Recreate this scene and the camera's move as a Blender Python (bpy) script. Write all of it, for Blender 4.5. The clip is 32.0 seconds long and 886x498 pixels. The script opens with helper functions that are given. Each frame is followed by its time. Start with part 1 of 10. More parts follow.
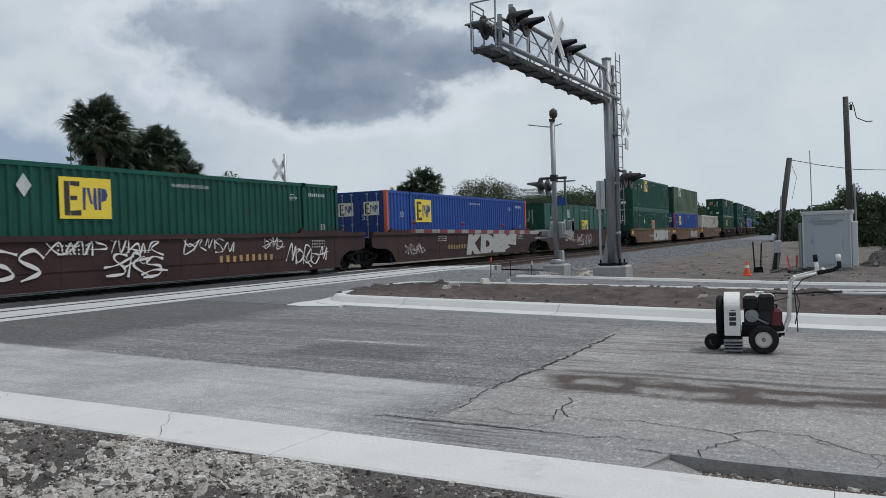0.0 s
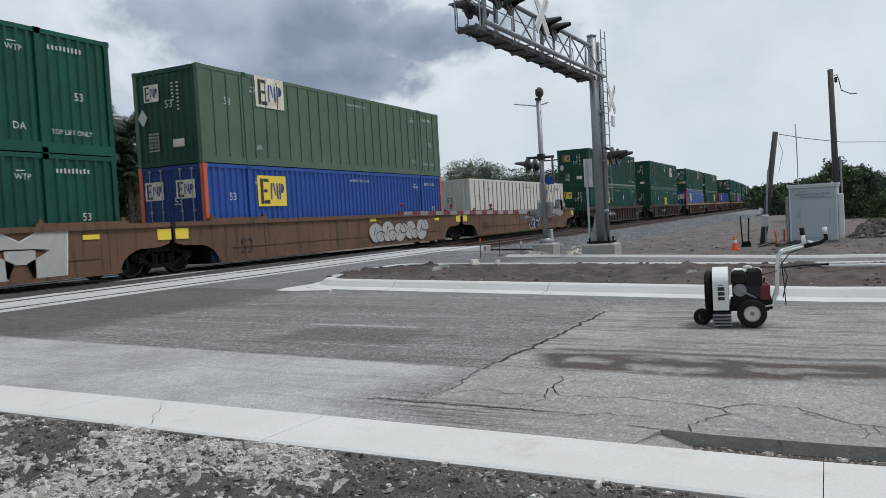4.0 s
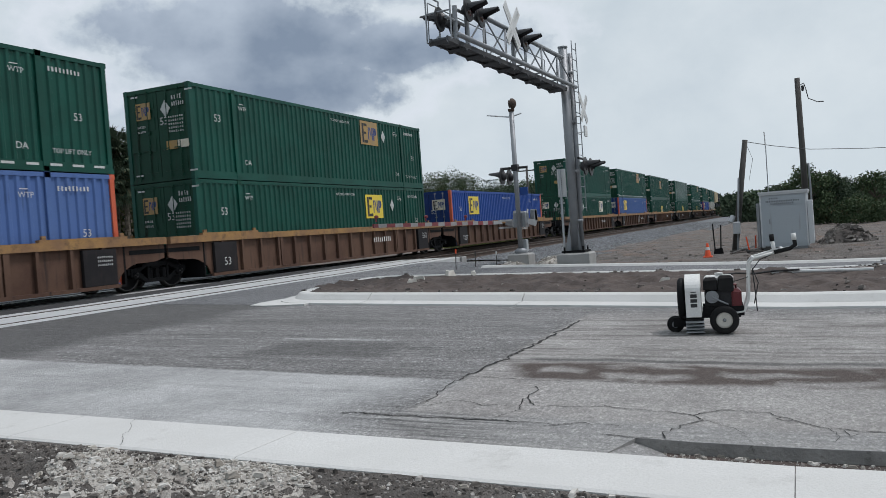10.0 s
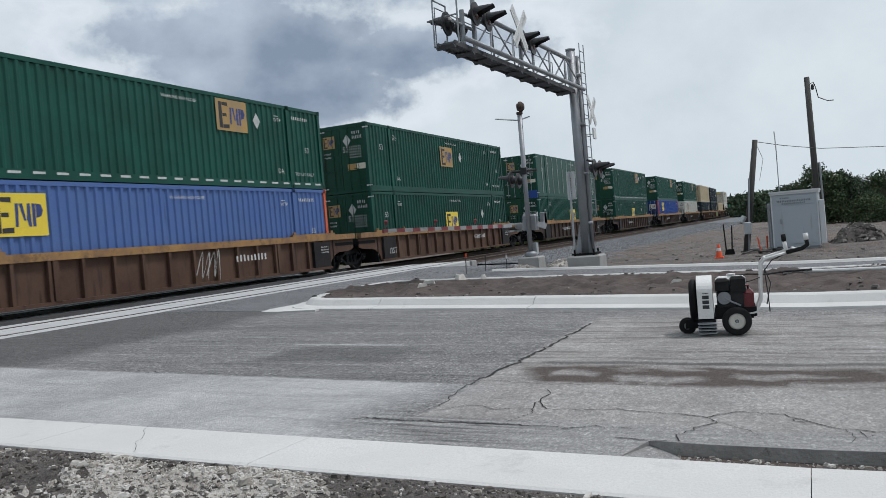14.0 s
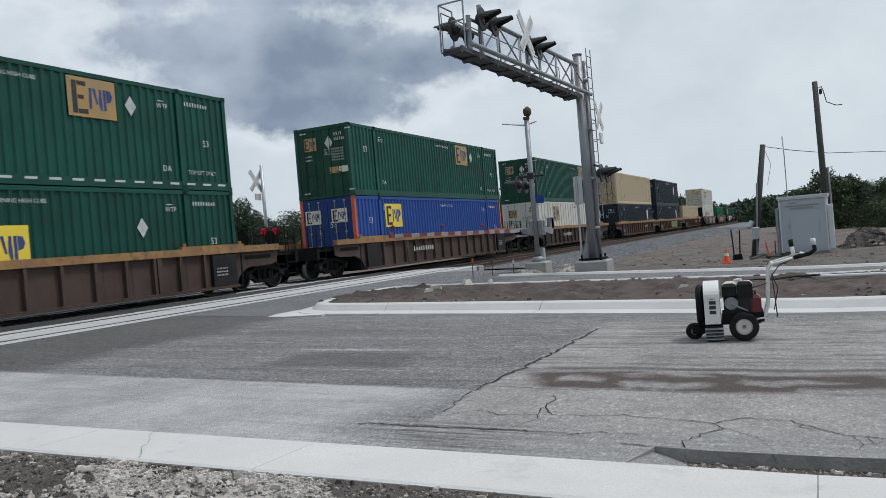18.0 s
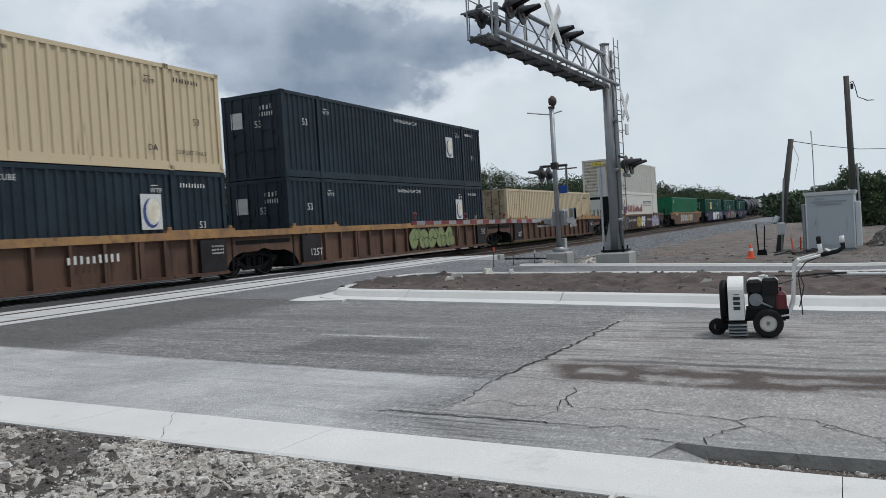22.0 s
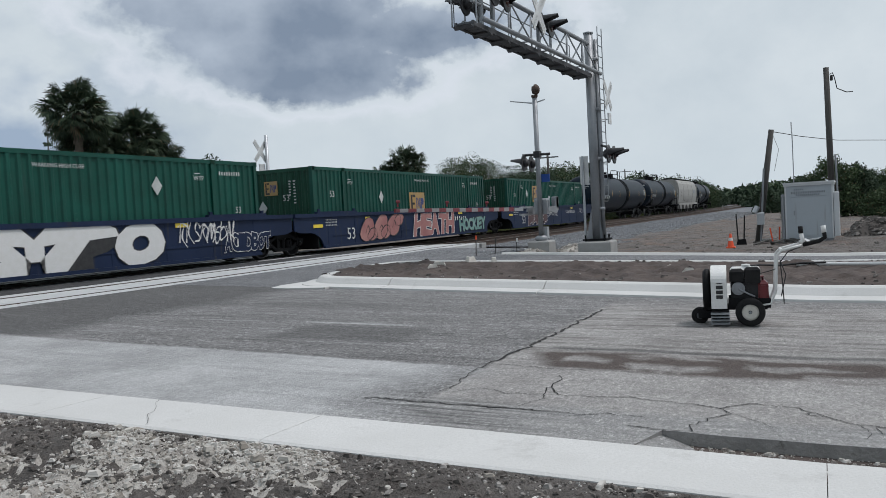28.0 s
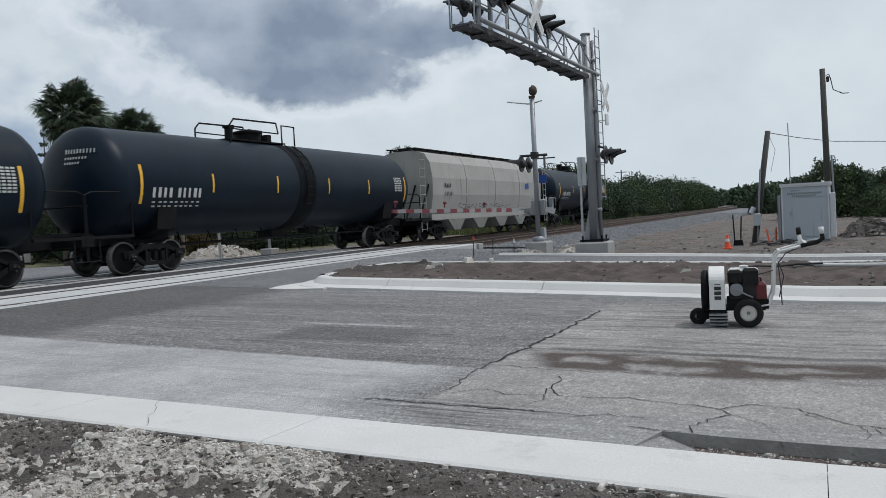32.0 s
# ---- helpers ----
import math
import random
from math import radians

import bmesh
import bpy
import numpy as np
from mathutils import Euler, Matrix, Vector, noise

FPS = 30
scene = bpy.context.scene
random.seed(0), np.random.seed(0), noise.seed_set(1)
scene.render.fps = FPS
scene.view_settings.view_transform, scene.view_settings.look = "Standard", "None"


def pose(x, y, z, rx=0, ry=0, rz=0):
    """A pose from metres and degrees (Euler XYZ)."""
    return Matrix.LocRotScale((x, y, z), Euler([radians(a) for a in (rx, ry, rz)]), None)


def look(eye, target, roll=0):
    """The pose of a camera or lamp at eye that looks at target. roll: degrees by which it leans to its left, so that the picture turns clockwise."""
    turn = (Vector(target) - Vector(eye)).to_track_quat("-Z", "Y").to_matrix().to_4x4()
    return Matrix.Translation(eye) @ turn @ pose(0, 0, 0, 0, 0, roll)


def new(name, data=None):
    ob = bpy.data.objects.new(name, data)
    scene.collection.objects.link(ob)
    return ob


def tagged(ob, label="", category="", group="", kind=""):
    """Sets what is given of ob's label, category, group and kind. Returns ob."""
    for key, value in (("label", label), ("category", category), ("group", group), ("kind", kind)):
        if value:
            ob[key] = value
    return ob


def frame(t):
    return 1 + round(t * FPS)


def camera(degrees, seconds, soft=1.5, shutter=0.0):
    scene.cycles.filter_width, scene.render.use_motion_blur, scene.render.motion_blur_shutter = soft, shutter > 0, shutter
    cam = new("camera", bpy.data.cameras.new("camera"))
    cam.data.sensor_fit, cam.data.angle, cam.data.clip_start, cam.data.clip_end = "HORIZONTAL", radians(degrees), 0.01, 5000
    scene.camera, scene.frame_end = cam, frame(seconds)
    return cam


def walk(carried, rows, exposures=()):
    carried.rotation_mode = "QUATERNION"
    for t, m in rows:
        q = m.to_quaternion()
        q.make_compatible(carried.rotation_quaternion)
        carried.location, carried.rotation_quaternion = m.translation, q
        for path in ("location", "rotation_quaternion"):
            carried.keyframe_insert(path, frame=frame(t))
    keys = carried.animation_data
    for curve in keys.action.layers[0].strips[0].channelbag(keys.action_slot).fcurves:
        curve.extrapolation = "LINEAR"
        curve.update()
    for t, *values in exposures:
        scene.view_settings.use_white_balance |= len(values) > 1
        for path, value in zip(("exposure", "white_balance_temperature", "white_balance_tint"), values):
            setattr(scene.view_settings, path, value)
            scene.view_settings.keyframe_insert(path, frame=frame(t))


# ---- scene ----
cam = camera(58.36, 32.0, soft=0.55, shutter=0.06)


def shot(x, y, z, yaw, pitch, roll):
    """A held camera's pose: yaw to the left from +y, pitch up, roll, in degrees."""
    a, b = radians(yaw), radians(pitch)
    way = Vector((-math.sin(a) * math.cos(b), math.cos(a) * math.cos(b), math.sin(b)))
    eye = Vector((x, y, z))
    return look(eye, eye + way * 10, roll)


# seconds, x, y, z, yaw, pitch, roll of the camera held by hand beside the road
HELD = [
    (0, -0.035, 0.003, 1.356, -63.764, -0.689, -1.931), (0.5, -0.025, 0.010, 1.353, -64.227, -0.573, -2.275), (1, -0.008, 0.016, 1.351, -64.628, -0.768, -2.547),
    (1.5, -0.016, 0.005, 1.351, -64.817, -1.208, -2.862), (2, -0.013, 0.006, 1.358, -65.022, -1.694, -3.064), (2.5, -0.022, -0.006, 1.357, -65.052, -2.019, -3.188),
    (3, -0.024, -0.013, 1.360, -64.951, -2.156, -3.338), (3.5, -0.020, -0.006, 1.357, -64.739, -2.136, -3.319), (5.5, -0.032, 0.004, 1.359, -63.934, -1.870, -3.107),
    (6, -0.033, -0.015, 1.362, -64.176, -1.778, -3.199), (6.5, -0.017, -0.006, 1.357, -64.740, -1.728, -3.231), (7, -0.022, -0.017, 1.349, -65.277, -1.704, -3.329),
    (7.5, -0.014, -0.027, 1.346, -65.826, -1.800, -3.405), (8, -0.005, -0.021, 1.349, -66.217, -1.903, -3.459), (8.5, 0.001, -0.031, 1.354, -66.323, -1.865, -3.632),
    (9, -0.003, -0.027, 1.368, -66.337, -1.758, -3.714), (9.5, -0.006, -0.037, 1.356, -66.224, -1.454, -4.021), (10, 0.001, -0.023, 1.356, -66.208, -1.324, -4.113),
    (10.5, -0.005, -0.021, 1.357, -66.164, -1.279, -4.213), (11, -0.017, -0.021, 1.359, -66.103, -1.267, -4.237), (11.5, -0.010, -0.024, 1.360, -65.976, -1.229, -4.347),
    (12, -0.007, -0.019, 1.352, -65.856, -1.149, -4.476), (12.5, 0.000, -0.017, 1.356, -65.759, -1.135, -4.554), (13, -0.011, -0.031, 1.358, -65.602, -1.089, -4.615),
    (13.5, -0.005, -0.026, 1.357, -65.560, -1.035, -4.678), (14, 0.007, -0.019, 1.356, -65.520, -0.968, -4.818), (14.5, 0.005, -0.018, 1.356, -65.493, -0.942, -4.885),
    (16.5, -0.000, -0.019, 1.360, -65.200, -0.637, -4.903), (17, -0.011, -0.028, 1.364, -65.112, -0.576, -4.862), (17.5, -0.005, -0.036, 1.359, -65.081, -0.535, -4.859),
    (18, 0.016, -0.032, 1.357, -65.023, -0.569, -4.821), (18.5, 0.025, -0.045, 1.359, -64.765, -0.615, -4.697), (19, 0.029, -0.064, 1.356, -64.309, -0.635, -4.583),
    (19.5, 0.039, -0.097, 1.355, -63.788, -0.679, -4.352), (20, 0.016, -0.045, 1.358, -63.393, -0.735, -4.131), (20.5, -0.008, 0.015, 1.371, -63.186, -0.927, -3.912),
    (21, -0.007, -0.004, 1.373, -63.133, -1.116, -3.761), (21.5, 0.017, -0.008, 1.372, -63.341, -1.312, -3.535), (22, 0.020, -0.004, 1.368, -63.488, -1.355, -3.471),
    (22.5, 0.003, 0.005, 1.367, -63.671, -1.359, -3.309), (23, -0.000, 0.018, 1.364, -63.861, -1.346, -3.265), (23.5, 0.005, 0.023, 1.368, -63.989, -1.398, -3.214),
    (24, 0.011, 0.027, 1.367, -64.042, -1.494, -3.261), (24.5, 0.026, 0.033, 1.358, -64.041, -1.607, -3.366), (25, 0.030, 0.037, 1.362, -63.955, -1.877, -3.238),
    (25.5, 0.032, 0.048, 1.363, -63.920, -2.104, -3.131), (27.5, 0.025, 0.041, 1.364, -64.516, -2.278, -3.122), (28, 0.016, 0.046, 1.365, -64.824, -2.287, -3.127),
    (28.5, 0.019, 0.053, 1.361, -65.071, -2.274, -3.060), (29, 0.024, 0.051, 1.366, -65.232, -2.270, -3.013), (29.5, 0.014, 0.041, 1.369, -65.271, -2.267, -2.977),
    (30, 0.005, 0.041, 1.370, -65.333, -2.232, -2.961), (30.5, 0.009, 0.055, 1.367, -65.446, -2.196, -2.906), (31, 0.007, 0.056, 1.367, -65.459, -2.147, -3.003),
    (31.5, 0.001, 0.059, 1.369, -65.397, -2.153, -2.982), (32, -0.003, 0.067, 1.371, -65.085, -2.261, -3.088)]
# the phone opens up a little while dark cars fill the picture
EXPOSED = [(0, -0.02), (1, -0.03), (2, 0.1), (3, 0.17), (6, 0.07), (7, 0.18), (8, 0.2), (9, 0.14), (11, 0.08), (12, 0.05), (13, 0.14), (14, 0.15), (17, 0.12), (20, 0.08), (22, 0.12), (23, 0.08), (24, -0.02), (25, 0.05), (28, 0.05), (32, 0.08)]
walk(cam, [(r[0], shot(*r[1:])) for r in HELD], [(t, v, 6400, 14) for t, v in EXPOSED])

# ---- world and sun: a bright overcast sky with a dark cumulus bank ----
scene.view_settings.exposure = 0.0
SUN_EL, SUN_AZ = radians(62), radians(150)


def build_world():
    w = bpy.data.worlds.new("overcast")
    w.use_nodes = True
    nt = w.node_tree
    n, l = nt.nodes, nt.links
    n.clear()

    def nd(kind, **kw):
        a = n.new(kind)
        for key, val in kw.items():
            a.inputs[key].default_value = val
        return a

    def math_(op, a, b=None, c=None):
        m = n.new("ShaderNodeMath")
        m.operation = op
        for i, s in enumerate((a, b, c)):
            if s is None:
                continue
            if isinstance(s, (int, float)):
                m.inputs[i].default_value = s
            else:
                l.new(s, m.inputs[i])
        return m.outputs[0]

    def mix(f, a, b):
        m = n.new("ShaderNodeMix")
        m.data_type = "RGBA"
        m.clamp_factor = True
        l.new(f, m.inputs["Factor"])
        for s, i in ((a, 6), (b, 7)):
            if isinstance(s, tuple):
                m.inputs[i].default_value = (*s, 1)
            else:
                l.new(s, m.inputs[i])
        return m.outputs[2]

    tc = n.new("ShaderNodeTexCoord")
    sep = n.new("ShaderNodeSeparateXYZ")
    l.new(tc.outputs["Generated"], sep.inputs[0])
    up = math_("MAXIMUM", sep.outputs[2], 0.02)
    az = math_("ARCTAN2", sep.outputs[0], sep.outputs[1])
    el = math_("ARCSINE", sep.outputs[2])
    # stretch the cloud field sideways towards the horizon
    mp = n.new("ShaderNodeMapping")
    mp.inputs["Scale"].default_value = (1.0, 1.0, 1.35)
    l.new(tc.outputs["Generated"], mp.inputs[0])
    fine = nd("ShaderNodeTexNoise", Scale=8.5, Detail=9.0, Roughness=0.56)
    puff = nd("ShaderNodeTexNoise", Scale=9.0, Detail=5.0, Roughness=0.5)
    wisp = nd("ShaderNodeTexNoise", Scale=26.0, Detail=6.0, Roughness=0.6)
    l.new(mp.outputs[0], puff.inputs["Vector"])
    l.new(mp.outputs[0], wisp.inputs["Vector"])
    l.new(mp.outputs[0], fine.inputs["Vector"])
    sky = n.new("ShaderNodeTexSky")
    sky.sky_type = "NISHITA"
    sky.sun_disc = False
    sky.sun_elevation, sky.sun_rotation = SUN_EL, SUN_AZ
    skyc = n.new("ShaderNodeVectorMath")
    skyc.operation = "SCALE"
    skyc.inputs["Scale"].default_value = 0.11
    l.new(sky.outputs[0], skyc.inputs[0])
    # veil of high cloud, paler near the horizon
    veil = mix(math_("MULTIPLY_ADD", fine.outputs[0], 1.6, -0.35), (0.503, 0.585, 0.625), (0.655, 0.727, 0.745))
    hz = math_("MULTIPLY_ADD", up, -7.0, 1.0)
    veil = mix(math_("MULTIPLY", math_("MAXIMUM", hz, 0.0), 0.8), veil, (0.555, 0.64, 0.67))
    # a trace of the clear sky shows through overhead
    veil = mix(math_("MULTIPLY", math_("MAXIMUM", math_("SUBTRACT", up, 0.5), 0.0), 0.25), veil, skyc.outputs[0])
    # blue-grey gaps low in the north-west, where the veil is torn
    west = math_("MINIMUM", math_("MAXIMUM", math_("MULTIPLY", math_("SUBTRACT", 0.93, az), 4.0), 0.0), 1.0)
    low = math_("MINIMUM", math_("MAXIMUM", math_("MULTIPLY_ADD", el, -5.0, 1.55), 0.15), 1.0)
    tear = math_("MULTIPLY", math_("MULTIPLY_ADD", puff.outputs[0], 5.0, -1.9), math_("MULTIPLY", west, low))
    tear = math_("MINIMUM", math_("MAXIMUM", tear, 0.0), 0.9)
    col = mix(tear, veil, (0.29, 0.385, 0.50))
    # dark cumulus bank: overlapping lumps with a ragged rim and a flat base
    form = None
    for az0, half_w, el0, half_h, weight in CLOUD:
        da = math_("DIVIDE", math_("SUBTRACT", az, az0), half_w)
        de = math_("DIVIDE", math_("SUBTRACT", el, el0), half_h)
        lump = math_("MULTIPLY", math_("SUBTRACT", 1.0, math_("SQRT", math_("ADD", math_("MULTIPLY", da, da), math_("MULTIPLY", de, de)))), weight)
        form = lump if form is None else math_("MAXIMUM", form, lump)
    edge = math_("ADD", math_("MULTIPLY_ADD", fine.outputs[0], 1.25, -0.625), math_("MULTIPLY_ADD", wisp.outputs[0], 0.55, -0.275))
    form = math_("ADD", form, edge)
    body = math_("MINIMUM", math_("MAXIMUM", math_("MULTIPLY_ADD", form, 4.2, 0.05), 0.0), 0.95)
    # sunlit rim round the bank
    rim = math_("SUBTRACT", 1.0, math_("ABSOLUTE", math_("MULTIPLY_ADD", form, 4.0, 0.75)))
    col = mix(math_("MULTIPLY", math_("MAXIMUM", rim, 0.0), 0.75), col, (0.66, 0.72, 0.765))
    # paler tops and billows, darkest towards the base
    high = math_("MULTIPLY_ADD", math_("SUBTRACT", el, 0.2), 3.4, 0.12)
    tone = math_("ADD", math_("MULTIPLY_ADD", puff.outputs[0], 2.4, -1.05), high)
    tone = math_("ADD", tone, math_("MULTIPLY_ADD", form, -0.55, 0.3))
    shade = mix(tone, (0.185, 0.245, 0.325), (0.41, 0.485, 0.56))
    col = mix(body, col, shade)
    bg = nd("ShaderNodeBackground", Strength=1.0)
    l.new(col, bg.inputs[0])
    out = n.new("ShaderNodeOutputWorld")
    l.new(bg.outputs[0], out.inputs[0])
    scene.world = w


# lumps of the bank: azimuth, half width, elevation, half height, weight; radians
CLOUD = ((0.945, 0.165, 0.238, 0.078, 1.0), (0.99, 0.13, 0.190, 0.046, 0.95), (0.82, 0.09, 0.258, 0.034, 0.6), (1.13, 0.17, 0.228, 0.036, 0.75), (1.0, 0.28, 0.340, 0.07, 0.8))
build_world()
sun_data = bpy.data.lights.new("sun", "SUN")
sun_data.energy, sun_data.angle, sun_data.color = 1.95, radians(14), (1.0, 0.975, 0.945)
sun = new("sun", sun_data)
sun.matrix_world = look((math.sin(SUN_AZ) * math.cos(SUN_EL) * 50, math.cos(SUN_AZ) * math.cos(SUN_EL) * 50, math.sin(SUN_EL) * 50), (0, 0, 0))

# ---- materials ----


def material(name, c1, c2=None, rough=0.6, scale=3.0, bump=0.2, metal=0.0, fine=40.0, dirt=None, dirt_amount=0.5, streak=False, vary=0.0, stretch=(1, 1, 1), coord="Object", detail=6.0, spec=0.5):
    """Two scales of mottling between c1 and c2, fine relief, and optional dirt in blotches or streaks."""
    m = bpy.data.materials.new(name)
    m.use_nodes = True
    nt = m.node_tree
    n, l = nt.nodes, nt.links
    b = n["Principled BSDF"]
    b.inputs["Roughness"].default_value, b.inputs["Metallic"].default_value = rough, metal
    b.inputs["Specular IOR Level"].default_value = spec
    tc = n.new("ShaderNodeTexCoord")
    mp = n.new("ShaderNodeMapping")
    mp.inputs["Scale"].default_value = stretch
    l.new(tc.outputs[coord], mp.inputs[0])

    def tex(s, d=detail, r=0.6):
        t = n.new("ShaderNodeTexNoise")
        t.inputs["Scale"].default_value, t.inputs["Detail"].default_value, t.inputs["Roughness"].default_value = s, d, r
        l.new(mp.outputs[0], t.inputs["Vector"])
        return t.outputs[0]

    def mixc(f, a, c):
        x = n.new("ShaderNodeMix")
        x.data_type = "RGBA"
        l.new(f, x.inputs["Factor"])
        for s, i in ((a, 6), (c, 7)):
            if isinstance(s, tuple):
                x.inputs[i].default_value = (*s, 1)
            else:
                l.new(s, x.inputs[i])
        return x.outputs[2]

    def ramp(s, lo, hi):
        r = n.new("ShaderNodeMapRange")
        r.inputs[1].default_value, r.inputs[2].default_value = lo, hi
        l.new(s, r.inputs[0])
        return r.outputs[0]

    c2 = c2 or tuple(v * 0.8 for v in c1)
    big, small = tex(scale), tex(fine, 3.0)
    col = mixc(ramp(big, 0.35, 0.65), c1, c2)
    col = mixc(ramp(small, 0.3, 0.75), col, mixc(ramp(big, 0.4, 0.6), tuple(v * 0.82 for v in c1), c2))
    if dirt:
        if streak:
            mp2 = n.new("ShaderNodeMapping")
            mp2.inputs["Scale"].default_value = (5.0, 5.0, 0.45)
            l.new(tc.outputs[coord], mp2.inputs[0])
            t = n.new("ShaderNodeTexNoise")
            t.inputs["Scale"].default_value, t.inputs["Detail"].default_value = 1.4, 5.0
            l.new(mp2.outputs[0], t.inputs["Vector"])
            f = ramp(t.outputs[0], 0.74 - 0.36 * dirt_amount, 0.86 - 0.2 * dirt_amount)
        else:
            f = ramp(tex(scale * 2.3, 8.0, 0.7), 0.72 - 0.36 * dirt_amount, 0.84 - 0.2 * dirt_amount)
        col = mixc(f, col, dirt)
    if vary:
        oi = n.new("ShaderNodeObjectInfo")
        hs = n.new("ShaderNodeHueSaturation")
        l.new(ramp2(n, l, oi.outputs["Random"], 1 - vary, 1 + vary), hs.inputs["Value"])
        l.new(col, hs.inputs["Color"])
        col = hs.outputs[0]
    l.new(col, b.inputs["Base Color"])
    if bump:
        bp = n.new("ShaderNodeBump")
        bp.inputs["Strength"].default_value, bp.inputs["Distance"].default_value = bump, 0.02
        l.new(small, bp.inputs["Height"])
        l.new(bp.outputs[0], b.inputs["Normal"])
    rr = ramp(small, 0.2, 0.8)
    ro = n.new("ShaderNodeMath")
    ro.operation = "MULTIPLY_ADD"
    l.new(rr, ro.inputs[0])
    ro.inputs[1].default_value, ro.inputs[2].default_value = 0.2, max(0.05, rough - 0.1)
    l.new(ro.outputs[0], b.inputs["Roughness"])
    return m


def ramp2(n, l, s, lo, hi):
    r = n.new("ShaderNodeMapRange")
    r.inputs[3].default_value, r.inputs[4].default_value = lo, hi
    l.new(s, r.inputs[0])
    return r.outputs[0]


def glow(name, colour, strength):
    m = bpy.data.materials.new(name)
    m.use_nodes = True
    b = m.node_tree.nodes["Principled BSDF"]
    b.inputs["Base Color"].default_value = (*colour, 1)
    b.inputs["Emission Color"].default_value = (*colour, 1)
    b.inputs["Emission Strength"].default_value = strength
    return m


GREEN = material("green container paint", (0.0028, 0.058, 0.041), (0.004, 0.074, 0.053), 0.46, 0.7, 0.1, dirt=(0.012, 0.05, 0.038), dirt_amount=0.4, streak=True, vary=0.16, spec=0.3)
# darker copy of the green: shade of the ends put into their colour
GREEN_DK = material("green paint shaded for end walls", (0.008, 0.05, 0.03), (0.012, 0.062, 0.038), 0.5, 0.9, 0.1, dirt=(0.02, 0.03, 0.02), dirt_amount=0.45, streak=True, vary=0.12, spec=0.22)
OLIVE = material("chalky olive container paint", (0.10, 0.155, 0.105), (0.075, 0.125, 0.085), 0.6, 0.8, 0.1, dirt=(0.05, 0.07, 0.05), dirt_amount=0.4, streak=True, spec=0.22)
TEAL = material("bright green container paint", (0.012, 0.16, 0.075), (0.014, 0.13, 0.065), 0.45, 0.8, 0.1, dirt=(0.03, 0.06, 0.04), dirt_amount=0.3, streak=True, spec=0.22)
BLUE = material("blue container paint", (0.028, 0.085, 0.33), (0.024, 0.07, 0.27), 0.5, 0.8, 0.1, dirt=(0.04, 0.06, 0.12), dirt_amount=0.3, streak=True, spec=0.22)
BLUE_PALE = material("faded blue container paint", (0.09, 0.16, 0.36), (0.075, 0.14, 0.34), 0.6, 0.9, 0.1, dirt=(0.05, 0.08, 0.16), dirt_amount=0.35, streak=True, spec=0.22)
# darker copy of the blue, with the ends' shade in its colour
BLUE_DK = material("blue paint shaded for end walls", (0.018, 0.05, 0.19), (0.014, 0.04, 0.15), 0.5, 0.8, 0.1, dirt=(0.02, 0.03, 0.06), dirt_amount=0.4, streak=True, spec=0.22)
WHITE = material("dusty white container paint", (0.62, 0.605, 0.55), (0.53, 0.515, 0.465), 0.5, 0.8, 0.08, dirt=(0.28, 0.22, 0.16), dirt_amount=0.4, streak=True)
WHITE_RUST = material("rust-streaked white paint", (0.52, 0.49, 0.42), (0.42, 0.37, 0.29), 0.6, 1.6, 0.1, dirt=(0.13, 0.065, 0.035), dirt_amount=0.62)
CREAM = material("cream container paint", (0.56, 0.46, 0.30), (0.50, 0.41, 0.27), 0.55, 0.8, 0.1, dirt=(0.17, 0.10, 0.06), dirt_amount=0.33, streak=True)
SEAM = material("grimy container seam", (0.27, 0.255, 0.23), (0.18, 0.165, 0.15), 0.7, 3.0, 0.1)
CREAM_DK = material("rusty cream door paint", (0.46, 0.37, 0.24), (0.38, 0.30, 0.2), 0.6, 1.6, 0.1, dirt=(0.12, 0.06, 0.03), dirt_amount=0.62)
NAVY = material("near-black blue container paint", (0.012, 0.022, 0.032), (0.018, 0.03, 0.042), 0.5, 0.8, 0.1, dirt=(0.05, 0.055, 0.06), dirt_amount=0.25, streak=True, spec=0.22)
ORANGE = material("orange corner post paint", (0.62, 0.12, 0.05), (0.5, 0.09, 0.04), 0.5, 2.0, 0.1)
MARK = material("white stencil paint", (0.60, 0.61, 0.60), (0.46, 0.47, 0.46), 0.6, 8.0, 0.05)
MARK_BK = material("black stencil paint", (0.02, 0.02, 0.022), (0.03, 0.03, 0.03), 0.6, 8.0, 0.05)
DECAL_Y = material("yellow logo decal", (0.80, 0.62, 0.05), (0.72, 0.54, 0.05), 0.45, 5.0, 0.05)
DECAL_O = material("faded orange logo decal", (0.46, 0.28, 0.085), (0.31, 0.225, 0.115), 0.6, 1.6, 0.05)
DECAL_W = material("faded pale logo decal", (0.62, 0.56, 0.42), (0.7, 0.68, 0.6), 0.6, 3.0, 0.05)
DECAL_B = material("blue logo ink", (0.022, 0.040, 0.15), (0.04, 0.065, 0.2), 0.5, 5.0, 0.05)
DECAL_R = material("dark red lettering ink", (0.22, 0.03, 0.025), (0.26, 0.04, 0.03), 0.5, 5.0, 0.05)
GREY_DECAL = material("grey diamond placard", (0.42, 0.44, 0.43), (0.5, 0.52, 0.5), 0.4, 5.0, 0.05)
BROWN_BN = material("brown-red well car paint", (0.038, 0.019, 0.020), (0.050, 0.026, 0.024), 0.6, 0.6, 0.15, dirt=(0.035, 0.02, 0.016), dirt_amount=0.45, streak=True, spec=0.22)
BROWN = material("weathered brown well car paint", (0.088, 0.048, 0.035), (0.115, 0.067, 0.046), 0.7, 0.7, 0.2, dirt=(0.04, 0.028, 0.024), dirt_amount=0.5, streak=True, vary=0.15, spec=0.22)
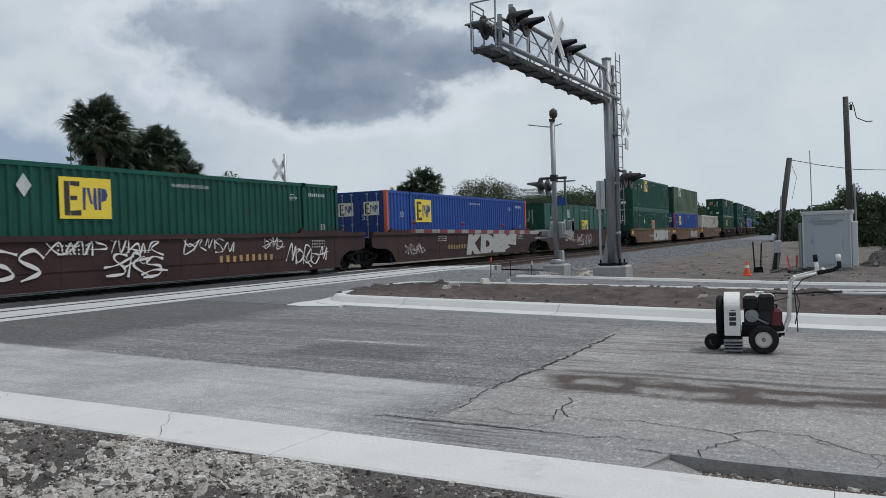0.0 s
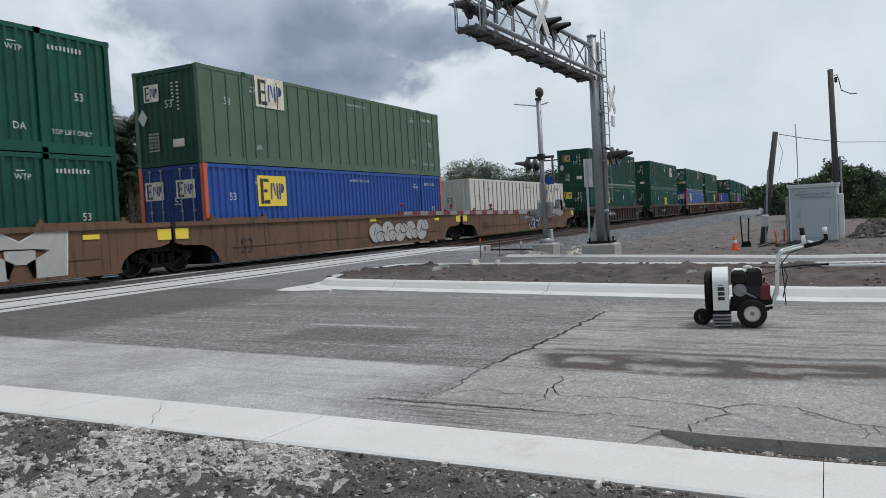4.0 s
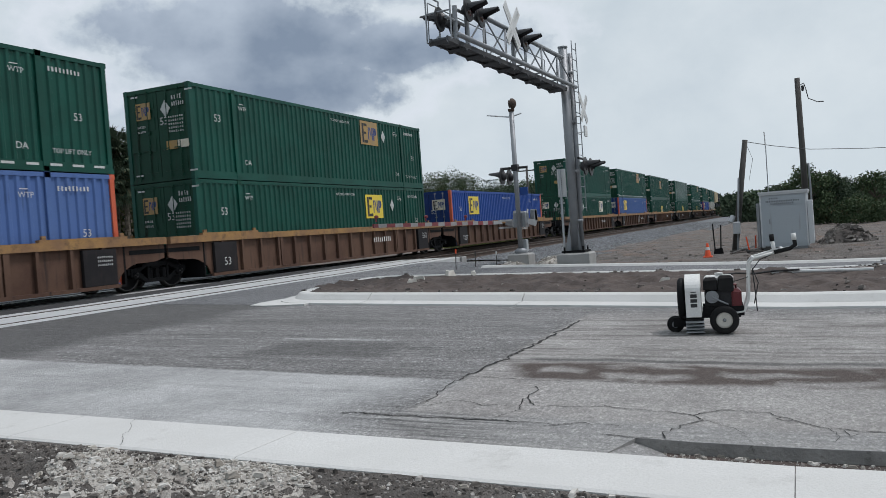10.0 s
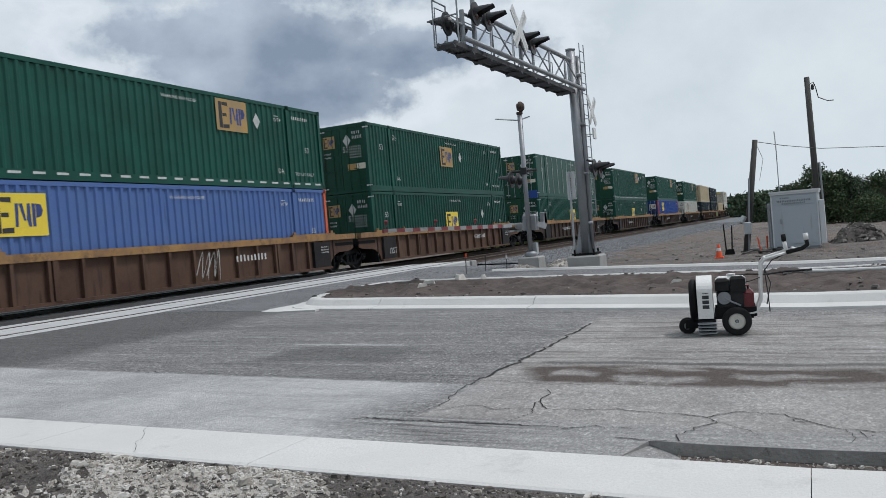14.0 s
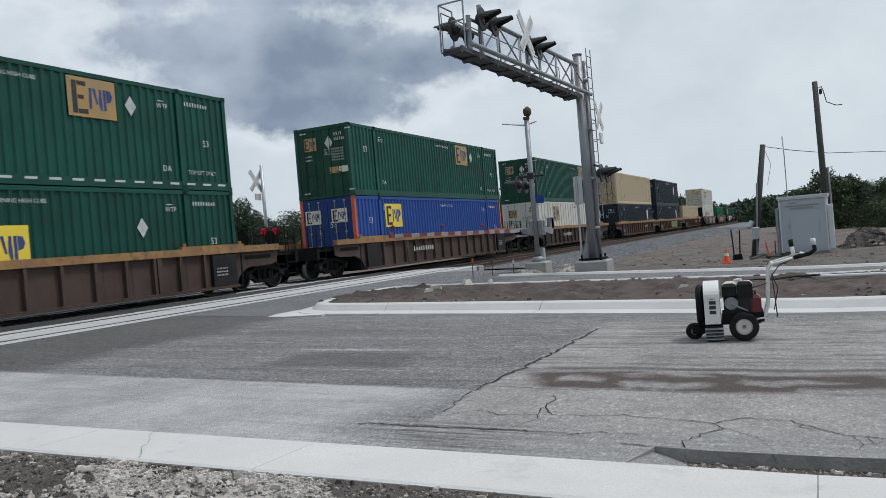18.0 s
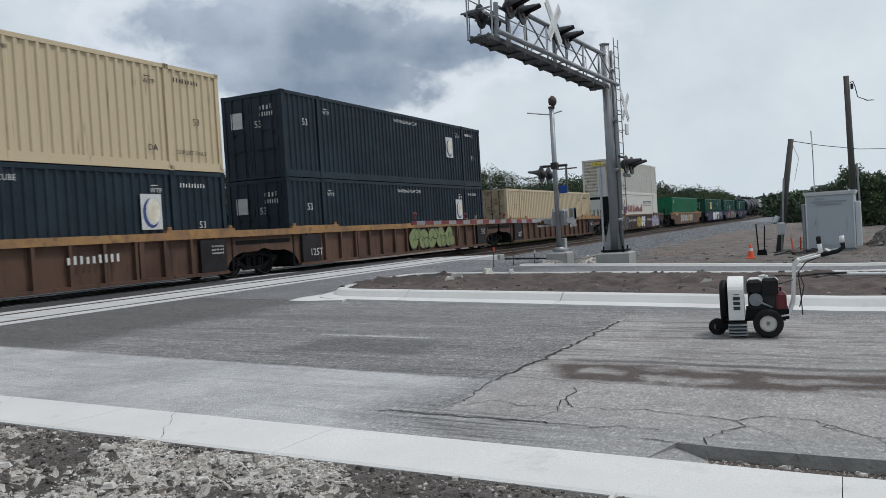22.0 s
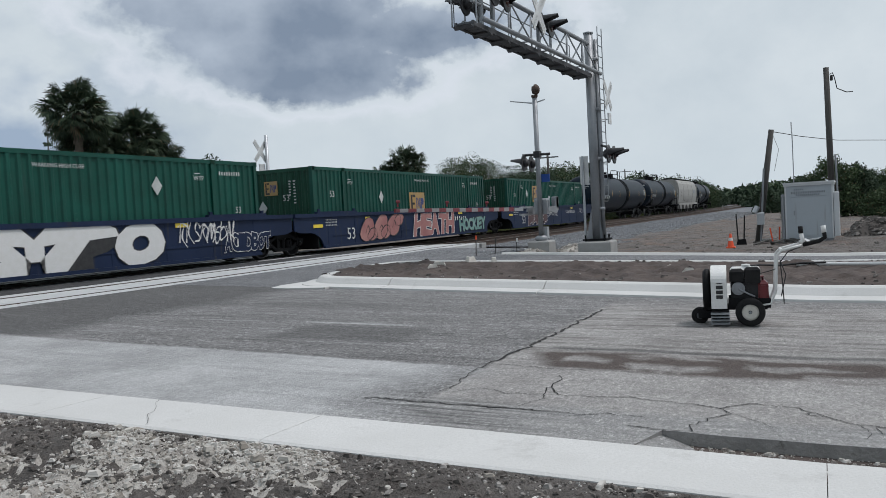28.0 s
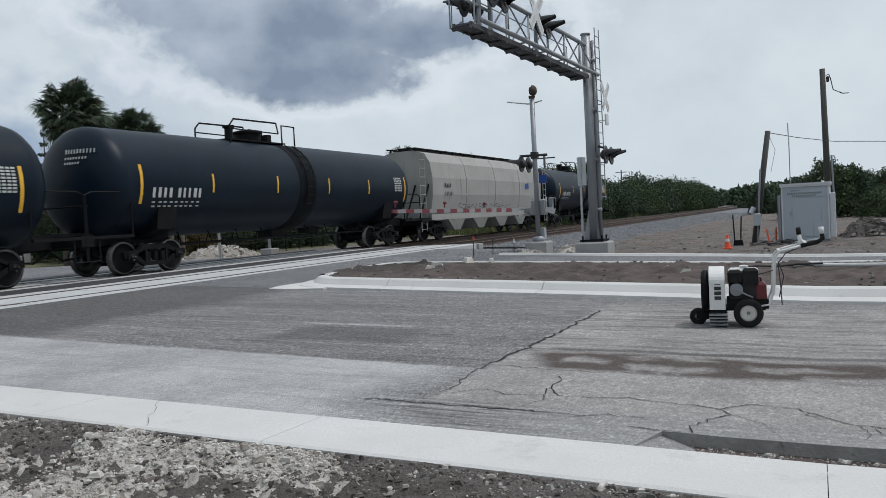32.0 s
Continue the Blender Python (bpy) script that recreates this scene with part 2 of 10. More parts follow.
DKBROWN = material("dark brown ribbed well car paint", (0.055, 0.038, 0.033), (0.075, 0.052, 0.042), 0.7, 0.7, 0.2, dirt=(0.04, 0.028, 0.024), dirt_amount=0.5, streak=True, vary=0.12, spec=0.22)
TAN = material("tan well car paint", (0.165, 0.090, 0.055), (0.115, 0.066, 0.044), 0.65, 0.6, 0.15, dirt=(0.05, 0.035, 0.028), dirt_amount=0.6, streak=True, spec=0.22)
YELLOW_CH = material("worn yellow-brown chord paint", (0.36, 0.20, 0.065), (0.21, 0.115, 0.055), 0.65, 1.5, 0.15, dirt=(0.09, 0.05, 0.03), dirt_amount=0.6)
PANEL_DK = material("dark stencil panel paint", (0.016, 0.015, 0.017), (0.024, 0.021, 0.022), 0.65, 1.5, 0.1, dirt=(0.04, 0.028, 0.024), dirt_amount=0.4, streak=True, spec=0.2)
NAVY_CAR = material("dark blue well car paint", (0.007, 0.016, 0.045), (0.010, 0.021, 0.056), 0.6, 0.6, 0.12, dirt=(0.03, 0.032, 0.036), dirt_amount=0.4, streak=True, spec=0.22)
BLACK = material("grimy black steel", (0.0055, 0.0058, 0.007), (0.009, 0.009, 0.010), 0.65, 2.0, 0.25, dirt=(0.012, 0.011, 0.0105), dirt_amount=0.3, spec=0.15)
TANK = material("black tank paint", (0.0035, 0.0095, 0.0185), (0.005, 0.0125, 0.0225), 0.45, 0.6, 0.06, dirt=(0.012, 0.016, 0.020), dirt_amount=0.3, streak=True, spec=0.16)
STRIP_Y = material("amber reflector tape", (0.78, 0.45, 0.03), (0.66, 0.36, 0.03), 0.4, 6.0, 0.03)
TANK_BAND = material("sooty spill-stained tank paint", (0.004, 0.006, 0.009), (0.007, 0.009, 0.012), 0.7, 2.0, 0.1, spec=0.1)
HOPPER = material("dusty off-white hopper paint", (0.36, 0.355, 0.335), (0.29, 0.285, 0.265), 0.6, 0.6, 0.1, dirt=(0.2, 0.17, 0.13), dirt_amount=0.4, streak=True)
STEEL = material("polished wheel tread steel", (0.14, 0.135, 0.13), (0.08, 0.078, 0.075), 0.35, 6.0, 0.1, metal=0.9)
RAILTOP = material("rail steel", (0.15, 0.135, 0.125), (0.09, 0.075, 0.065), 0.45, 6.0, 0.1, metal=0.5, dirt=(0.10, 0.055, 0.035), dirt_amount=0.5)
RUST = material("rusty steel", (0.055, 0.038, 0.030), (0.08, 0.05, 0.036), 0.8, 5.0, 0.2)
GALV = material("galvanised steel", (0.31, 0.325, 0.34), (0.25, 0.265, 0.28), 0.5, 2.5, 0.08, metal=0.35, dirt=(0.25, 0.25, 0.24), dirt_amount=0.3)
ALU = material("brushed aluminium", (0.50, 0.52, 0.53), (0.42, 0.44, 0.46), 0.45, 3.0, 0.08, metal=0.4)
SIGBLACK = material("black signal paint", (0.012, 0.012, 0.014), (0.02, 0.02, 0.022), 0.45, 4.0, 0.05)
SIGWHITE = material("weathered white sign paint", (0.68, 0.69, 0.68), (0.55, 0.56, 0.56), 0.5, 4.0, 0.05, dirt=(0.25, 0.25, 0.24), dirt_amount=0.25)
REDPAINT = material("faded red reflective tape", (0.24, 0.035, 0.042), (0.18, 0.03, 0.04), 0.5, 6.0, 0.05)
LENS_DARK = material("dark red lens glass", (0.06, 0.006, 0.008), (0.04, 0.005, 0.006), 0.15, 8.0, 0.0)
LENS_LIT = glow("lit red signal lens", (0.42, 0.010, 0.024), 0.35)
CONCRETE = material("pale new concrete", (0.60, 0.60, 0.585), (0.50, 0.50, 0.485), 0.8, 0.9, 0.3, fine=60.0, dirt=(0.38, 0.375, 0.36), dirt_amount=0.4)
CONC_GREY = material("grey cast concrete", (0.36, 0.36, 0.35), (0.28, 0.28, 0.27), 0.85, 2.0, 0.3, fine=50.0, dirt=(0.2, 0.19, 0.17), dirt_amount=0.4)
PANEL = material("pale precast crossing panel", (0.52, 0.53, 0.53), (0.42, 0.43, 0.43), 0.75, 1.2, 0.2, fine=50.0, dirt=(0.22, 0.21, 0.2), dirt_amount=0.35)
RUBBER = material("black rubber", (0.010, 0.010, 0.011), (0.017, 0.017, 0.017), 0.8, 8.0, 0.1, spec=0.2)
CRACK = material("dark tar crack", (0.016, 0.016, 0.016), (0.028, 0.026, 0.024), 0.9, 6.0, 0.2)
WOODPOLE = material("weathered grey pole wood", (0.078, 0.074, 0.069), (0.050, 0.047, 0.043), 0.85, 3.0, 0.4, stretch=(6, 6, 0.4), dirt=(0.05, 0.04, 0.033), dirt_amount=0.4)
WOODTIE = material("creosoted tie wood", (0.075, 0.055, 0.042), (0.11, 0.085, 0.065), 0.9, 3.0, 0.4, vary=0.2)
CABLE = material("black cable", (0.015, 0.015, 0.016), None, 0.6, 4.0, 0.0)
CONE_OR = material("orange cone plastic", (0.82, 0.10, 0.025), (0.7, 0.08, 0.02), 0.5, 6.0, 0.05)
BOXGREY = material("grey painted aluminium bungalow", (0.40, 0.44, 0.47), (0.36, 0.40, 0.43), 0.5, 0.8, 0.05, dirt=(0.27, 0.28, 0.28), dirt_amount=0.3, streak=True)
BOXTRIM = material("white bungalow trim", (0.62, 0.64, 0.65), (0.54, 0.56, 0.57), 0.5, 2.0, 0.05)
PLASTIC_W = material("scuffed white machine paint", (0.72, 0.72, 0.70), (0.6, 0.6, 0.58), 0.35, 6.0, 0.05, dirt=(0.3, 0.28, 0.25), dirt_amount=0.25)
ENGINE = material("dark engine casting", (0.014, 0.0145, 0.016), (0.03, 0.03, 0.032), 0.5, 10.0, 0.2, metal=0.2, spec=0.3)
ENGINE_RED = material("dark red engine shroud", (0.13, 0.012, 0.016), (0.10, 0.01, 0.012), 0.4, 6.0, 0.05)
HUB = material("cream wheel hub paint", (0.62, 0.60, 0.54), (0.5, 0.48, 0.43), 0.5, 8.0, 0.05)
BARK = material("palm trunk bark", (0.115, 0.095, 0.075), (0.17, 0.145, 0.115), 0.95, 4.0, 0.6, stretch=(1, 1, 3))
BARK2 = material("grey-brown bark", (0.09, 0.075, 0.06), (0.13, 0.11, 0.09), 0.95, 4.0, 0.6)


def leaf_material(name, c1, c2, dry=None):
    """Leaf colour that varies from blade to blade."""
    m = bpy.data.materials.new(name)
    m.use_nodes = True
    nt = m.node_tree
    n, l = nt.nodes, nt.links
    b = n["Principled BSDF"]
    b.inputs["Roughness"].default_value = 0.8
    b.inputs["Specular IOR Level"].default_value = 0.15
    g = n.new("ShaderNodeNewGeometry")
    r = n.new("ShaderNodeValToRGB")
    r.color_ramp.elements[0].color, r.color_ramp.elements[1].color = (*c1, 1), (*c2, 1)
    r.color_ramp.elements[1].position = 0.93 if dry else 1.0
    if dry:
        e = r.color_ramp.elements.new(0.97)
        e.color = (*dry, 1)
    l.new(g.outputs["Random Per Island"], r.inputs[0])
    l.new(r.outputs[0], b.inputs["Base Color"])
    return m


FROND = leaf_material("palm frond green", (0.028, 0.046, 0.032), (0.078, 0.105, 0.064), (0.12, 0.10, 0.06))
FROND_DRY = leaf_material("dry palm thatch", (0.12, 0.095, 0.06), (0.22, 0.18, 0.12))
LEAF = leaf_material("broadleaf green", (0.034, 0.056, 0.030), (0.080, 0.114, 0.056), (0.12, 0.10, 0.055))
LEAF_DK = leaf_material("dark scrub green", (0.030, 0.050, 0.033), (0.074, 0.102, 0.062))
LEAF_BROWN = leaf_material("dry scrub", (0.07, 0.065, 0.03), (0.16, 0.12, 0.065))
LEAF_OLIVE = leaf_material("olive thicket", (0.045, 0.055, 0.026), (0.10, 0.11, 0.05), (0.17, 0.13, 0.07))
GRASSY = leaf_material("rough grass", (0.06, 0.085, 0.03), (0.13, 0.14, 0.06), (0.25, 0.2, 0.11))
LIMESTONE = material("crushed pale limestone", (0.50, 0.48, 0.44), (0.30, 0.28, 0.255), 0.95, 5.0, 0.9, fine=55.0, dirt=(0.15, 0.13, 0.118), dirt_amount=0.55)
STONE_W = material("pale limestone rubble", (0.62, 0.60, 0.55), (0.46, 0.44, 0.40), 0.9, 6.0, 0.5, vary=0.2)


def island_material(name, stops, rough=0.9, bump=0.4):
    """Loose stones whose tone varies stone by stone."""
    m = bpy.data.materials.new(name)
    m.use_nodes = True
    nt = m.node_tree
    n, l = nt.nodes, nt.links
    b = n["Principled BSDF"]
    b.inputs["Roughness"].default_value = rough
    g = n.new("ShaderNodeNewGeometry")
    r = n.new("ShaderNodeValToRGB")
    while len(r.color_ramp.elements) < len(stops):
        r.color_ramp.elements.new(0.5)
    for e, (p, c) in zip(r.color_ramp.elements, stops):
        e.position, e.color = p, (*c, 1)
    l.new(g.outputs["Random Per Island"], r.inputs[0])
    t = n.new("ShaderNodeTexNoise")
    t.inputs["Scale"].default_value, t.inputs["Detail"].default_value = 25.0, 6.0
    mx = n.new("ShaderNodeMix")
    mx.data_type, mx.blend_type = "RGBA", "MULTIPLY"
    mx.inputs["Factor"].default_value = 0.55
    l.new(r.outputs[0], mx.inputs[6])
    l.new(t.outputs[0], mx.inputs[7])
    l.new(mx.outputs[2], b.inputs["Base Color"])
    bp = n.new("ShaderNodeBump")
    bp.inputs["Strength"].default_value, bp.inputs["Distance"].default_value = bump, 0.02
    l.new(t.outputs[0], bp.inputs["Height"])
    l.new(bp.outputs[0], b.inputs["Normal"])
    return m


RUBBLE = island_material("limestone gravel", [(0.0, (0.30, 0.27, 0.23)), (0.4, (0.55, 0.52, 0.47)), (0.8, (0.78, 0.76, 0.72)), (1.0, (0.24, 0.2, 0.17))])
BALLAST_ST = island_material("granite ballast stones", [(0.0, (0.17, 0.178, 0.19)), (0.4, (0.29, 0.30, 0.315)), (0.8, (0.46, 0.475, 0.49)), (1.0, (0.24, 0.22, 0.20))])


def ground_material():
    """Bare sandy soil with pale limestone spread, grey fines and damp brown patches; scrub grass far off."""
    m = bpy.data.materials.new("bare sandy soil")
    m.use_nodes = True
    nt = m.node_tree
    n, l = nt.nodes, nt.links
    b = n["Principled BSDF"]
    b.inputs["Roughness"].default_value = 0.95
    tc = n.new("ShaderNodeTexCoord")

    def tex(s, d=8.0, r=0.62):
        t = n.new("ShaderNodeTexNoise")
        t.inputs["Scale"].default_value, t.inputs["Detail"].default_value, t.inputs["Roughness"].default_value = s, d, r
        l.new(tc.outputs["Object"], t.inputs["Vector"])
        return t.outputs[0]

    def rng(s, lo, hi):
        r = n.new("ShaderNodeMapRange")
        r.inputs[1].default_value, r.inputs[2].default_value = lo, hi
        l.new(s, r.inputs[0])
        return r.outputs[0]

    def mixc(f, a, c):
        x = n.new("ShaderNodeMix")
        x.data_type = "RGBA"
        l.new(f, x.inputs["Factor"])
        for s, i in ((a, 6), (c, 7)):
            if isinstance(s, tuple):
                x.inputs[i].default_value = (*s, 1)
            else:
                l.new(s, x.inputs[i])
        return x.outputs[2]

    col = mixc(rng(tex(0.9), 0.38, 0.62), (0.098, 0.088, 0.080), (0.19, 0.172, 0.158))
    col = mixc(rng(tex(0.45), 0.54, 0.66), col, (0.20, 0.18, 0.163))
    col = mixc(rng(tex(7.0, 6.0, 0.7), 0.5, 0.72), col, (0.075, 0.06, 0.052))
    # warm sandy fill over the works beyond the road
    sx = n.new("ShaderNodeSeparateXYZ")
    l.new(tc.outputs["Object"], sx.inputs[0])
    fill = n.new("ShaderNodeMath")
    fill.operation = "MULTIPLY"
    l.new(rng(sx.outputs[0], 22.0, 24.5), fill.inputs[0])
    l.new(rng(tex(0.6, 7.0, 0.65), 0.50, 0.63), fill.inputs[1])
    col = mixc(fill.outputs[0], col, mixc(rng(tex(2.5), 0.4, 0.6), (0.225, 0.155, 0.118), (0.16, 0.12, 0.10)))
    fine = tex(38.0, 4.0)
    col = mixc(rng(fine, 0.58, 0.75), col, (0.22, 0.20, 0.185))
    col = mixc(rng(tex(14.0, 5.0, 0.7), 0.64, 0.70), col, (0.33, 0.31, 0.285))
    sep = n.new("ShaderNodeSeparateXYZ")
    l.new(tc.outputs["Object"], sep.inputs[0])
    far = n.new("ShaderNodeMath")
    far.operation = "ABSOLUTE"
    l.new(sep.outputs[1], far.inputs[0])
    grass = mixc(rng(tex(0.25), 0.4, 0.6), (0.07, 0.09, 0.035), (0.15, 0.14, 0.07))
    edge = n.new("ShaderNodeMath")
    edge.operation = "ADD"
    l.new(far.outputs[0], edge.inputs[0])
    sc = n.new("ShaderNodeMath")
    sc.operation = "MULTIPLY"
    l.new(tex(0.2), sc.inputs[0])
    sc.inputs[1].default_value = 8.0
    l.new(sc.outputs[0], edge.inputs[1])
    col = mixc(rng(edge.outputs[0], 31.0, 34.0), col, grass)
    l.new(col, b.inputs["Base Color"])
    bp = n.new("ShaderNodeBump")
    bp.inputs["Strength"].default_value, bp.inputs["Distance"].default_value = 1.0, 0.06
    hump = n.new("ShaderNodeMath")
    hump.operation = "MULTIPLY_ADD"
    l.new(tex(11.0, 7.0, 0.7), hump.inputs[0])
    hump.inputs[1].default_value = 1.4
    l.new(fine, hump.inputs[2])
    l.new(hump.outputs[0], bp.inputs["Height"])
    l.new(bp.outputs[0], b.inputs["Normal"])
    return m


def asphalt_material(name, base, light, stain, band):
    """Worn asphalt: aggregate speckle, scraped streaks along the road, dusty pale areas and brown soil stains."""
    m = bpy.data.materials.new(name)
    m.use_nodes = True
    nt = m.node_tree
    n, l = nt.nodes, nt.links
    b = n["Principled BSDF"]
    b.inputs["Roughness"].default_value = 0.9
    tc = n.new("ShaderNodeTexCoord")

    def tex(s, d=6.0, r=0.62, stretch=None):
        src = tc.outputs["Object"]
        if stretch:
            mp = n.new("ShaderNodeMapping")
            mp.inputs["Scale"].default_value = stretch
            l.new(src, mp.inputs[0])
            src = mp.outputs[0]
        t = n.new("ShaderNodeTexNoise")
        t.inputs["Scale"].default_value, t.inputs["Detail"].default_value, t.inputs["Roughness"].default_value = s, d, r
        l.new(src, t.inputs["Vector"])
        return t.outputs[0]

    def rng(s, lo, hi, a=0.0, c=1.0):
        r = n.new("ShaderNodeMapRange")
        for i, v in enumerate((lo, hi, a, c)):
            r.inputs[i + 1].default_value = v
        l.new(s, r.inputs[0])
        return r.outputs[0]

    def op(kind, a, c):
        x = n.new("ShaderNodeMath")
        x.operation = kind
        for i, s in enumerate((a, c)):
            if isinstance(s, (int, float)):
                x.inputs[i].default_value = s
            else:
                l.new(s, x.inputs[i])
        return x.outputs[0]

    def mixc(f, a, c):
        x = n.new("ShaderNodeMix")
        x.data_type = "RGBA"
        l.new(f, x.inputs["Factor"])
        for s, i in ((a, 6), (c, 7)):
            if isinstance(s, tuple):
                x.inputs[i].default_value = (*s, 1)
            else:
                l.new(s, x.inputs[i])
        return x.outputs[2]

    sep = n.new("ShaderNodeSeparateXYZ")
    l.new(tc.outputs["Object"], sep.inputs[0])
    x, y = sep.outputs[0], sep.outputs[1]
    col = mixc(rng(tex(0.5), 0.35, 0.65), base, tuple(v * 1.3 for v in base))
    mid = tex(9.0, 6.0, 0.75)
    col = mixc(op("MULTIPLY", rng(mid, 0.42, 0.62), 0.45), col, tuple(v * 1.7 for v in base))
    streaks = rng(tex(2.6, 6.0, 0.75, (3.2, 0.16, 1.0)), 0.54, 0.64)
    col = mixc(op("MULTIPLY", streaks, 0.6), col, tuple(v * 0.5 for v in base))
    streaks = rng(tex(4.1, 6.0, 0.75, (3.4, 0.13, 1.0)), 0.56, 0.66)
    col = mixc(op("MULTIPLY", streaks, 0.45), col, light)
    if band:
        wob = op("SUBTRACT", tex(1.6, 5.0, 0.6), 0.5)
        wide = op("SUBTRACT", tex(0.55, 5.0, 0.6), 0.5)
        lane = tex(2.4, 6.0, 0.72, (2.6, 0.22, 1.0))
        # scraped stripes along the old mat
        col = mixc(op("MULTIPLY", rng(lane, 0.50, 0.62), 0.55), col, tuple(v * 1.9 for v in base))
        # old slab short of the joint, paler and browner
        xs = op("ADD", x, op("MULTIPLY", wide, 1.2))
        slab = op("MULTIPLY", rng(op("ADD", y, op("MULTIPLY", wob, 0.12)), 2.68, 2.60), rng(xs, 11.2, 10.3))
        old = mixc(rng(tex(1.1, 7.0, 0.7), 0.4, 0.62), (0.365, 0.355, 0.342), (0.272, 0.262, 0.252))
        old = mixc(op("MULTIPLY", rng(mid, 0.50, 0.36), 0.3), old, (0.17, 0.165, 0.16))
        old = mixc(op("MULTIPLY", op("MULTIPLY", rng(lane, 0.52, 0.62), rng(xs, 6.5, 7.2)), 0.55), old, (0.12, 0.108, 0.10))
        # long tyre scuffs on the far half of the slab
        scuff = rng(tex(1.0, 5.0, 0.7, (9.0, 0.45, 1.0)), 0.47, 0.58)
        old = mixc(op("MULTIPLY", op("MULTIPLY", scuff, op("MULTIPLY", rng(xs, 6.5, 7.1), rng(tex(0.9, 5.0, 0.7), 0.38, 0.56))), 0.72), old, (0.09, 0.08, 0.075))
        col = mixc(op("MULTIPLY", slab, 0.92), col, old)
        # brown soil left round paler islands along the lane
        net = n.new("ShaderNodeTexVoronoi")
        net.feature = "DISTANCE_TO_EDGE"
        net.inputs["Scale"].default_value = 1.0
        wmap = n.new("ShaderNodeCombineXYZ")
        l.new(op("ADD", op("MULTIPLY", x, 2.6), op("MULTIPLY", wide, 2.2)), wmap.inputs[0])
        l.new(op("ADD", op("MULTIPLY", y, 1.25), op("MULTIPLY", wob, 1.3)), wmap.inputs[1])
        l.new(wmap.outputs[0], net.inputs["Vector"])
        xb = op("ADD", x, op("MULTIPLY", wob, 0.35))
        soil = op("MULTIPLY", rng(op("ABSOLUTE", op("SUBTRACT", xb, 6.80), 0.0), 0.46, 0.30), rng(op("ADD", y, op("MULTIPLY", wide, 1.0)), 2.40, 2.2))
        soil = op("MULTIPLY", soil, rng(op("SUBTRACT", net.outputs["Distance"], op("MULTIPLY", wob, 0.5)), 0.33, 0.12, 0.2, 1.0))
        col = mixc(op("MULTIPLY", soil, 0.95), col, stain)
        rut = op("MULTIPLY", rng(op("ABSOLUTE", op("SUBTRACT", op("ADD", x, op("MULTIPLY", wob, 0.22)), 7.35), 0.0), 0.10, 0.03), rng(op("ADD", y, op("MULTIPLY", wide, 1.0)), 2.40, 2.2))
        col = mixc(op("MULTIPLY", rut, 0.75), col, tuple(v * 0.5 for v in base))
        # milled strip between the slab and the kerb
        mill = op("MULTIPLY", rng(op("ADD", x, op("MULTIPLY", wob, 0.25)), 5.25, 5.10), rng(op("ADD", y, op("MULTIPLY", wide, 1.6)), 3.5, 2.7))
        deep = mixc(rng(op("ADD", y, op("MULTIPLY", wide, 1.4)), 1.5, 2.1), (0.25, 0.25, 0.247), (0.085, 0.085, 0.085))
        fur = mixc(rng(tex(5.0, 5.0, 0.7, (4.0, 0.2, 1.0)), 0.42, 0.58), deep, (0.30, 0.298, 0.292))
        col = mixc(op("MULTIPLY", mill, 0.9), col, fur)
        # dusty pale zone beside the kerb, cut off along a straight seam
        e = op("SUBTRACT", op("SUBTRACT", x, op("MULTIPLY", y, 0.047)), 6.14)
        dust = op("MULTIPLY", rng(op("ADD", e, op("MULTIPLY", wob, 0.16)), 0.03, -0.04), rng(op("ADD", op("ADD", y, op("MULTIPLY", wide, 1.4)), op("MULTIPLY", lane, 0.9)), 2.9, 3.7))
        pale = mixc(rng(tex(0.9, 8.0, 0.72), 0.40, 0.64), light, tuple(v * 0.68 for v in light))
        pale = mixc(op("MULTIPLY", rng(lane, 0.52, 0.62), 0.4), pale, tuple(v * 0.55 for v in light))
        col = mixc(op("MULTIPLY", dust, 0.92), col, pale)
        # tar patch with a pale scrape along one side
        patch = op("MULTIPLY", rng(op("ABSOLUTE", op("SUBTRACT", op("ADD", x, op("MULTIPLY", wob, 0.3)), 7.70), 0.0), 0.52, 0.42), rng(op("ABSOLUTE", op("SUBTRACT", op("ADD", y, op("MULTIPLY", wob, 0.5)), 4.90), 0.0), 0.95, 0.7))
        col = mixc(op("MULTIPLY", patch, 0.6), col, tuple(v * 0.55 for v in base))
        line = op("MULTIPLY", rng(op("ABSOLUTE", op("SUBTRACT", op("ADD", x, op("MULTIPLY", wob, 0.12)), 8.36), 0.0), 0.07, 0.02), rng(op("ABSOLUTE", op("SUBTRACT", y, 5.2), 0.0), 0.85, 0.6))
        col = mixc(op("MULTIPLY", line, 0.6), col, light)
        # fresh dark mat towards the track
        fresh = op("MULTIPLY", rng(op("ADD", y, op("MULTIPLY", wide, 1.8)), 8.4, 9.2), rng(e, -0.05, 0.1))
        col = mixc(op("MULTIPLY", fresh, 0.75), col, tuple(v * 0.5 for v in base))
        seam = op("MULTIPLY", rng(op("ABSOLUTE", op("SUBTRACT", xs, 9.9), 0.0), 0.5, 0.1), rng(y, 4.5, 5.5))
        col = mixc(op("MULTIPLY", seam, 0.4), col, tuple(v * 0.6 for v in base))
    # aggregate: every tone broken up stone by stone
    speck = tex(58.0, 4.0, 0.8)
    pit = tex(21.0, 4.0, 0.75)
    chips = n.new("ShaderNodeTexVoronoi")
    chips.inputs["Scale"].default_value = 62.0
    grit = n.new("ShaderNodeMapping")
    grit.inputs["Scale"].default_value = (0.5, 1.0, 1.0)
    l.new(tc.outputs["Object"], grit.inputs[0])
    l.new(grit.outputs[0], chips.inputs["Vector"])
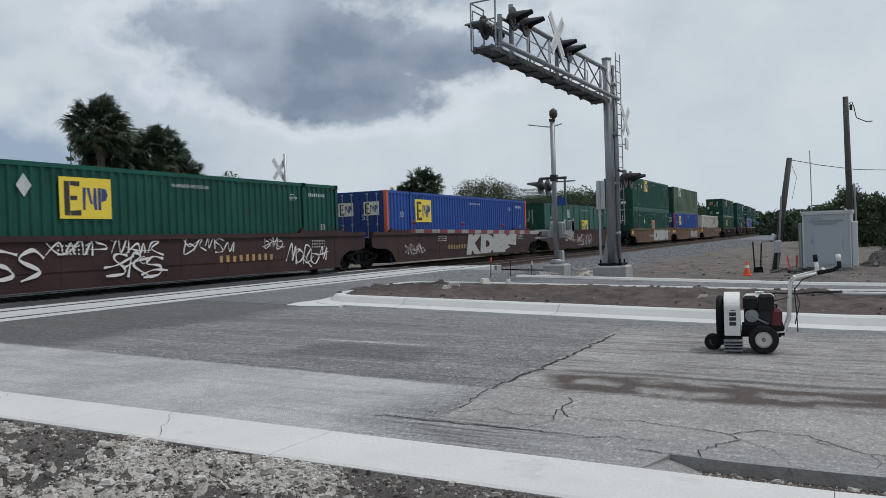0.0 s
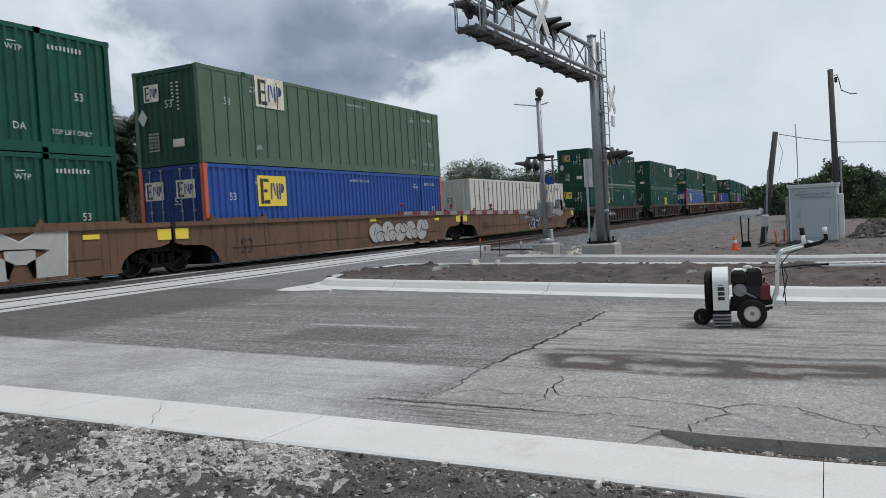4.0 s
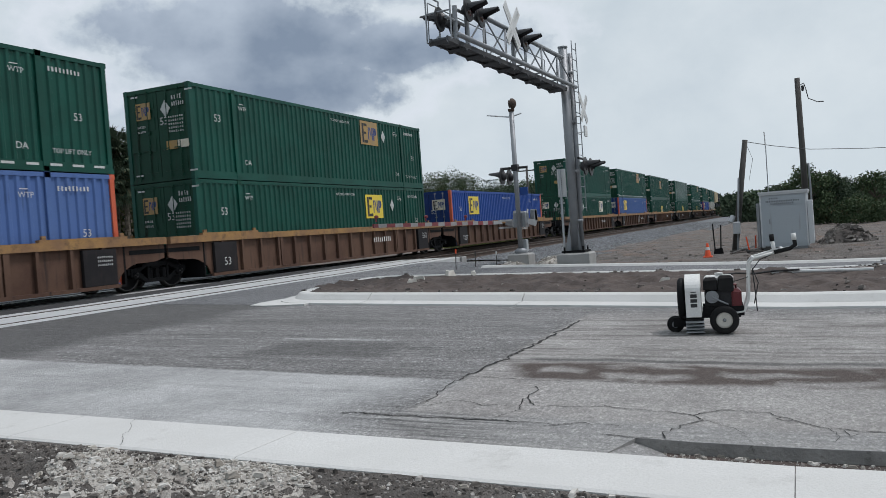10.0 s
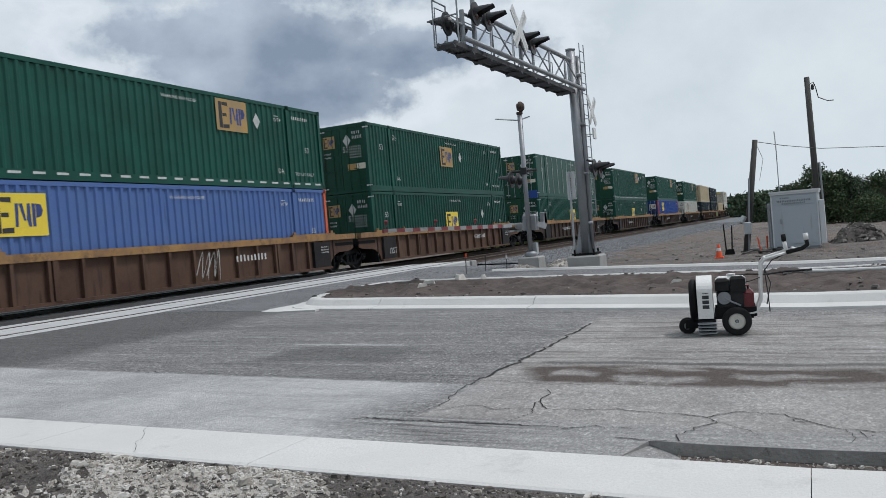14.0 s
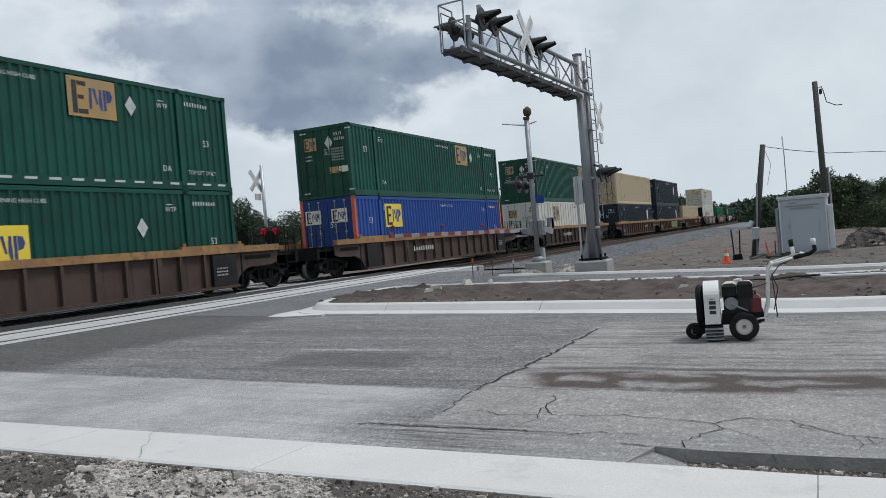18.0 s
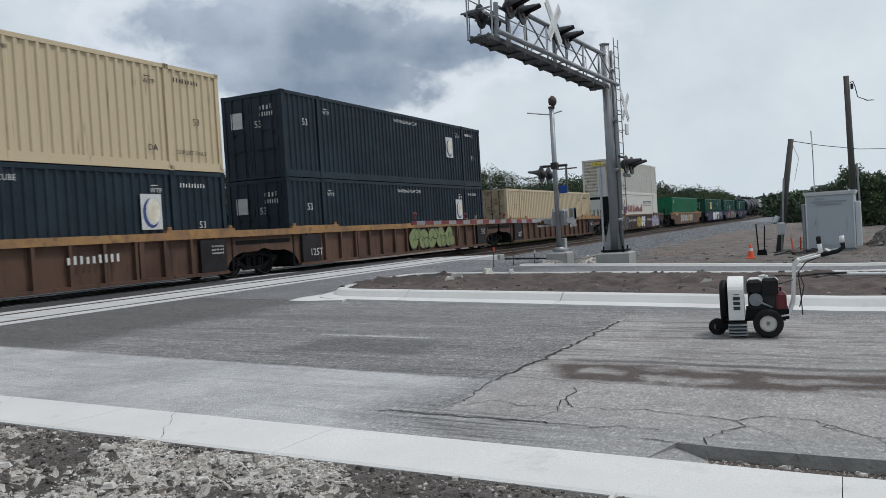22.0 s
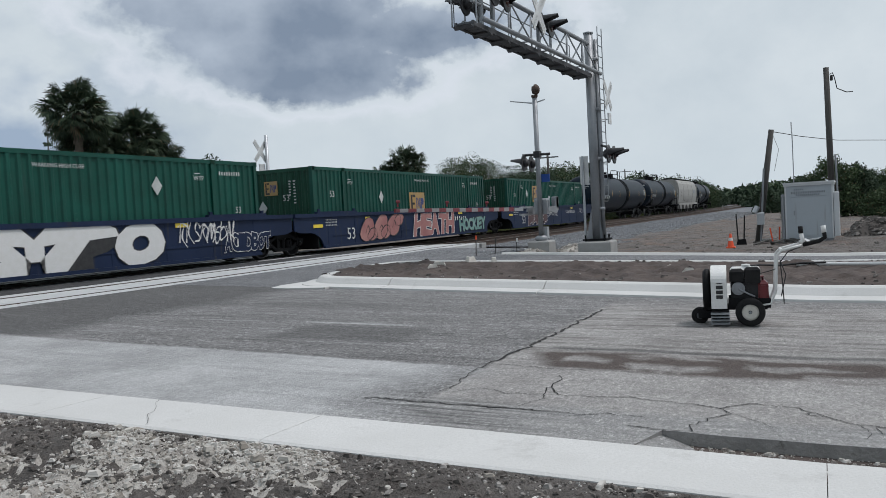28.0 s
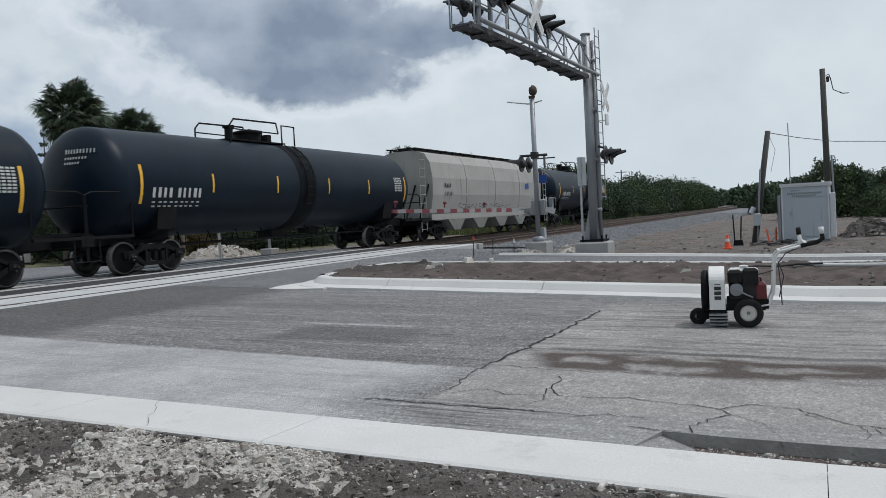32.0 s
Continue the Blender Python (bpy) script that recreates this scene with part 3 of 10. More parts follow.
    tint = n.new("ShaderNodeSeparateColor")
    l.new(chips.outputs["Color"], tint.inputs[0])
    stones = op("ADD", rng(tint.outputs[0], 0.0, 1.0, 0.66, 1.24), rng(tint.outputs[1], 0.88, 1.0, 0.0, 0.7))
    scrape = tex(15.0, 5.0, 0.75, (1.6, 0.3, 1.0))
    grain = op("MULTIPLY", rng(speck, 0.30, 0.70, 0.4, 1.6), rng(pit, 0.3, 0.7, 0.65, 1.35))
    grain = op("MULTIPLY", op("MULTIPLY", grain, stones), rng(scrape, 0.3, 0.7, 0.88, 1.12))
    if band:
        # the dusty zone is worn smoother
        calm = op("SUBTRACT", 1.0, op("MAXIMUM", op("MULTIPLY", dust, 0.72), op("MULTIPLY", slab, 0.5)))
        grain = op("ADD", 1.0, op("MULTIPLY", op("SUBTRACT", grain, 1.0), calm))
    sc = n.new("ShaderNodeVectorMath")
    sc.operation = "SCALE"
    l.new(col, sc.inputs[0])
    l.new(grain, sc.inputs["Scale"])
    col = sc.outputs[0]
    l.new(col, b.inputs["Base Color"])
    bp = n.new("ShaderNodeBump")
    bp.inputs["Strength"].default_value, bp.inputs["Distance"].default_value = 0.9, 0.016
    l.new(speck, bp.inputs["Height"])
    l.new(bp.outputs[0], b.inputs["Normal"])
    return m


SOIL = ground_material()
EDGE = material("broken asphalt edge", (0.29, 0.283, 0.272), (0.21, 0.205, 0.198), 0.95, 6.0, 0.6, fine=30.0, dirt=(0.07, 0.062, 0.056), dirt_amount=0.4)
# dark new asphalt, with the shadow beneath the train mixed into its tone
FRESH_SHADED = material("fresh asphalt blackened for train shade", (0.030, 0.031, 0.033), (0.042, 0.043, 0.045), 0.85, 1.5, 0.4, fine=60.0, dirt=(0.075, 0.075, 0.075), dirt_amount=0.3)
ASPHALT = asphalt_material("scraped old asphalt", (0.134, 0.132, 0.131), (0.45, 0.455, 0.455), (0.066, 0.049, 0.042), True)
ASPHALT_FAR = asphalt_material("grey asphalt", (0.118, 0.121, 0.126), (0.235, 0.24, 0.245), (0.1, 0.08, 0.06), False)
# turned soil of the median; in the shoulder it doubles as painted shadow
MULCH_SHADE = material("dark turned soil", (0.052, 0.040, 0.036), (0.092, 0.072, 0.063), 0.95, 2.0, 0.9, fine=22.0, dirt=(0.055, 0.04, 0.033), dirt_amount=0.5)
BALLAST = material("grey granite ballast", (0.165, 0.175, 0.19), (0.11, 0.118, 0.128), 0.9, 0.8, 1.0, fine=16.0, dirt=(0.10, 0.10, 0.10), dirt_amount=0.45)

# ---- mesh helpers ----


class Mesh:
    """Collects vertices and faces, with a material index to each face."""

    def __init__(self):
        self.v, self.f, self.m = [], [], []

    def face(self, pts, m=0):
        i = len(self.v)
        self.v += [tuple(p) for p in pts]
        self.f.append(tuple(range(i, i + len(pts))))
        self.m.append(m)
        return self

    def box(self, x0, x1, y0, y1, z0, z1, m=0):
        i = len(self.v)
        self.v += [(x, y, z) for x in (x0, x1) for y in (y0, y1) for z in (z0, z1)]
        for q in ((0, 1, 3, 2), (4, 6, 7, 5), (0, 4, 5, 1), (2, 3, 7, 6), (0, 2, 6, 4), (1, 5, 7, 3)):
            self.f.append(tuple(i + k for k in q))
            self.m.append(m)
        return self

    def block(self, x0, x1, y0, y1, z0, z1, c=0.02, m=0):
        """A box whose top edges are chamfered."""
        i = len(self.v)
        for z, d in ((z0, 0), (z1 - c, 0), (z1, c)):
            self.v += [(x0 + d, y0 + d, z), (x1 - d, y0 + d, z), (x1 - d, y1 - d, z), (x0 + d, y1 - d, z)]
        for a in (0, 4):
            for k in range(4):
                self.f.append((i + a + k, i + a + (k + 1) % 4, i + a + 4 + (k + 1) % 4, i + a + 4 + k))
                self.m.append(m)
        self.f += [(i + 8, i + 9, i + 10, i + 11), (i + 3, i + 2, i + 1, i)]
        self.m += [m, m]
        return self

    def prism(self, poly, axis, a, b, m=0):
        """poly: points in the two other axes, in their order x, y, z; swept along axis from a to b."""
        i, n = len(self.v), len(poly)
        for t in (a, b):
            for p, q in poly:
                self.v.append({"x": (t, p, q), "y": (p, t, q), "z": (p, q, t)}[axis])
        for k in range(n):
            self.f.append((i + k, i + (k + 1) % n, i + n + (k + 1) % n, i + n + k))
        self.f += [tuple(range(i + n - 1, i - 1, -1)), tuple(range(i + n, i + 2 * n))]
        self.m += [m] * (n + 2)
        return self

    def tube(self, pts, r, n=8, m=0, caps=True):
        """A round bar along the points; r is one radius or one for each point."""
        pts = [Vector(p) for p in pts]
        rs = [r] * len(pts) if isinstance(r, (int, float)) else list(r)
        i = len(self.v)
        u = None
        for k, p in enumerate(pts):
            d = (pts[min(k + 1, len(pts) - 1)] - pts[max(k - 1, 0)]).normalized()
            if u is None:
                u = d.cross(Vector((0, 0, 1)) if abs(d.z) < 0.9 else Vector((1, 0, 0))).normalized()
            else:
                u = (u - d * u.dot(d)).normalized()
            w = d.cross(u)
            for j in range(n):
                a = 2 * math.pi * j / n
                self.v.append(tuple(p + (u * math.cos(a) + w * math.sin(a)) * rs[k]))
        for k in range(len(pts) - 1):
            for j in range(n):
                a, b = i + k * n + j, i + k * n + (j + 1) % n
                self.f.append((a, b, b + n, a + n))
                self.m.append(m)
        if caps:
            e = i + (len(pts) - 1) * n
            self.f += [tuple(range(i + n - 1, i - 1, -1)), tuple(range(e, e + n))]
            self.m += [m, m]
        return self

    def lathe(self, prof, axis="z", centre=(0, 0, 0), n=20, m=0):
        """Turns (radius, along) points round an axis through centre."""
        i = len(self.v)
        for r, h in prof:
            for j in range(n):
                a = 2 * math.pi * j / n
                c, s = r * math.cos(a), r * math.sin(a)
                p = {"z": (c, s, h), "y": (c, h, s), "x": (h, c, s)}[axis]
                self.v.append(tuple(p[k] + centre[k] for k in range(3)))
        for k in range(len(prof) - 1):
            for j in range(n):
                a, b = i + k * n + j, i + k * n + (j + 1) % n
                self.f.append((a, b, b + n, a + n))
                self.m.append(m)
        return self

    def text(self, words, size, place, right=(1, 0, 0), up=(0, 0, 1), m=0, wide=1.0):
        """Flat letters of Blender's own font with their lower left corner at place."""
        key = words
        if key not in Mesh.words:
            cu = bpy.data.curves.new("lettering", "FONT")
            cu.body = words
            cu.resolution_u = 2
            ob = bpy.data.objects.new("lettering", cu)
            me = bpy.data.meshes.new_from_object(ob)
            Mesh.words[key] = ([tuple(v.co) for v in me.vertices], [tuple(p.vertices) for p in me.polygons])
            bpy.data.objects.remove(ob)
            bpy.data.curves.remove(cu)
            bpy.data.meshes.remove(me)
        vs, fs = Mesh.words[key]
        i, o, r, u = len(self.v), Vector(place), Vector(right), Vector(up)
        self.v += [tuple(o + r * (x * size * 1.4 * wide) + u * (y * size * 1.4)) for x, y, _ in vs]
        self.f += [tuple(i + k for k in f) for f in fs]
        self.m += [m] * len(fs)
        return self

    def data(self, name, mats, smooth=False):
        me = bpy.data.meshes.new(name)
        me.from_pydata(self.v, [], self.f)
        for mt in mats:
            me.materials.append(mt)
        if len(mats) > 1:
            me.polygons.foreach_set("material_index", self.m)
        if smooth:
            me.polygons.foreach_set("use_smooth", [True] * len(self.f))
        me.update()
        return me


Mesh.words = {}


def part(name, mesh, mats, parent=None, label="", smooth=False, at=None):
    """One mesh object under a thing or a part. mesh: a Mesh or ready mesh data."""
    if isinstance(mesh, Mesh):
        mesh = mesh.data(name, mats if isinstance(mats, (list, tuple)) else [mats], smooth)
    ob = new(name, mesh)
    if parent is not None:
        ob.parent = parent
    if at is not None:
        ob.matrix_basis = at
    return tagged(ob, label)


def thing(name, label, category, group="", at=None):
    ob = new(name)
    ob.empty_display_size = 0.2
    if at is not None:
        ob.matrix_basis = at
    return tagged(ob, label, category, group)


def structure(name, mesh, mats, label, category=None, smooth=False):
    ob = part(name, mesh, mats, None, label, smooth)
    return tagged(ob, label, category or name.split("_")[0], kind="structure")


rnd = random.Random(7)

# ---- the lie of the land ----
RAIL = 0.28
TRACKS = (17.61, 13.4)


def road_z(y):
    """The road climbs gently to the crossing."""
    if y < 0:
        return 0.0
    if y < 9.5:
        return 0.022 * y
    if y < 11.8:
        return 0.209 + (RAIL - 0.209) * (y - 9.5) / 2.3
    if y < 19.8:
        return RAIL
    return RAIL - 0.012 * min(y - 19.8, 25)


def land_z(x, y):
    r = road_z(y)
    off = 0.0 if y < 20 else -0.05
    e = 22.2 if y < 8.6 else 25.2
    w = min(max((x - e) / 1.5, 0.0), 1.0) if x > 0 else min(max((-x - 30) / 4.0, 0.0), 1.0)
    return r * (1 - w) + off * w


def path(s, side=0.0):
    """Place and heading along the track's centre line, side metres to the far side: nearly straight, then a wide left-hand curve."""
    x, y, h = min(s, 15.0), 0.0, 0.0
    for start, end, bend in ((15, 85, -0.0001647), (85, 235, 1 / 2655.0), (235, 9000, 1 / 850.0)):
        if s > start:
            a = (min(s, end) - start) * bend
            x += (math.sin(h + a) - math.sin(h)) / bend
            y += (math.cos(h) - math.cos(h + a)) / bend
            h += a
    return x - math.sin(h) * side, TRACKS[0] + y + math.cos(h) * side, h


# ---- the ground and the roads ----


def near_kerb_x(y):
    return 4.38 + 0.006 * y


def median_x(y):
    return 11.32 + 0.115 * y


def graded(a, b, fine_a, fine_b, step, grow=1.35):
    """Coordinates that are close together between fine_a and fine_b and open out towards a and b."""
    xs = list(np.arange(fine_a, fine_b + 1e-6, step))
    for sign, end in ((1, b), (-1, a)):
        p, s = (xs[-1] if sign > 0 else xs[0]), step
        side = []
        while sign * (end - p) > 0:
            s *= grow
            p += sign * s
            side.append(p)
        xs = xs + side if sign > 0 else side[::-1] + xs
    return xs


VERGE = 0.082


def verge_lift(x, y):
    """Lumpy soil thrown up against the back of the near kerb."""
    away = near_kerb_x(y) - 0.66 - x
    lump = noise.fractal((x * 1.1, y * 1.1, 0.3), 0.9, 2.1, 5) + 0.75 * noise.fractal((x * 5.0, y * 5.0, 4.0), 0.8, 2.1, 5)
    return VERGE + (0.06 * lump - 0.02 + 0.03 * noise.fractal((x * 13.0, y * 13.0, 7.0), 0.7, 2.1, 3)) * min(1.0, max(0.12, away / 0.5))


def build_ground():
    xs = [x for x in graded(-2500, 2500, -1, 30, 0.2) if not 0.9 < x < 4.3] + list(np.arange(0.95, 4.3, 0.055))
    ys = [y for y in graded(-2500, 2500, -8, 13, 0.25) if not 0.0 < y < 8.0] + list(np.arange(0.05, 8.0, 0.08))
    xs.sort()
    ys.sort()
    g = Mesh()
    for x in xs:
        for y in ys:
            z = land_z(x, y) - 0.05
            if y < 1.4 and near_kerb_x(y) - 0.1 < x < 9.0:
                z -= 0.16  # below the dug-out shoulder
            if x < near_kerb_x(y) - 0.4 and -9 < y < 11:
                z += verge_lift(x, y)
            elif x > 22.0 and -25 < y < 9 and x < 80:
                z += 0.03 + 0.06 * noise.fractal((x * 0.6, y * 0.6, 2.0), 0.9, 2.1, 4)
            elif abs(x) > 150 or abs(y) > 150:
                z -= 0.15
            g.v.append((x, y, z))
    ny = len(ys)
    for i in range(len(xs) - 1):
        for j in range(ny - 1):
            a = i * ny + j
            g.f.append((a, a + ny, a + ny + 1, a + 1))
            g.m.append(0)
    structure("ground", g, SOIL, "bare sandy soil and limestone verge, scrub grass far off", "ground", True)


build_ground()


def sheet(y0, y1, left, right, lift, step=0.5, cells=6, thick=0.0):
    """A paved strip between two edges left(y) and right(y), following the road's climb."""
    g = Mesh()
    n = max(2, int((y1 - y0) / step))
    for j in range(n + 1):
        y = y0 + (y1 - y0) * j / n
        a, b = left(y), right(y)
        for i in range(cells + 1):
            g.v.append((a + (b - a) * i / cells, y, road_z(y) + lift))
    for j in range(n):
        for i in range(cells):
            k = j * (cells + 1) + i
            g.f.append((k, k + 1, k + cells + 2, k + cells + 1))
            g.m.append(0)
    if thick:
        for edge in (0, cells):
            for j in range(n):
                p, q = g.v[j * (cells + 1) + edge], g.v[(j + 1) * (cells + 1) + edge]
                g.face([p, q, (q[0], q[1], q[2] - thick), (p[0], p[1], p[2] - thick)], 1)
        for j in (0, n):
            p, q = g.v[j * (cells + 1)], g.v[j * (cells + 1) + cells]
            g.face([p, q, (q[0], q[1], q[2] - thick), (p[0], p[1], p[2] - thick)])
    return g


def slab_edge(y):
    """The old mat stops short of the new kerb, in a broken edge, where the shoulder was dug out."""
    k = near_kerb_x(y) + 0.01
    if y > 0.93:
        return k
    return k + 0.40 + 0.03 * noise.noise((0, y * 3.0, 1.0)) + 0.012 * min(0.93 - y, 4)


def milled_ramp():
    """Scraped asphalt that slopes from the mat down into the dug-out shoulder."""
    g = Mesh()
    n = 10
    for k in range(n + 1):
        f = k / n
        a, b = Vector((4.385, 1.06, 0.023)).lerp(Vector((4.40, 0.46, -0.08)), f), Vector((4.85, 0.99, 0.018)).lerp(Vector((4.83, 0.72, -0.08)), f)
        for i in range(n + 1):
            p = a.lerp(b, i / n)
            g.v.append((p.x, p.y, p.z + 0.012 * noise.noise((p.x * 9, p.y * 9, 2.0)) * math.sin(math.pi * f)))
    for k in range(n):
        for i in range(n):
            c = k * (n + 1) + i
            g.f.append((c, c + n + 1, c + n + 2, c + 1))
            g.m.append(0)
    return g


structure("road", sheet(-14, 11.98, slab_edge, lambda y: median_x(y) + 0.1, 0.0, 0.12, 10, 0.18), [ASPHALT, EDGE], "scraped grey asphalt carriageway with dusty pale patches", "road")
structure("road_ramp", milled_ramp(), ASPHALT, "scraped asphalt ramp down into the shoulder", "road")
# floor coloured dark to give the shadow line at the edge's foot
structure("road_shoulder", sheet(-14, 1.1, lambda y: near_kerb_x(y) - 0.02, lambda y: near_kerb_x(y) + 1.4, -0.078, 0.25), MULCH_SHADE, "dug-out gravelly shoulder strip, darkened for the shadow below the asphalt edge", "shoulder")
structure("road_far", sheet(-22, 11.98, lambda y: 16.95 + 0.06 * y if y < 8.2 else 12.3, lambda y: 20.15 + 0.19 * y if y < 9 else 25.2, 0.004, 0.4), ASPHALT_FAR, "grey asphalt carriageway beyond the planted median", "road")
structure("road_beyond", sheet(19.3, 70, lambda y: 4.0, lambda y: 24.0, 0.0, 1.0), ASPHALT_FAR, "asphalt road beyond the railway tracks", "road")


def kerb_run(line, profile, z_of, n_gap=0):
    """Sweeps a profile of (across, up) along a line of (x, y); across is to the left of the way."""
    g = Mesh()
    m = len(profile)
    for k, (x, y) in enumerate(line):
        x0, y0 = line[max(k - 1, 0)]
        x1, y1 = line[min(k + 1, len(line) - 1)]
        d = math.hypot(x1 - x0, y1 - y0)
        nx, ny = -(y1 - y0) / d, (x1 - x0) / d
        for a, u in profile:
            g.v.append((x + nx * a, y + ny * a, z_of(y) + u))
    for k in range(len(line) - 1):
        for i in range(m - 1):
            a = k * m + i
            g.f.append((a, a + 1, a + m + 1, a + m))
            g.m.append(0)
    for k in (0, len(line) - 1):
        g.f.append(tuple(range(k * m, k * m + m)))
        g.m.append(0)
    return g


def build_kerbs():
    # near kerb: a broad, almost flush ribbon of new concrete cast in lengths
    prof = [(0.0, -0.2), (0.0, 0.016), (0.02, 0.03), (0.655, 0.045), (0.68, 0.035), (0.69, -0.12)]
    cuts = [-12.0, -6.0, -3.0, 0.03, 3.05, 5.0, 6.6, 9.4, 11.9]
    base = structure("kerb_near", Mesh().box(3.80, 4.47, -12, 11.9, -0.25, -0.10), CONCRETE, "pale new concrete ribbon kerb along the road edge", "kerb")
    for a, b in zip(cuts, cuts[1:]):
        g = 0.0022
        ys = np.linspace(a + g, b - g, max(3, int((b - a) / 0.4)))
        part("kerb_length", kerb_run([(near_kerb_x(y), y) for y in ys], prof, road_z), CONCRETE, base)
    for y, slant in ((4.5, -0.52), (6.35, -0.5)):
        line = [(near_kerb_x(y) - 0.02 - 0.65 * f, y + slant * f + 0.035 * noise.noise((f * 7, y, 2.0))) for f in np.linspace(0, 1, 24)]
        g = Mesh()
        for (xa, ya), (xb, yb) in zip(line, line[1:]):
            z = road_z(ya) + 0.0315 + 0.0243 * (near_kerb_x(ya) - xa) / 0.65
            w = 0.001 + 0.003 * abs(noise.noise((xa * 9, ya * 9, 5.0)))
            g.face([(xa, ya - w, z), (xb, yb - w, z), (xb, yb + w, z), (xa, ya + w, z)])
        part("hairline_crack", g, CRACK, base, "dark hairline crack across the kerb")
    # median kerb with a sloped face, round at the crossing end
    line = [(median_x(y), y) for y in np.arange(-14, 8.3, 0.5)]
    line += [(12.29 + 0.15 * math.sin(a) + 0.9 * (1 - math.cos(a)), 8.35 + 0.95 * math.sin(a)) for a in np.linspace(0.1, 1.45, 7)]
    line += [(x, 9.32 + 0.3 * math.sin((x - 13.1) / 3.2 * math.pi / 2)) for x in np.arange(13.5, 16.2, 0.45)]
    line += [(16.2 + 1.25 * math.sin(a), 8.4 + 1.2 * math.cos(a)) for a in np.linspace(0.15, 1.45, 7)]
    line += [(17.43 - (8.1 - y) * 0.055, y) for y in np.arange(8.0, -22, -0.6)]
    prof = [(0.02, -0.06), (0.0, 0.03), (-0.26, 0.055), (-0.36, 0.15), (-0.41, 0.17), (-0.53, 0.17), (-0.55, 0.15), (-0.55, -0.06)]
    base = structure("kerb_median", Mesh().box(12.6, 17.0, -10, 8.2, -0.3, -0.12), CONCRETE, "pale new concrete kerb round the unplanted median", "kerb")
    acc, run = 0.0, [line[0]]
    for p, q in zip(line, line[1:]):
        run.append(q)
        acc += math.hypot(q[0] - p[0], q[1] - p[1])
        if acc > 2.9 or q == line[-1]:
            part("kerb_length", kerb_run(run, prof, road_z), CONCRETE, base)
            acc, run = 0.0, [(q[0] + (q[0] - p[0]) * 0.03, q[1] + (q[1] - p[1]) * 0.03)]
    # flat ramp of mortar at the nose
    g = Mesh()
    nose = [(12.05, 8.1), (11.98, 8.9), (12.12, 9.35), (12.6, 9.5), (13.3, 9.45), (12.9, 8.9), (12.5, 8.2)]
    g.prism(nose, "z", 0.15, 0.215)
    part("kerb_nose", g, CONCRETE, base, "low mortar ramp at the median's nose")
    # soil inside
    g = Mesh()
    ys = np.arange(-14, 9.25, 0.12)
    nx = 48
    for y in ys:
        a = median_x(y) + 0.45 if y < 8.3 else 12.75 + (y - 8.3) * 0.9
        b = 16.9 - (8.1 - y) * 0.055 if y < 8.2 else 16.9 - (y - 8.2) * 0.9
        for i in range(nx + 1):
            x = a + (b - a) * i / nx
            edge = min(i, nx - i) / nx
            g.v.append((x, y, road_z(y) + 0.145 + 0.11 * min(edge * 5, 1) * (0.3 + noise.fractal((x * 1.9, y * 1.9, 5.0), 0.7, 2.2, 6))))
    for j in range(len(ys) - 1):
        for i in range(nx):
            k = j * (nx + 1) + i
            g.f.append((k, k + 1, k + nx + 2, k + nx + 1))
            g.m.append(0)
    structure("median_soil", g, MULCH_SHADE, "dark turned soil filling the median", "soil", True)
    # far kerb
    prof = [(0.0, -0.06), (0.0, 0.008), (-0.04, 0.012), (-0.08, 0.055), (-0.22, 0.06), (-0.24, -0.06)]
    line = [(20.15 + 0.19 * y, y) for y in np.arange(-22, 8.9, 0.8)]
    structure("kerb_far", kerb_run(line, prof, road_z), CONCRETE, "pale concrete kerb on the far side of the road", "kerb")


build_kerbs()

# ---- cracks in the old mat ----


def crack(line, width, name="crack_line"):
    g = Mesh()
    pts = []
    for (x0, y0), (x1, y1) in zip(line, line[1:]):
        n = max(2, int(math.hypot(x1 - x0, y1 - y0) / 0.045))
        pts += [(x0 + (x1 - x0) * i / n, y0 + (y1 - y0) * i / n) for i in range(n)]
    pts.append(line[-1])
    pts = [(x + 0.06 * noise.noise((x * 5, y * 5, 1.0)) + 0.04 * noise.noise((x * 21, y * 21, 1.0)), y + 0.06 * noise.noise((x * 5, y * 5, 9.0)) + 0.04 * noise.noise((x * 21, y * 21, 4.0))) for x, y in pts]
    for k, (x, y) in enumerate(pts):
        x0, y0 = pts[max(k - 1, 0)]
        x1, y1 = pts[min(k + 1, len(pts) - 1)]
        d = math.hypot(x1 - x0, y1 - y0) or 1
        w = width * (0.5 + abs(noise.noise((x * 6, y * 6, 4.0))) * 1.3 + 0.5 * abs(noise.noise((x * 31, y * 31, 8.0)))) * 0.55
        z = road_z(y) + 0.005
        g.v += [(x - (y1 - y0) / d * w, y + (x1 - x0) / d * w, z), (x + (y1 - y0) / d * w, y - (x1 - x0) / d * w, z)]
    for k in range(len(pts) - 1):
        g.f.append((2 * k, 2 * k + 1, 2 * k + 3, 2 * k + 2))
        g.m.append(0)
    return g


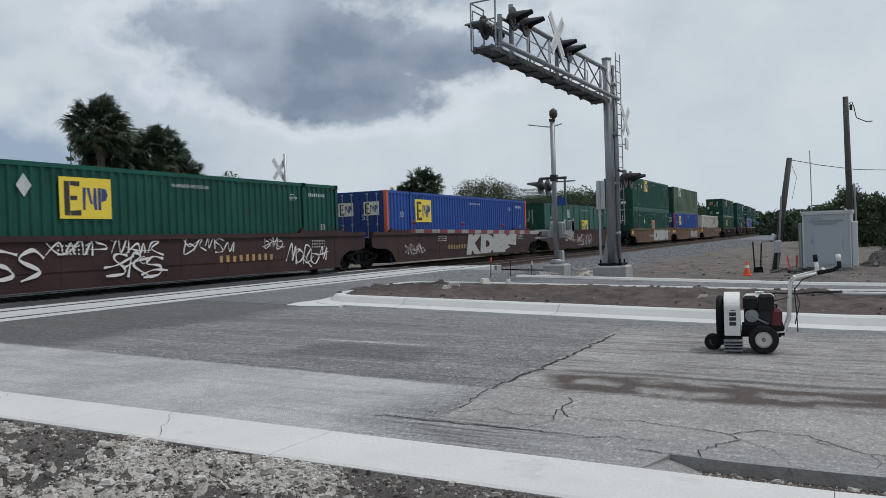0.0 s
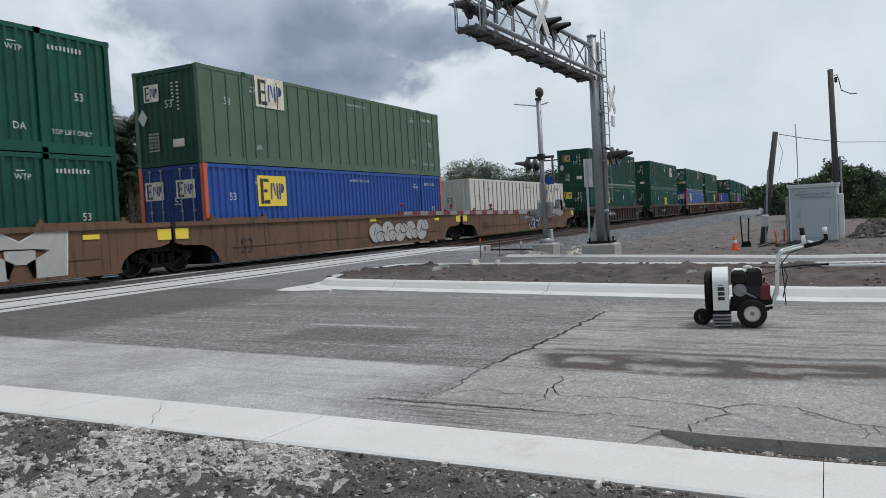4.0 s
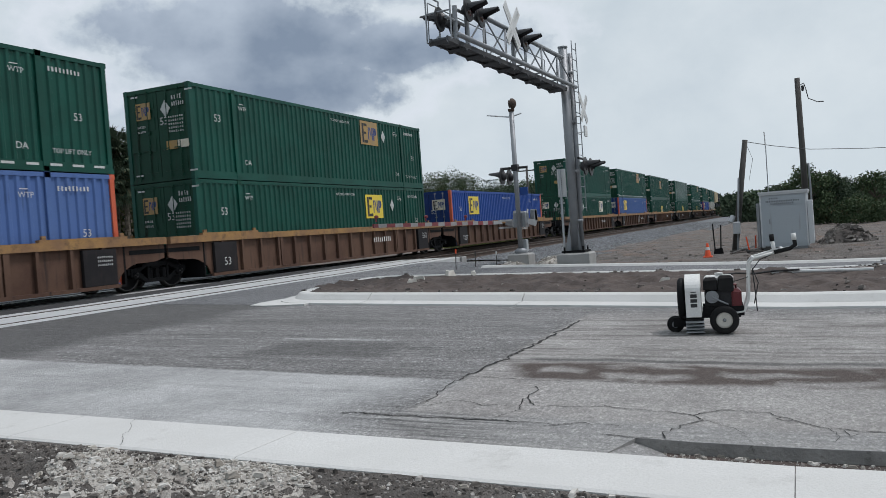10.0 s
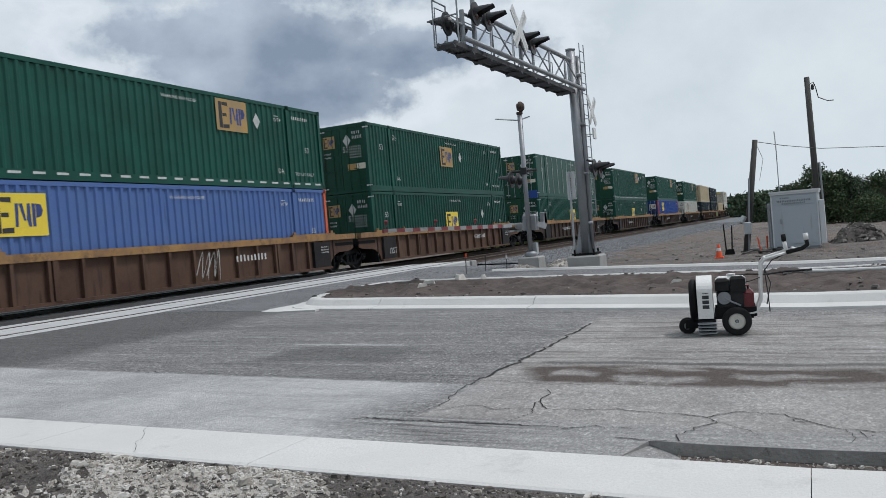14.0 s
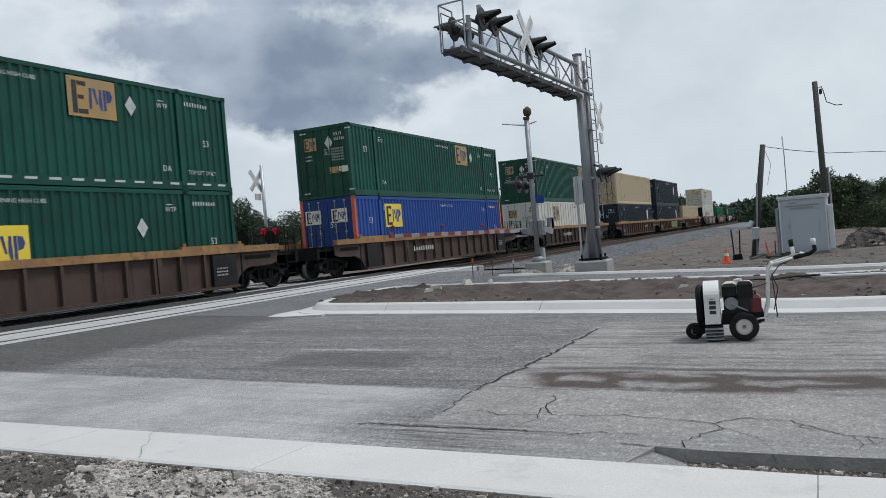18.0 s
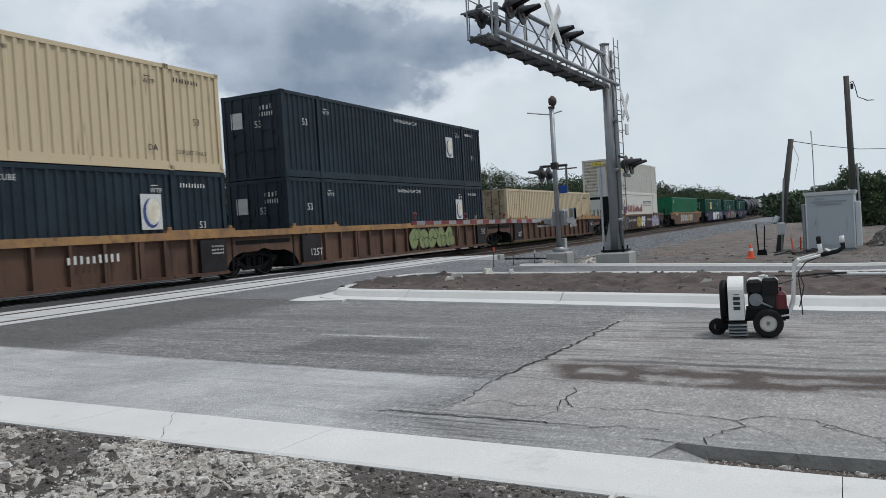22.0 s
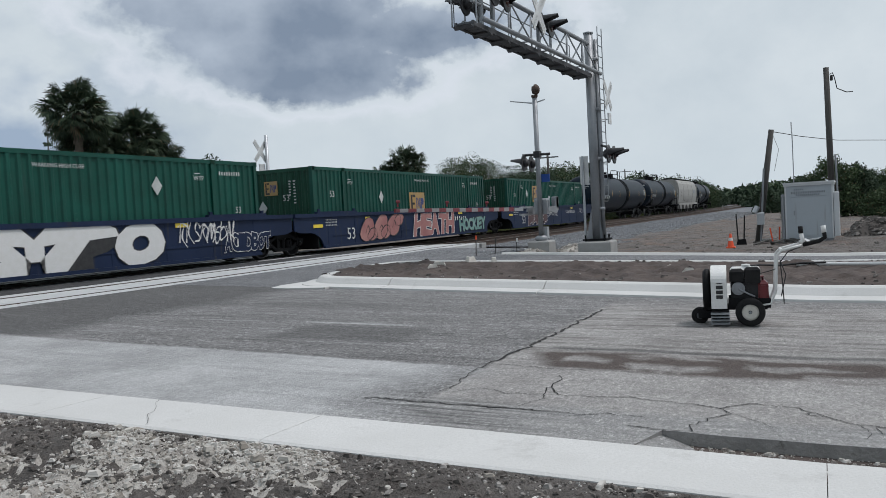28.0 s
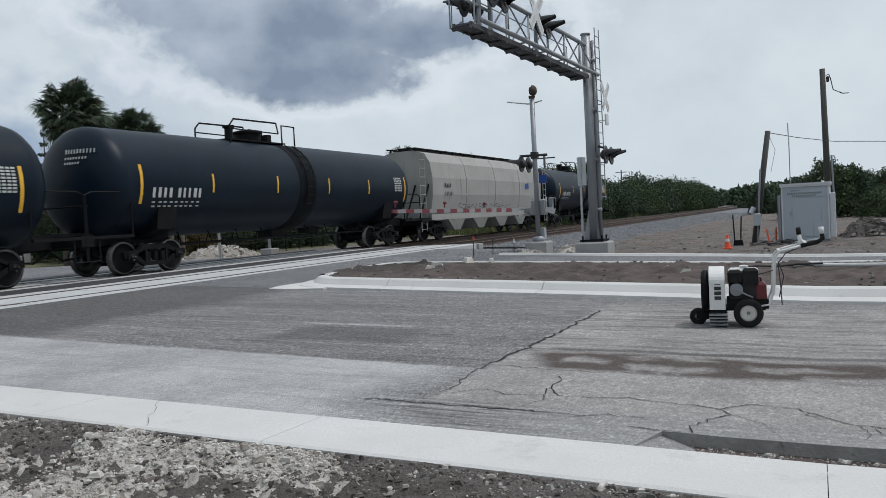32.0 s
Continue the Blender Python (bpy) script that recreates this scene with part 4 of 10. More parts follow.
CRACKS = [
    ([(10.15, 2.57), (8.65, 2.58), (7.37, 2.61), (6.44, 2.69)], 0.026), ([(10.15, 2.57), (10.36, 2.38), (10.39, 2.09)], 0.008), ([(6.44, 2.69), (5.94, 2.66), (5.59, 2.63), (5.35, 2.62)], 0.009),
    ([(6.55, 7.3), (6.45, 5.57), (6.37, 4.14), (6.38, 3.05), (6.42, 2.69)], 0.006), ([(6.42, 2.69), (6.38, 2.17), (6.36, 1.92), (6.4, 1.2)], 0.007),
    ([(5.31, 2.53), (5.55, 2.42), (5.42, 2.17), (5.48, 1.88)], 0.007), ([(5.48, 1.88), (5.34, 1.83), (5.09, 1.94)], 0.006), ([(5.48, 1.88), (5.7, 1.9), (6.0, 1.9), (6.14, 1.96)], 0.008), ([(5.7, 1.9), (5.5, 1.76), (5.46, 1.68)], 0.008),
    ([(5.46, 1.68), (5.5, 1.34), (5.51, 1.0), (5.49, 0.81), (5.44, 0.65)], 0.008), ([(5.44, 0.65), (5.58, 0.45), (5.58, 0.18), (5.49, 0.09)], 0.008), ([(5.49, 0.09), (5.36, 0.01), (5.27, -0.14), (5.21, -0.31), (5.1, -0.8)], 0.009),
    ([(5.49, 0.09), (5.41, 0.14), (5.37, 0.06)], 0.009), ([(5.44, 0.65), (5.29, 0.59), (5.15, 0.69), (4.98, 0.76), (4.82, 0.76)], 0.007), ([(5.29, 0.59), (5.25, 0.47), (5.06, 0.32)], 0.004),
    ([(5.27, -0.14), (5.09, -0.22), (4.96, -0.17)], 0.004), ([(5.2, -0.23), (5.06, -0.27), (5.1, -0.33)], 0.004), ([(5.01, 3.1), (5.01, 2.42), (5.01, 2.13), (5.02, 1.73)], 0.015), ([(5.02, 1.73), (5.02, 1.57), (5.03, 1.4)], 0.006),
    ([(4.94, 1.54), (5.02, 1.5), (5.07, 1.28), (5.07, 1.06)], 0.006), ([(4.81, 1.15), (4.82, 0.95), (4.81, 0.8)], 0.010),
    ([(8.1, 2.3), (8.05, 1.3), (8.1, 0.2), (8.05, -1.0)], 0.006), ([(9.1, 1.9), (9.05, 0.9), (9.15, -0.3)], 0.007), ([(10.7, 0.3), (10.72, -0.8), (10.7, -2.0)], 0.012)]
for line, w in CRACKS:
    structure("crack", crack(line, w * 1.08), CRACK, "dark jagged crack in the old asphalt", "crack")

# ---- tracks ----


def build_tracks():
    for n, side in enumerate((0.0, TRACKS[1] - TRACKS[0])):
        steps = [-700, -300, -100, -40, -10] + list(range(0, 700, 6))
        name = ("track_far", "track_near")[n]
        rails = Mesh()
        prof = [(-0.07, -0.17), (0.07, -0.17), (0.07, -0.155), (0.012, -0.135), (0.012, -0.04), (0.036, -0.03), (0.036, -0.004), (0.028, 0.0), (-0.028, 0.0), (-0.036, -0.004), (-0.036, -0.03), (-0.012, -0.04), (-0.012, -0.135), (-0.07, -0.155)]
        base = None
        for r in (-0.755, 0.755):
            g = Mesh()
            m = len(prof)
            for s in steps:
                x, y, h = path(s, side + r)
                for a, u in prof:
                    g.v.append((x - math.sin(h) * a, y + math.cos(h) * a, RAIL + u))
            for k in range(len(steps) - 1):
                for i in range(m):
                    a, b = k * m + i, k * m + (i + 1) % m
                    g.f.append((a, b, b + m, a + m))
                    g.m.append(1 if i in (6, 7, 8) else 0)
            if base is None:
                base = structure(name, g, [RUST, RAILTOP], "steel rails on timber ties", "track")
            else:
                part("rail", g, [RUST, RAILTOP], base)
        # ties, open track only
        tie = Mesh().block(-0.115, 0.115, -1.3, 1.3, -0.18, 0.0, 0.015).data("tie", [WOODTIE])
        s, k = 30.0, 0
        far = Mesh()
        while s < 330:
            x, y, h = path(s, side)
            if k < 140:
                part("tie", tie, None, base, at=pose(x, y, RAIL - 0.172, 0, 0, math.degrees(h)))
            else:
                c, q = math.cos(h), math.sin(h)
                i = len(far.v)
                far.v += [(x + c * a - q * b, y + q * a + c * b, RAIL - 0.172 + dz) for a, b, dz in ((-0.11, -1.3, 0), (0.11, -1.3, 0), (0.11, 1.3, 0), (-0.11, 1.3, 0))]
                far.f.append((i, i + 1, i + 2, i + 3))
                far.m.append(0)
            s += 0.55
            k += 1
        tagged(part("far_ties", far, WOODTIE, base), kind="stuff")
    # ballast bed, open on both sides of the crossing
    for name, steps in (("ballast_east", list(np.arange(29.3, 60, 1.0)) + list(range(60, 700, 8))), ("ballast_west", [-700, -200, -60, -20, -5, 3.2])):
        prof = [(-13.2, -0.42), (-11.0, -0.345), (-6.4, -0.19), (-5.9, -0.175), (-3.2, -0.19), (-2.1, -0.2), (1.9, -0.19), (2.6, -0.25), (4.6, -0.5)]
        g = Mesh()
        m = len(prof)
        for s in steps:
            for a, u in prof:
                x, y, h = path(s, a)
                w = 0.06 * noise.noise((x * 0.5, y * 0.9, 3.0)) if abs(a + 8) < 3 else 0.0
                g.v.append((x, y + w * 6 * (a < -8), RAIL + u + w * 0.4))
        for k in range(len(steps) - 1):
            for i in range(m - 1):
                a = k * m + i
                g.f.append((a, a + m, a + m + 1, a + 1))
                g.m.append(0)
        structure(name, g, BALLAST, "grey crushed granite ballast under the tracks", "ballast")
    # precast crossing panels on both tracks
    for n, yc in enumerate(TRACKS[::-1]):
        base = structure(("crossing_near", "crossing_far")[n], Mesh().box(3.2, 28.9, yc - 1.36, yc + 1.36, -0.1, 0.02), CONC_GREY, "pale precast concrete crossing panels between the rails", "crossing")
        panel = {}
        for key, (a, b) in (("field", (-1.42, -0.83)), ("gauge", (-0.66, 0.66)), ("field2", (0.83, 1.42))):
            panel[key] = Mesh().block(0.008, 2.42, a, b, 0.0, 0.26, 0.012).data("panel", [PANEL])
        for i in range(10):
            for key in panel:
                part("panel", panel[key], None, base, at=pose(4.4 + i * 2.44 + rnd.uniform(-0.004, 0.004), yc, 0.012 + rnd.uniform(-0.003, 0.003)))
        part("end_block", Mesh().block(28.82, 29.3, yc - 1.5, yc + 1.5, 0.0, 0.27, 0.02), CONC_GREY, base, "cast concrete end block")


build_tracks()
# the infill's near-black colour includes the train's shadow band
structure("asphalt_between", Mesh().box(3.4, 28.8, 14.84, 16.17, 0.0, RAIL - 0.006), FRESH_SHADED, "asphalt infill between the two tracks, darkened for train shade", "road")
structure("asphalt_outer", Mesh().box(3.4, 28.8, 19.05, 19.9, 0.0, RAIL - 0.008), FRESH_SHADED, "asphalt apron on the far side of the tracks", "road")

# ---- the train ----
LEN, WID, HGT = 16.15, 2.59, 2.9
MOVERS = []  # (object, distance of its centre along the train, height above the rail)
CACHE = {}
RIBBED = {}  # name of a well car: whether its sides have ribs


def cached(key, make):
    if key not in CACHE:
        CACHE[key] = make()
    return CACHE[key]


def corrugated(g, y, out, x0, x1, z0, z1, pitch=0.278, depth=0.045, m=0):
    """A trapezoid-pressed wall in the plane y, out: +1 or -1, the outward side."""
    n = max(1, int(round((x1 - x0) / pitch)))
    p = (x1 - x0) / n
    i = len(g.v)
    for k in range(n):
        for f, d in ((0.0, 0), (0.28, 0), (0.42, 1), (0.86, 1)):
            x = x0 + (k + f) * p
            yy = y - out * depth * d
            g.v += [(x, yy, z0), (x, yy, z1)]
    g.v += [(x1, y, z0), (x1, y, z1)]
    for k in range(4 * n):
        a = i + 2 * k
        q = (a, a + 2, a + 3, a + 1)
        g.f.append(q if out < 0 else q[::-1])
        g.m.append(m)


def bars(g, x, y, z, w, h, n, m, along=(1, 0, 0), up=(0, 0, 1), gap=0.56, seed=1):
    """Marks of unreadable writing: a row of small plain bars."""
    r = random.Random(seed)
    a, u, o = Vector(along), Vector(up), Vector((x, y, z))
    for k in range(n):
        s = w / n
        hh = h * r.choice((1.0, 1.0, 0.85))
        p = o + a * (k * s)
        g.face([p, p + a * s * (1 - gap), p + a * s * (1 - gap) + u * hh, p + u * hh], m)


def logo(g, x, y, z, w, h, m_bg, along=(1, 0, 0), ink=(1, 2)):
    """The shipper's mark as a coloured field with plain dark and blue blocks."""
    a, u, o = Vector(along), Vector((0, 0, 1)), Vector((x, y, z))
    out = a.cross(u) * 0.004

    def quad(*ps, lift=1.0):
        g.face([o + a * (p[0] * w) + u * (p[1] * h) + out * lift for p in ps[:-1]], ps[-1])

    quad((0, 0), (1, 0), (1, 1), (0, 1), m_bg, lift=0.0)
    for p in (((0.09, 0.08), (0.19, 0.08), (0.19, 0.90), (0.09, 0.90)), ((0.20, 0.80), (0.38, 0.78), (0.38, 0.90), (0.20, 0.90)), ((0.20, 0.45), (0.33, 0.45), (0.33, 0.55), (0.20, 0.55)), ((0.20, 0.08), (0.40, 0.08), (0.40, 0.21), (0.20, 0.19))):
        quad(*p, ink[0])
    for p in (((0.43, 0.22), (0.48, 0.22), (0.50, 0.76), (0.44, 0.76)), ((0.51, 0.76), (0.58, 0.36), (0.62, 0.36), (0.57, 0.76)), ((0.63, 0.40), (0.65, 0.76), (0.70, 0.76), (0.71, 0.22), (0.66, 0.22)), ((0.73, 0.22), (0.79, 0.22), (0.79, 0.76), (0.73, 0.76)), ((0.80, 0.42), (0.89, 0.46), (0.93, 0.60), (0.89, 0.74), (0.80, 0.76))):
        quad(*p, ink[1])


def diamond(g, x, y, z, r, m, along=(1, 0, 0)):
    a, u, o = Vector(along), Vector((0, 0, 1)), Vector((x, y, z))
    g.face([o - a * r * 0.72, o - u * r, o + a * r * 0.72, o + u * r], m)


PAINTS = {"g": (GREEN, GREEN_DK), "o": (OLIVE, GREEN_DK), "gp": (GREEN, GREEN_DK), "gr": (GREEN, GREEN_DK), "t": (TEAL, TEAL), "b": (BLUE, BLUE_DK), "bf": (BLUE_PALE, BLUE_DK),
          "w": (WHITE, WHITE), "c": (CREAM, CREAM_DK), "k": (NAVY, NAVY), "j": (WHITE, WHITE), "r": (WHITE, WHITE)}
NAMES = {"g": "dark green corrugated steel shipping container", "o": "chalky olive-green steel shipping container", "gp": "green panelled container with wide seams", "gr": "dark green container with pale vertical ribs",
         "t": "bright green corrugated shipping container", "b": "deep blue corrugated shipping container", "bf": "faded blue container with a repainted strip", "w": "dusty white panelled container with dark seams",
         "c": "cream corrugated container with rusty doors", "k": "near-black container with a pale square decal", "j": "white container with a yellow name board", "r": "white refrigerated container with a cooling unit"}


def half(v):
    return v - LEN / 2


def container_parts(kind, end, deco):
    """Mesh data for one make of container. end: door or front at the leading end; deco: name of its set of marks."""
    # dark: the paint for both ends, shaded below the side paint where copies differ
    paint, dark = PAINTS[kind]
    hx, hy = LEN / 2, WID / 2
    out = []
    smooth_side = kind in ("gp", "w", "gr", "r", "o")
    for s in (-1, 1):
        g = Mesh()
        if smooth_side:
            g.face([(-hx + 0.1, s * (hy - 0.012), 0.24), (hx - 0.1, s * (hy - 0.012), 0.24), (hx - 0.1, s * (hy - 0.012), HGT - 0.11), (-hx + 0.1, s * (hy - 0.012), HGT - 0.11)][:: -s if s < 0 else 1] if s > 0 else [(-hx + 0.1, -(hy - 0.012), 0.24), (hx - 0.1, -(hy - 0.012), 0.24), (hx - 0.1, -(hy - 0.012), HGT - 0.11), (-hx + 0.1, -(hy - 0.012), HGT - 0.11)])
        else:
            corrugated(g, s * (hy - 0.006), s, -hx + 0.1, hx - 0.1, 0.24, HGT - 0.11)
        out.append(("side_wall", g, [paint], ""))
    if smooth_side and kind != "r":
        n = {"gp": 13, "w": 26, "gr": 13, "o": 26}[kind]
        rib = {"gp": GREEN_DK, "w": SEAM if deco == "singlew" else GREY_DECAL, "gr": GREY_DECAL, "o": OLIVE}[kind]
        for s in (-1, 1):
            for k in range(1, n):
                x = -hx + LEN * k / n
                ya, yb = sorted((s * hy - s * 0.02, s * hy + s * 0.018))
                out.append(("seam_rib", Mesh().box(x - 0.024, x + 0.024, ya, yb, 0.24, HGT - 0.11), [rib], ""))
    g = Mesh()  # rails, roof and floor
    for s in (-1, 1):
        a, b = sorted((s * (hy - 0.05), s * hy))
        g.box(-hx + 0.08, hx - 0.08, a, b, 0.05, 0.24)
        g.box(-hx + 0.08, hx - 0.08, min(a, a + 0.012 * s), max(b, b + 0.012 * s), 0.0, 0.05)
        g.box(-hx + 0.08, hx - 0.08, a, b, HGT - 0.11, HGT)
    g.face([(-hx, -hy + 0.04, HGT - 0.02), (hx, -hy + 0.04, HGT - 0.02), (hx, hy - 0.04, HGT - 0.02), (-hx, hy - 0.04, HGT - 0.02)])
    g.face([(-hx, hy - 0.04, 0.05), (hx, hy - 0.04, 0.05), (hx, -hy + 0.04, 0.05), (-hx, -hy + 0.04, 0.05)])
    out.append(("rail_frame", g, [paint], ""))
    for x in (-hx, -6.096, 6.096 - 0.16, hx - 0.14):
        post = ORANGE if kind in ("b", "bf") and abs(x) > 7 else paint
        for s in (-1, 1):
            g = Mesh()
            a, b = sorted((s * (hy - 0.14), s * (hy + (0.014 if abs(x) < 7 else 0.0))))
            g.box(x, x + (0.14 if abs(x) > 7 else 0.16), a, b, 0.0, HGT)
            g.box(x - 0.01, x + 0.17, min(a, b + 0.01 * s), max(b, a + 0.01 * s), HGT - 0.13, HGT + 0.012, 1 if abs(x) < 7 else 0)
            g.box(x - 0.01, x + 0.17, a, b, -0.012, 0.12)
            out.append(("corner_post" if abs(x) > 7 else "lift_post", g, [post, dark], "orange-painted corner post" if post is ORANGE else ""))
    for ex, sgn, look_ in ((-hx, -1, end), (hx, 1, "front" if end == "door" else "door")):
        if look_ == "door":
            for s in (-1, 1):
                g = Mesh()
                y0, y1 = sorted((s * 0.012, s * (hy - 0.13)))
                x = ex - sgn * 0.03
                g.box(min(x, x - sgn * 0.04), max(x, x - sgn * 0.04), y0, y1, 0.12, HGT - 0.12)
                for zz in (0.3, 0.95, 1.6, 2.25):
                    a, b = sorted((x, x + sgn * 0.016))
                    g.box(a, b, y0 + 0.12, y1 - 0.12, zz, zz + 0.42)
                out.append(("door", g, [dark], ""))
                for q in (0.33, 0.72):
                    g = Mesh()
                    yy = s * (hy - 0.13) * q
                    g.tube([(ex + sgn * 0.012, yy, 0.08), (ex + sgn * 0.012, yy, HGT - 0.08)], 0.018, 6)
                    for zz in (0.12, 0.9, 1.5, 2.75):
                        g.box(min(ex - sgn * 0.02, ex + sgn * 0.02), max(ex - sgn * 0.02, ex + sgn * 0.02), yy - 0.05, yy + 0.05, zz, zz + 0.06)
                    g.box(min(ex, ex + sgn * 0.03), max(ex, ex + sgn * 0.03), yy - 0.02, yy + 0.24, 0.98, 1.01)
                    out.append(("lock_rod", g, [GALV if kind not in ("c", "g", "k") else (RUST if kind == "c" else dark)], "vertical door lock rod"))
        else:
            g = Mesh()
            if kind == "r":
                g.face([(ex - sgn * 0.3, -hy + 0.14, 0.1), (ex - sgn * 0.3, hy - 0.14, 0.1), (ex - sgn * 0.3, hy - 0.14, HGT), (ex - sgn * 0.3, -hy + 0.14, HGT)], 1)
                g.box(min(ex, ex - sgn * 0.28), max(ex, ex - sgn * 0.28), -0.2, 0.85, 0.5, 2.55, 0)
                g.box(min(ex - sgn * 0.05, ex - sgn * 0.3), max(ex - sgn * 0.2, ex - sgn * 0.32), -1.12, 1.12, 0.3, 2.7, 1)
                for k in range(9):
                    g.box(min(ex - sgn * 0.03, ex - sgn * 0.06), max(ex - sgn * 0.03, ex - sgn * 0.06), -1.08, -0.3, 0.6 + k * 0.2, 0.64 + k * 0.2, 1)
                out.append(("cooling_unit", g, [paint, BLACK], "recessed cooling unit with dark louvres"))
            elif kind == "j":
                ring = [(ex - sgn * 0.1, 0.1)]
                for k in range(10):
                    z = 0.12 + k * 0.265
                    ring += [(ex - sgn * 0.01, z), (ex - sgn * 0.01, z + 0.1), (ex - sgn * 0.05, z + 0.14), (ex - sgn * 0.05, z + 0.225)]
                ring += [(ex - sgn * 0.01, HGT - 0.12), (ex - sgn * 0.1, HGT - 0.1)]
                g.prism(ring, "y", -hy + 0.1, hy - 0.1)
                out.append(("end_wall", g, [WHITE_RUST], "rust-stained horizontally ribbed end wall"))
            else:
                n = 9
                w = (2 * hy - 0.28) / n
                ring = [(ex - sgn * 0.09, -hy + 0.1)]
                for k in range(n):
                    y = -hy + 0.14 + k * w
                    ring += [(ex - sgn * 0.018, y), (ex - sgn * 0.018, y + w * 0.42), (ex - sgn * 0.052, y + w * 0.55), (ex - sgn * 0.052, y + w * 0.87)]
                ring += [(ex - sgn * 0.018, hy - 0.12), (ex - sgn * 0.09, hy - 0.1)]
                g.prism(ring, "z", 0.1, HGT - 0.1)
                out.append(("end_wall", g, [dark], ""))
        for z0, z1, nm in ((0.0, 0.13, "door_sill"), (HGT - 0.13, HGT, "header")):
            g = Mesh()
            g.box(min(ex, ex - sgn * 0.08), max(ex, ex - sgn * 0.08), -hy + 0.13, hy - 0.13, z0, z1)
            out.append((nm, g, [dark], ""))
    # marks
    g = Mesh()
    mats = [MARK, MARK_BK, DECAL_B, DECAL_Y, DECAL_O, DECAL_W, GREY_DECAL, DECAL_R, BLUE, REDPAINT, GREEN_DK]
    ys, ex = -hy - 0.008, -hx - 0.016
    ink = 1 if kind in ("w", "c", "j", "r") else 0
    bgm = {"y": 3, "o": 4, "w": 5}
    marks = DECO[deco]
    for x, z, style in marks.get("logo", ()):
        lg = Mesh()
        logo(lg, half(x), ys - 0.006, z, 1.5, 1.0, bgm[style])
        out.append(("logo_panel", lg, mats, "shipper's colour panel with dark and blue blocks"))
    for x, z in marks.get("diamond", ()):
        lg = Mesh()
        diamond(lg, half(x), ys - 0.006, z, 0.27, 6)
        out.append(("diamond_placard", lg, mats, "pale diamond placard holder"))
    seed = sum(ord(c) for c in deco) + ord(kind[0])
    if marks.get("std", True):
        big = "53"
        g.text(big, 0.24, (half(1.05), ys, 1.8), m=ink)
        bars(g, half(14.35), ys, 2.45, 1.0, 0.12, 9, ink, seed=seed + 1)
        g.text("WARNING HIGH CUBE", 0.14 if kind == "k" else 0.10, (half(7.4 if kind == "k" else 8.0), ys, 2.5), m=ink)
        if kind != "k":
            g.text("TOP LIFT ONLY", 0.12, (half(14.3), ys, 0.45), m=ink)
            g.text("DA", 0.17, (half(2.45), ys, 0.5), m=ink)
            g.text("DA", 0.17, (half(13.3), ys, 0.5), m=ink)
        for x in (2.3, 13.25):
            g.text("WTP", 0.14, (half(x), ys, 2.28), m=ink)
            bars(g, half(x) + 0.05, ys, 2.47, 0.22, 0.025, 1, ink, gap=0.0)
        g.text("53", 0.2, (half(15.0), ys, 1.3), m=ink)
        g.text("53", 0.24, (ex, -0.1 if end == "door" else 0.05, 1.72), (0, -1, 0), m=ink)
    # leading end: y runs to the camera's side
    if marks.get("end") == "logo2":
        for y in (1.05, -0.2):
            logo(g, ex, y, 1.9, 0.74, 0.56, 5, (0, -1, 0))
        bars(g, ex, -0.65, 1.0, 0.4, 0.22, 4, 0, (0, -1, 0), seed=seed)
        g.text("1101", 0.22, (ex, 0.95, 0.12), (0, -1, 0))
    elif marks.get("end", "logo") == "logo":
        lg = Mesh()
        logo(lg, ex, 0.85, 1.95, 0.6, 0.52, bgm[marks.get("endlogo", "w")], (0, -1, 0))
        out.append(("logo_panel", lg, mats, "small colour panel on the end wall"))
        lg = Mesh()
        diamond(lg, ex, 0.95 if end == "front" else -0.35, 1.5 if end == "front" else 2.2, 0.27, 6, (0, -1, 0))
        out.append(("diamond_placard", lg, mats, "pale diamond placard holder"))
        if end == "front":
            for k in range(6):
                bars(g, ex, 0.75, 0.45 + k * 0.1, 0.45, 0.06, 5, ink, (0, -1, 0), seed=seed + k)
            bars(g, ex, -0.2, 0.52, 0.45, 0.24, 1, 5, (0, -1, 0), gap=0.0)
            bars(g, ex, -0.45, 2.45, 0.9, 0.1, 8, ink, (0, 0, -1), (0, -1, 0), seed=seed)
            bars(g, ex, -0.25, 2.45, 0.6, 0.1, 6, ink, (0, 0, -1), (0, -1, 0), seed=seed)
        else:
            bars(g, ex, -0.62, 2.45, 0.42, 0.14, 4, ink, (0, -1, 0), seed=seed)
            bars(g, ex, -0.62, 2.25, 0.5, 0.14, 6, ink, (0, -1, 0), seed=seed + 3)
            for k in range(5):
                bars(g, ex, -0.45, 1.9 - k * 0.11, 0.6, 0.06, 7, ink, (0, -1, 0), seed=seed + k)
            bars(g, ex, -0.3, 0.95, 0.42, 0.26, 1, 4, (0, -1, 0), gap=0.0)
            bars(g, ex, -0.75, 0.97, 0.42, 0.24, 1, 5, (0, -1, 0), gap=0.0)
            for y in (1.0, -1.15):
                bars(g, ex, y, 2.66, 0.28, 0.05, 1, 0, (0, -1, 0), gap=0.0)
                bars(g, ex, y, 0.22, 0.28, 0.05, 1, 0, (0, -1, 0), gap=0.0)
            bars(g, ex, 0.8, 1.7, 0.34, 0.07, 6, ink, (0, -1, 0), seed=seed)
            bars(g, ex, 0.8, 1.55, 0.34, 0.07, 6, ink, (0, -1, 0), seed=seed + 4)
    if marks.get("dashes"):
        for k in range(24):
            x = 0.35 + k * 0.66
            bars(g, half(x), -hy - 0.004, 0.13, 0.34, 0.06, 1, 0, gap=0.0)
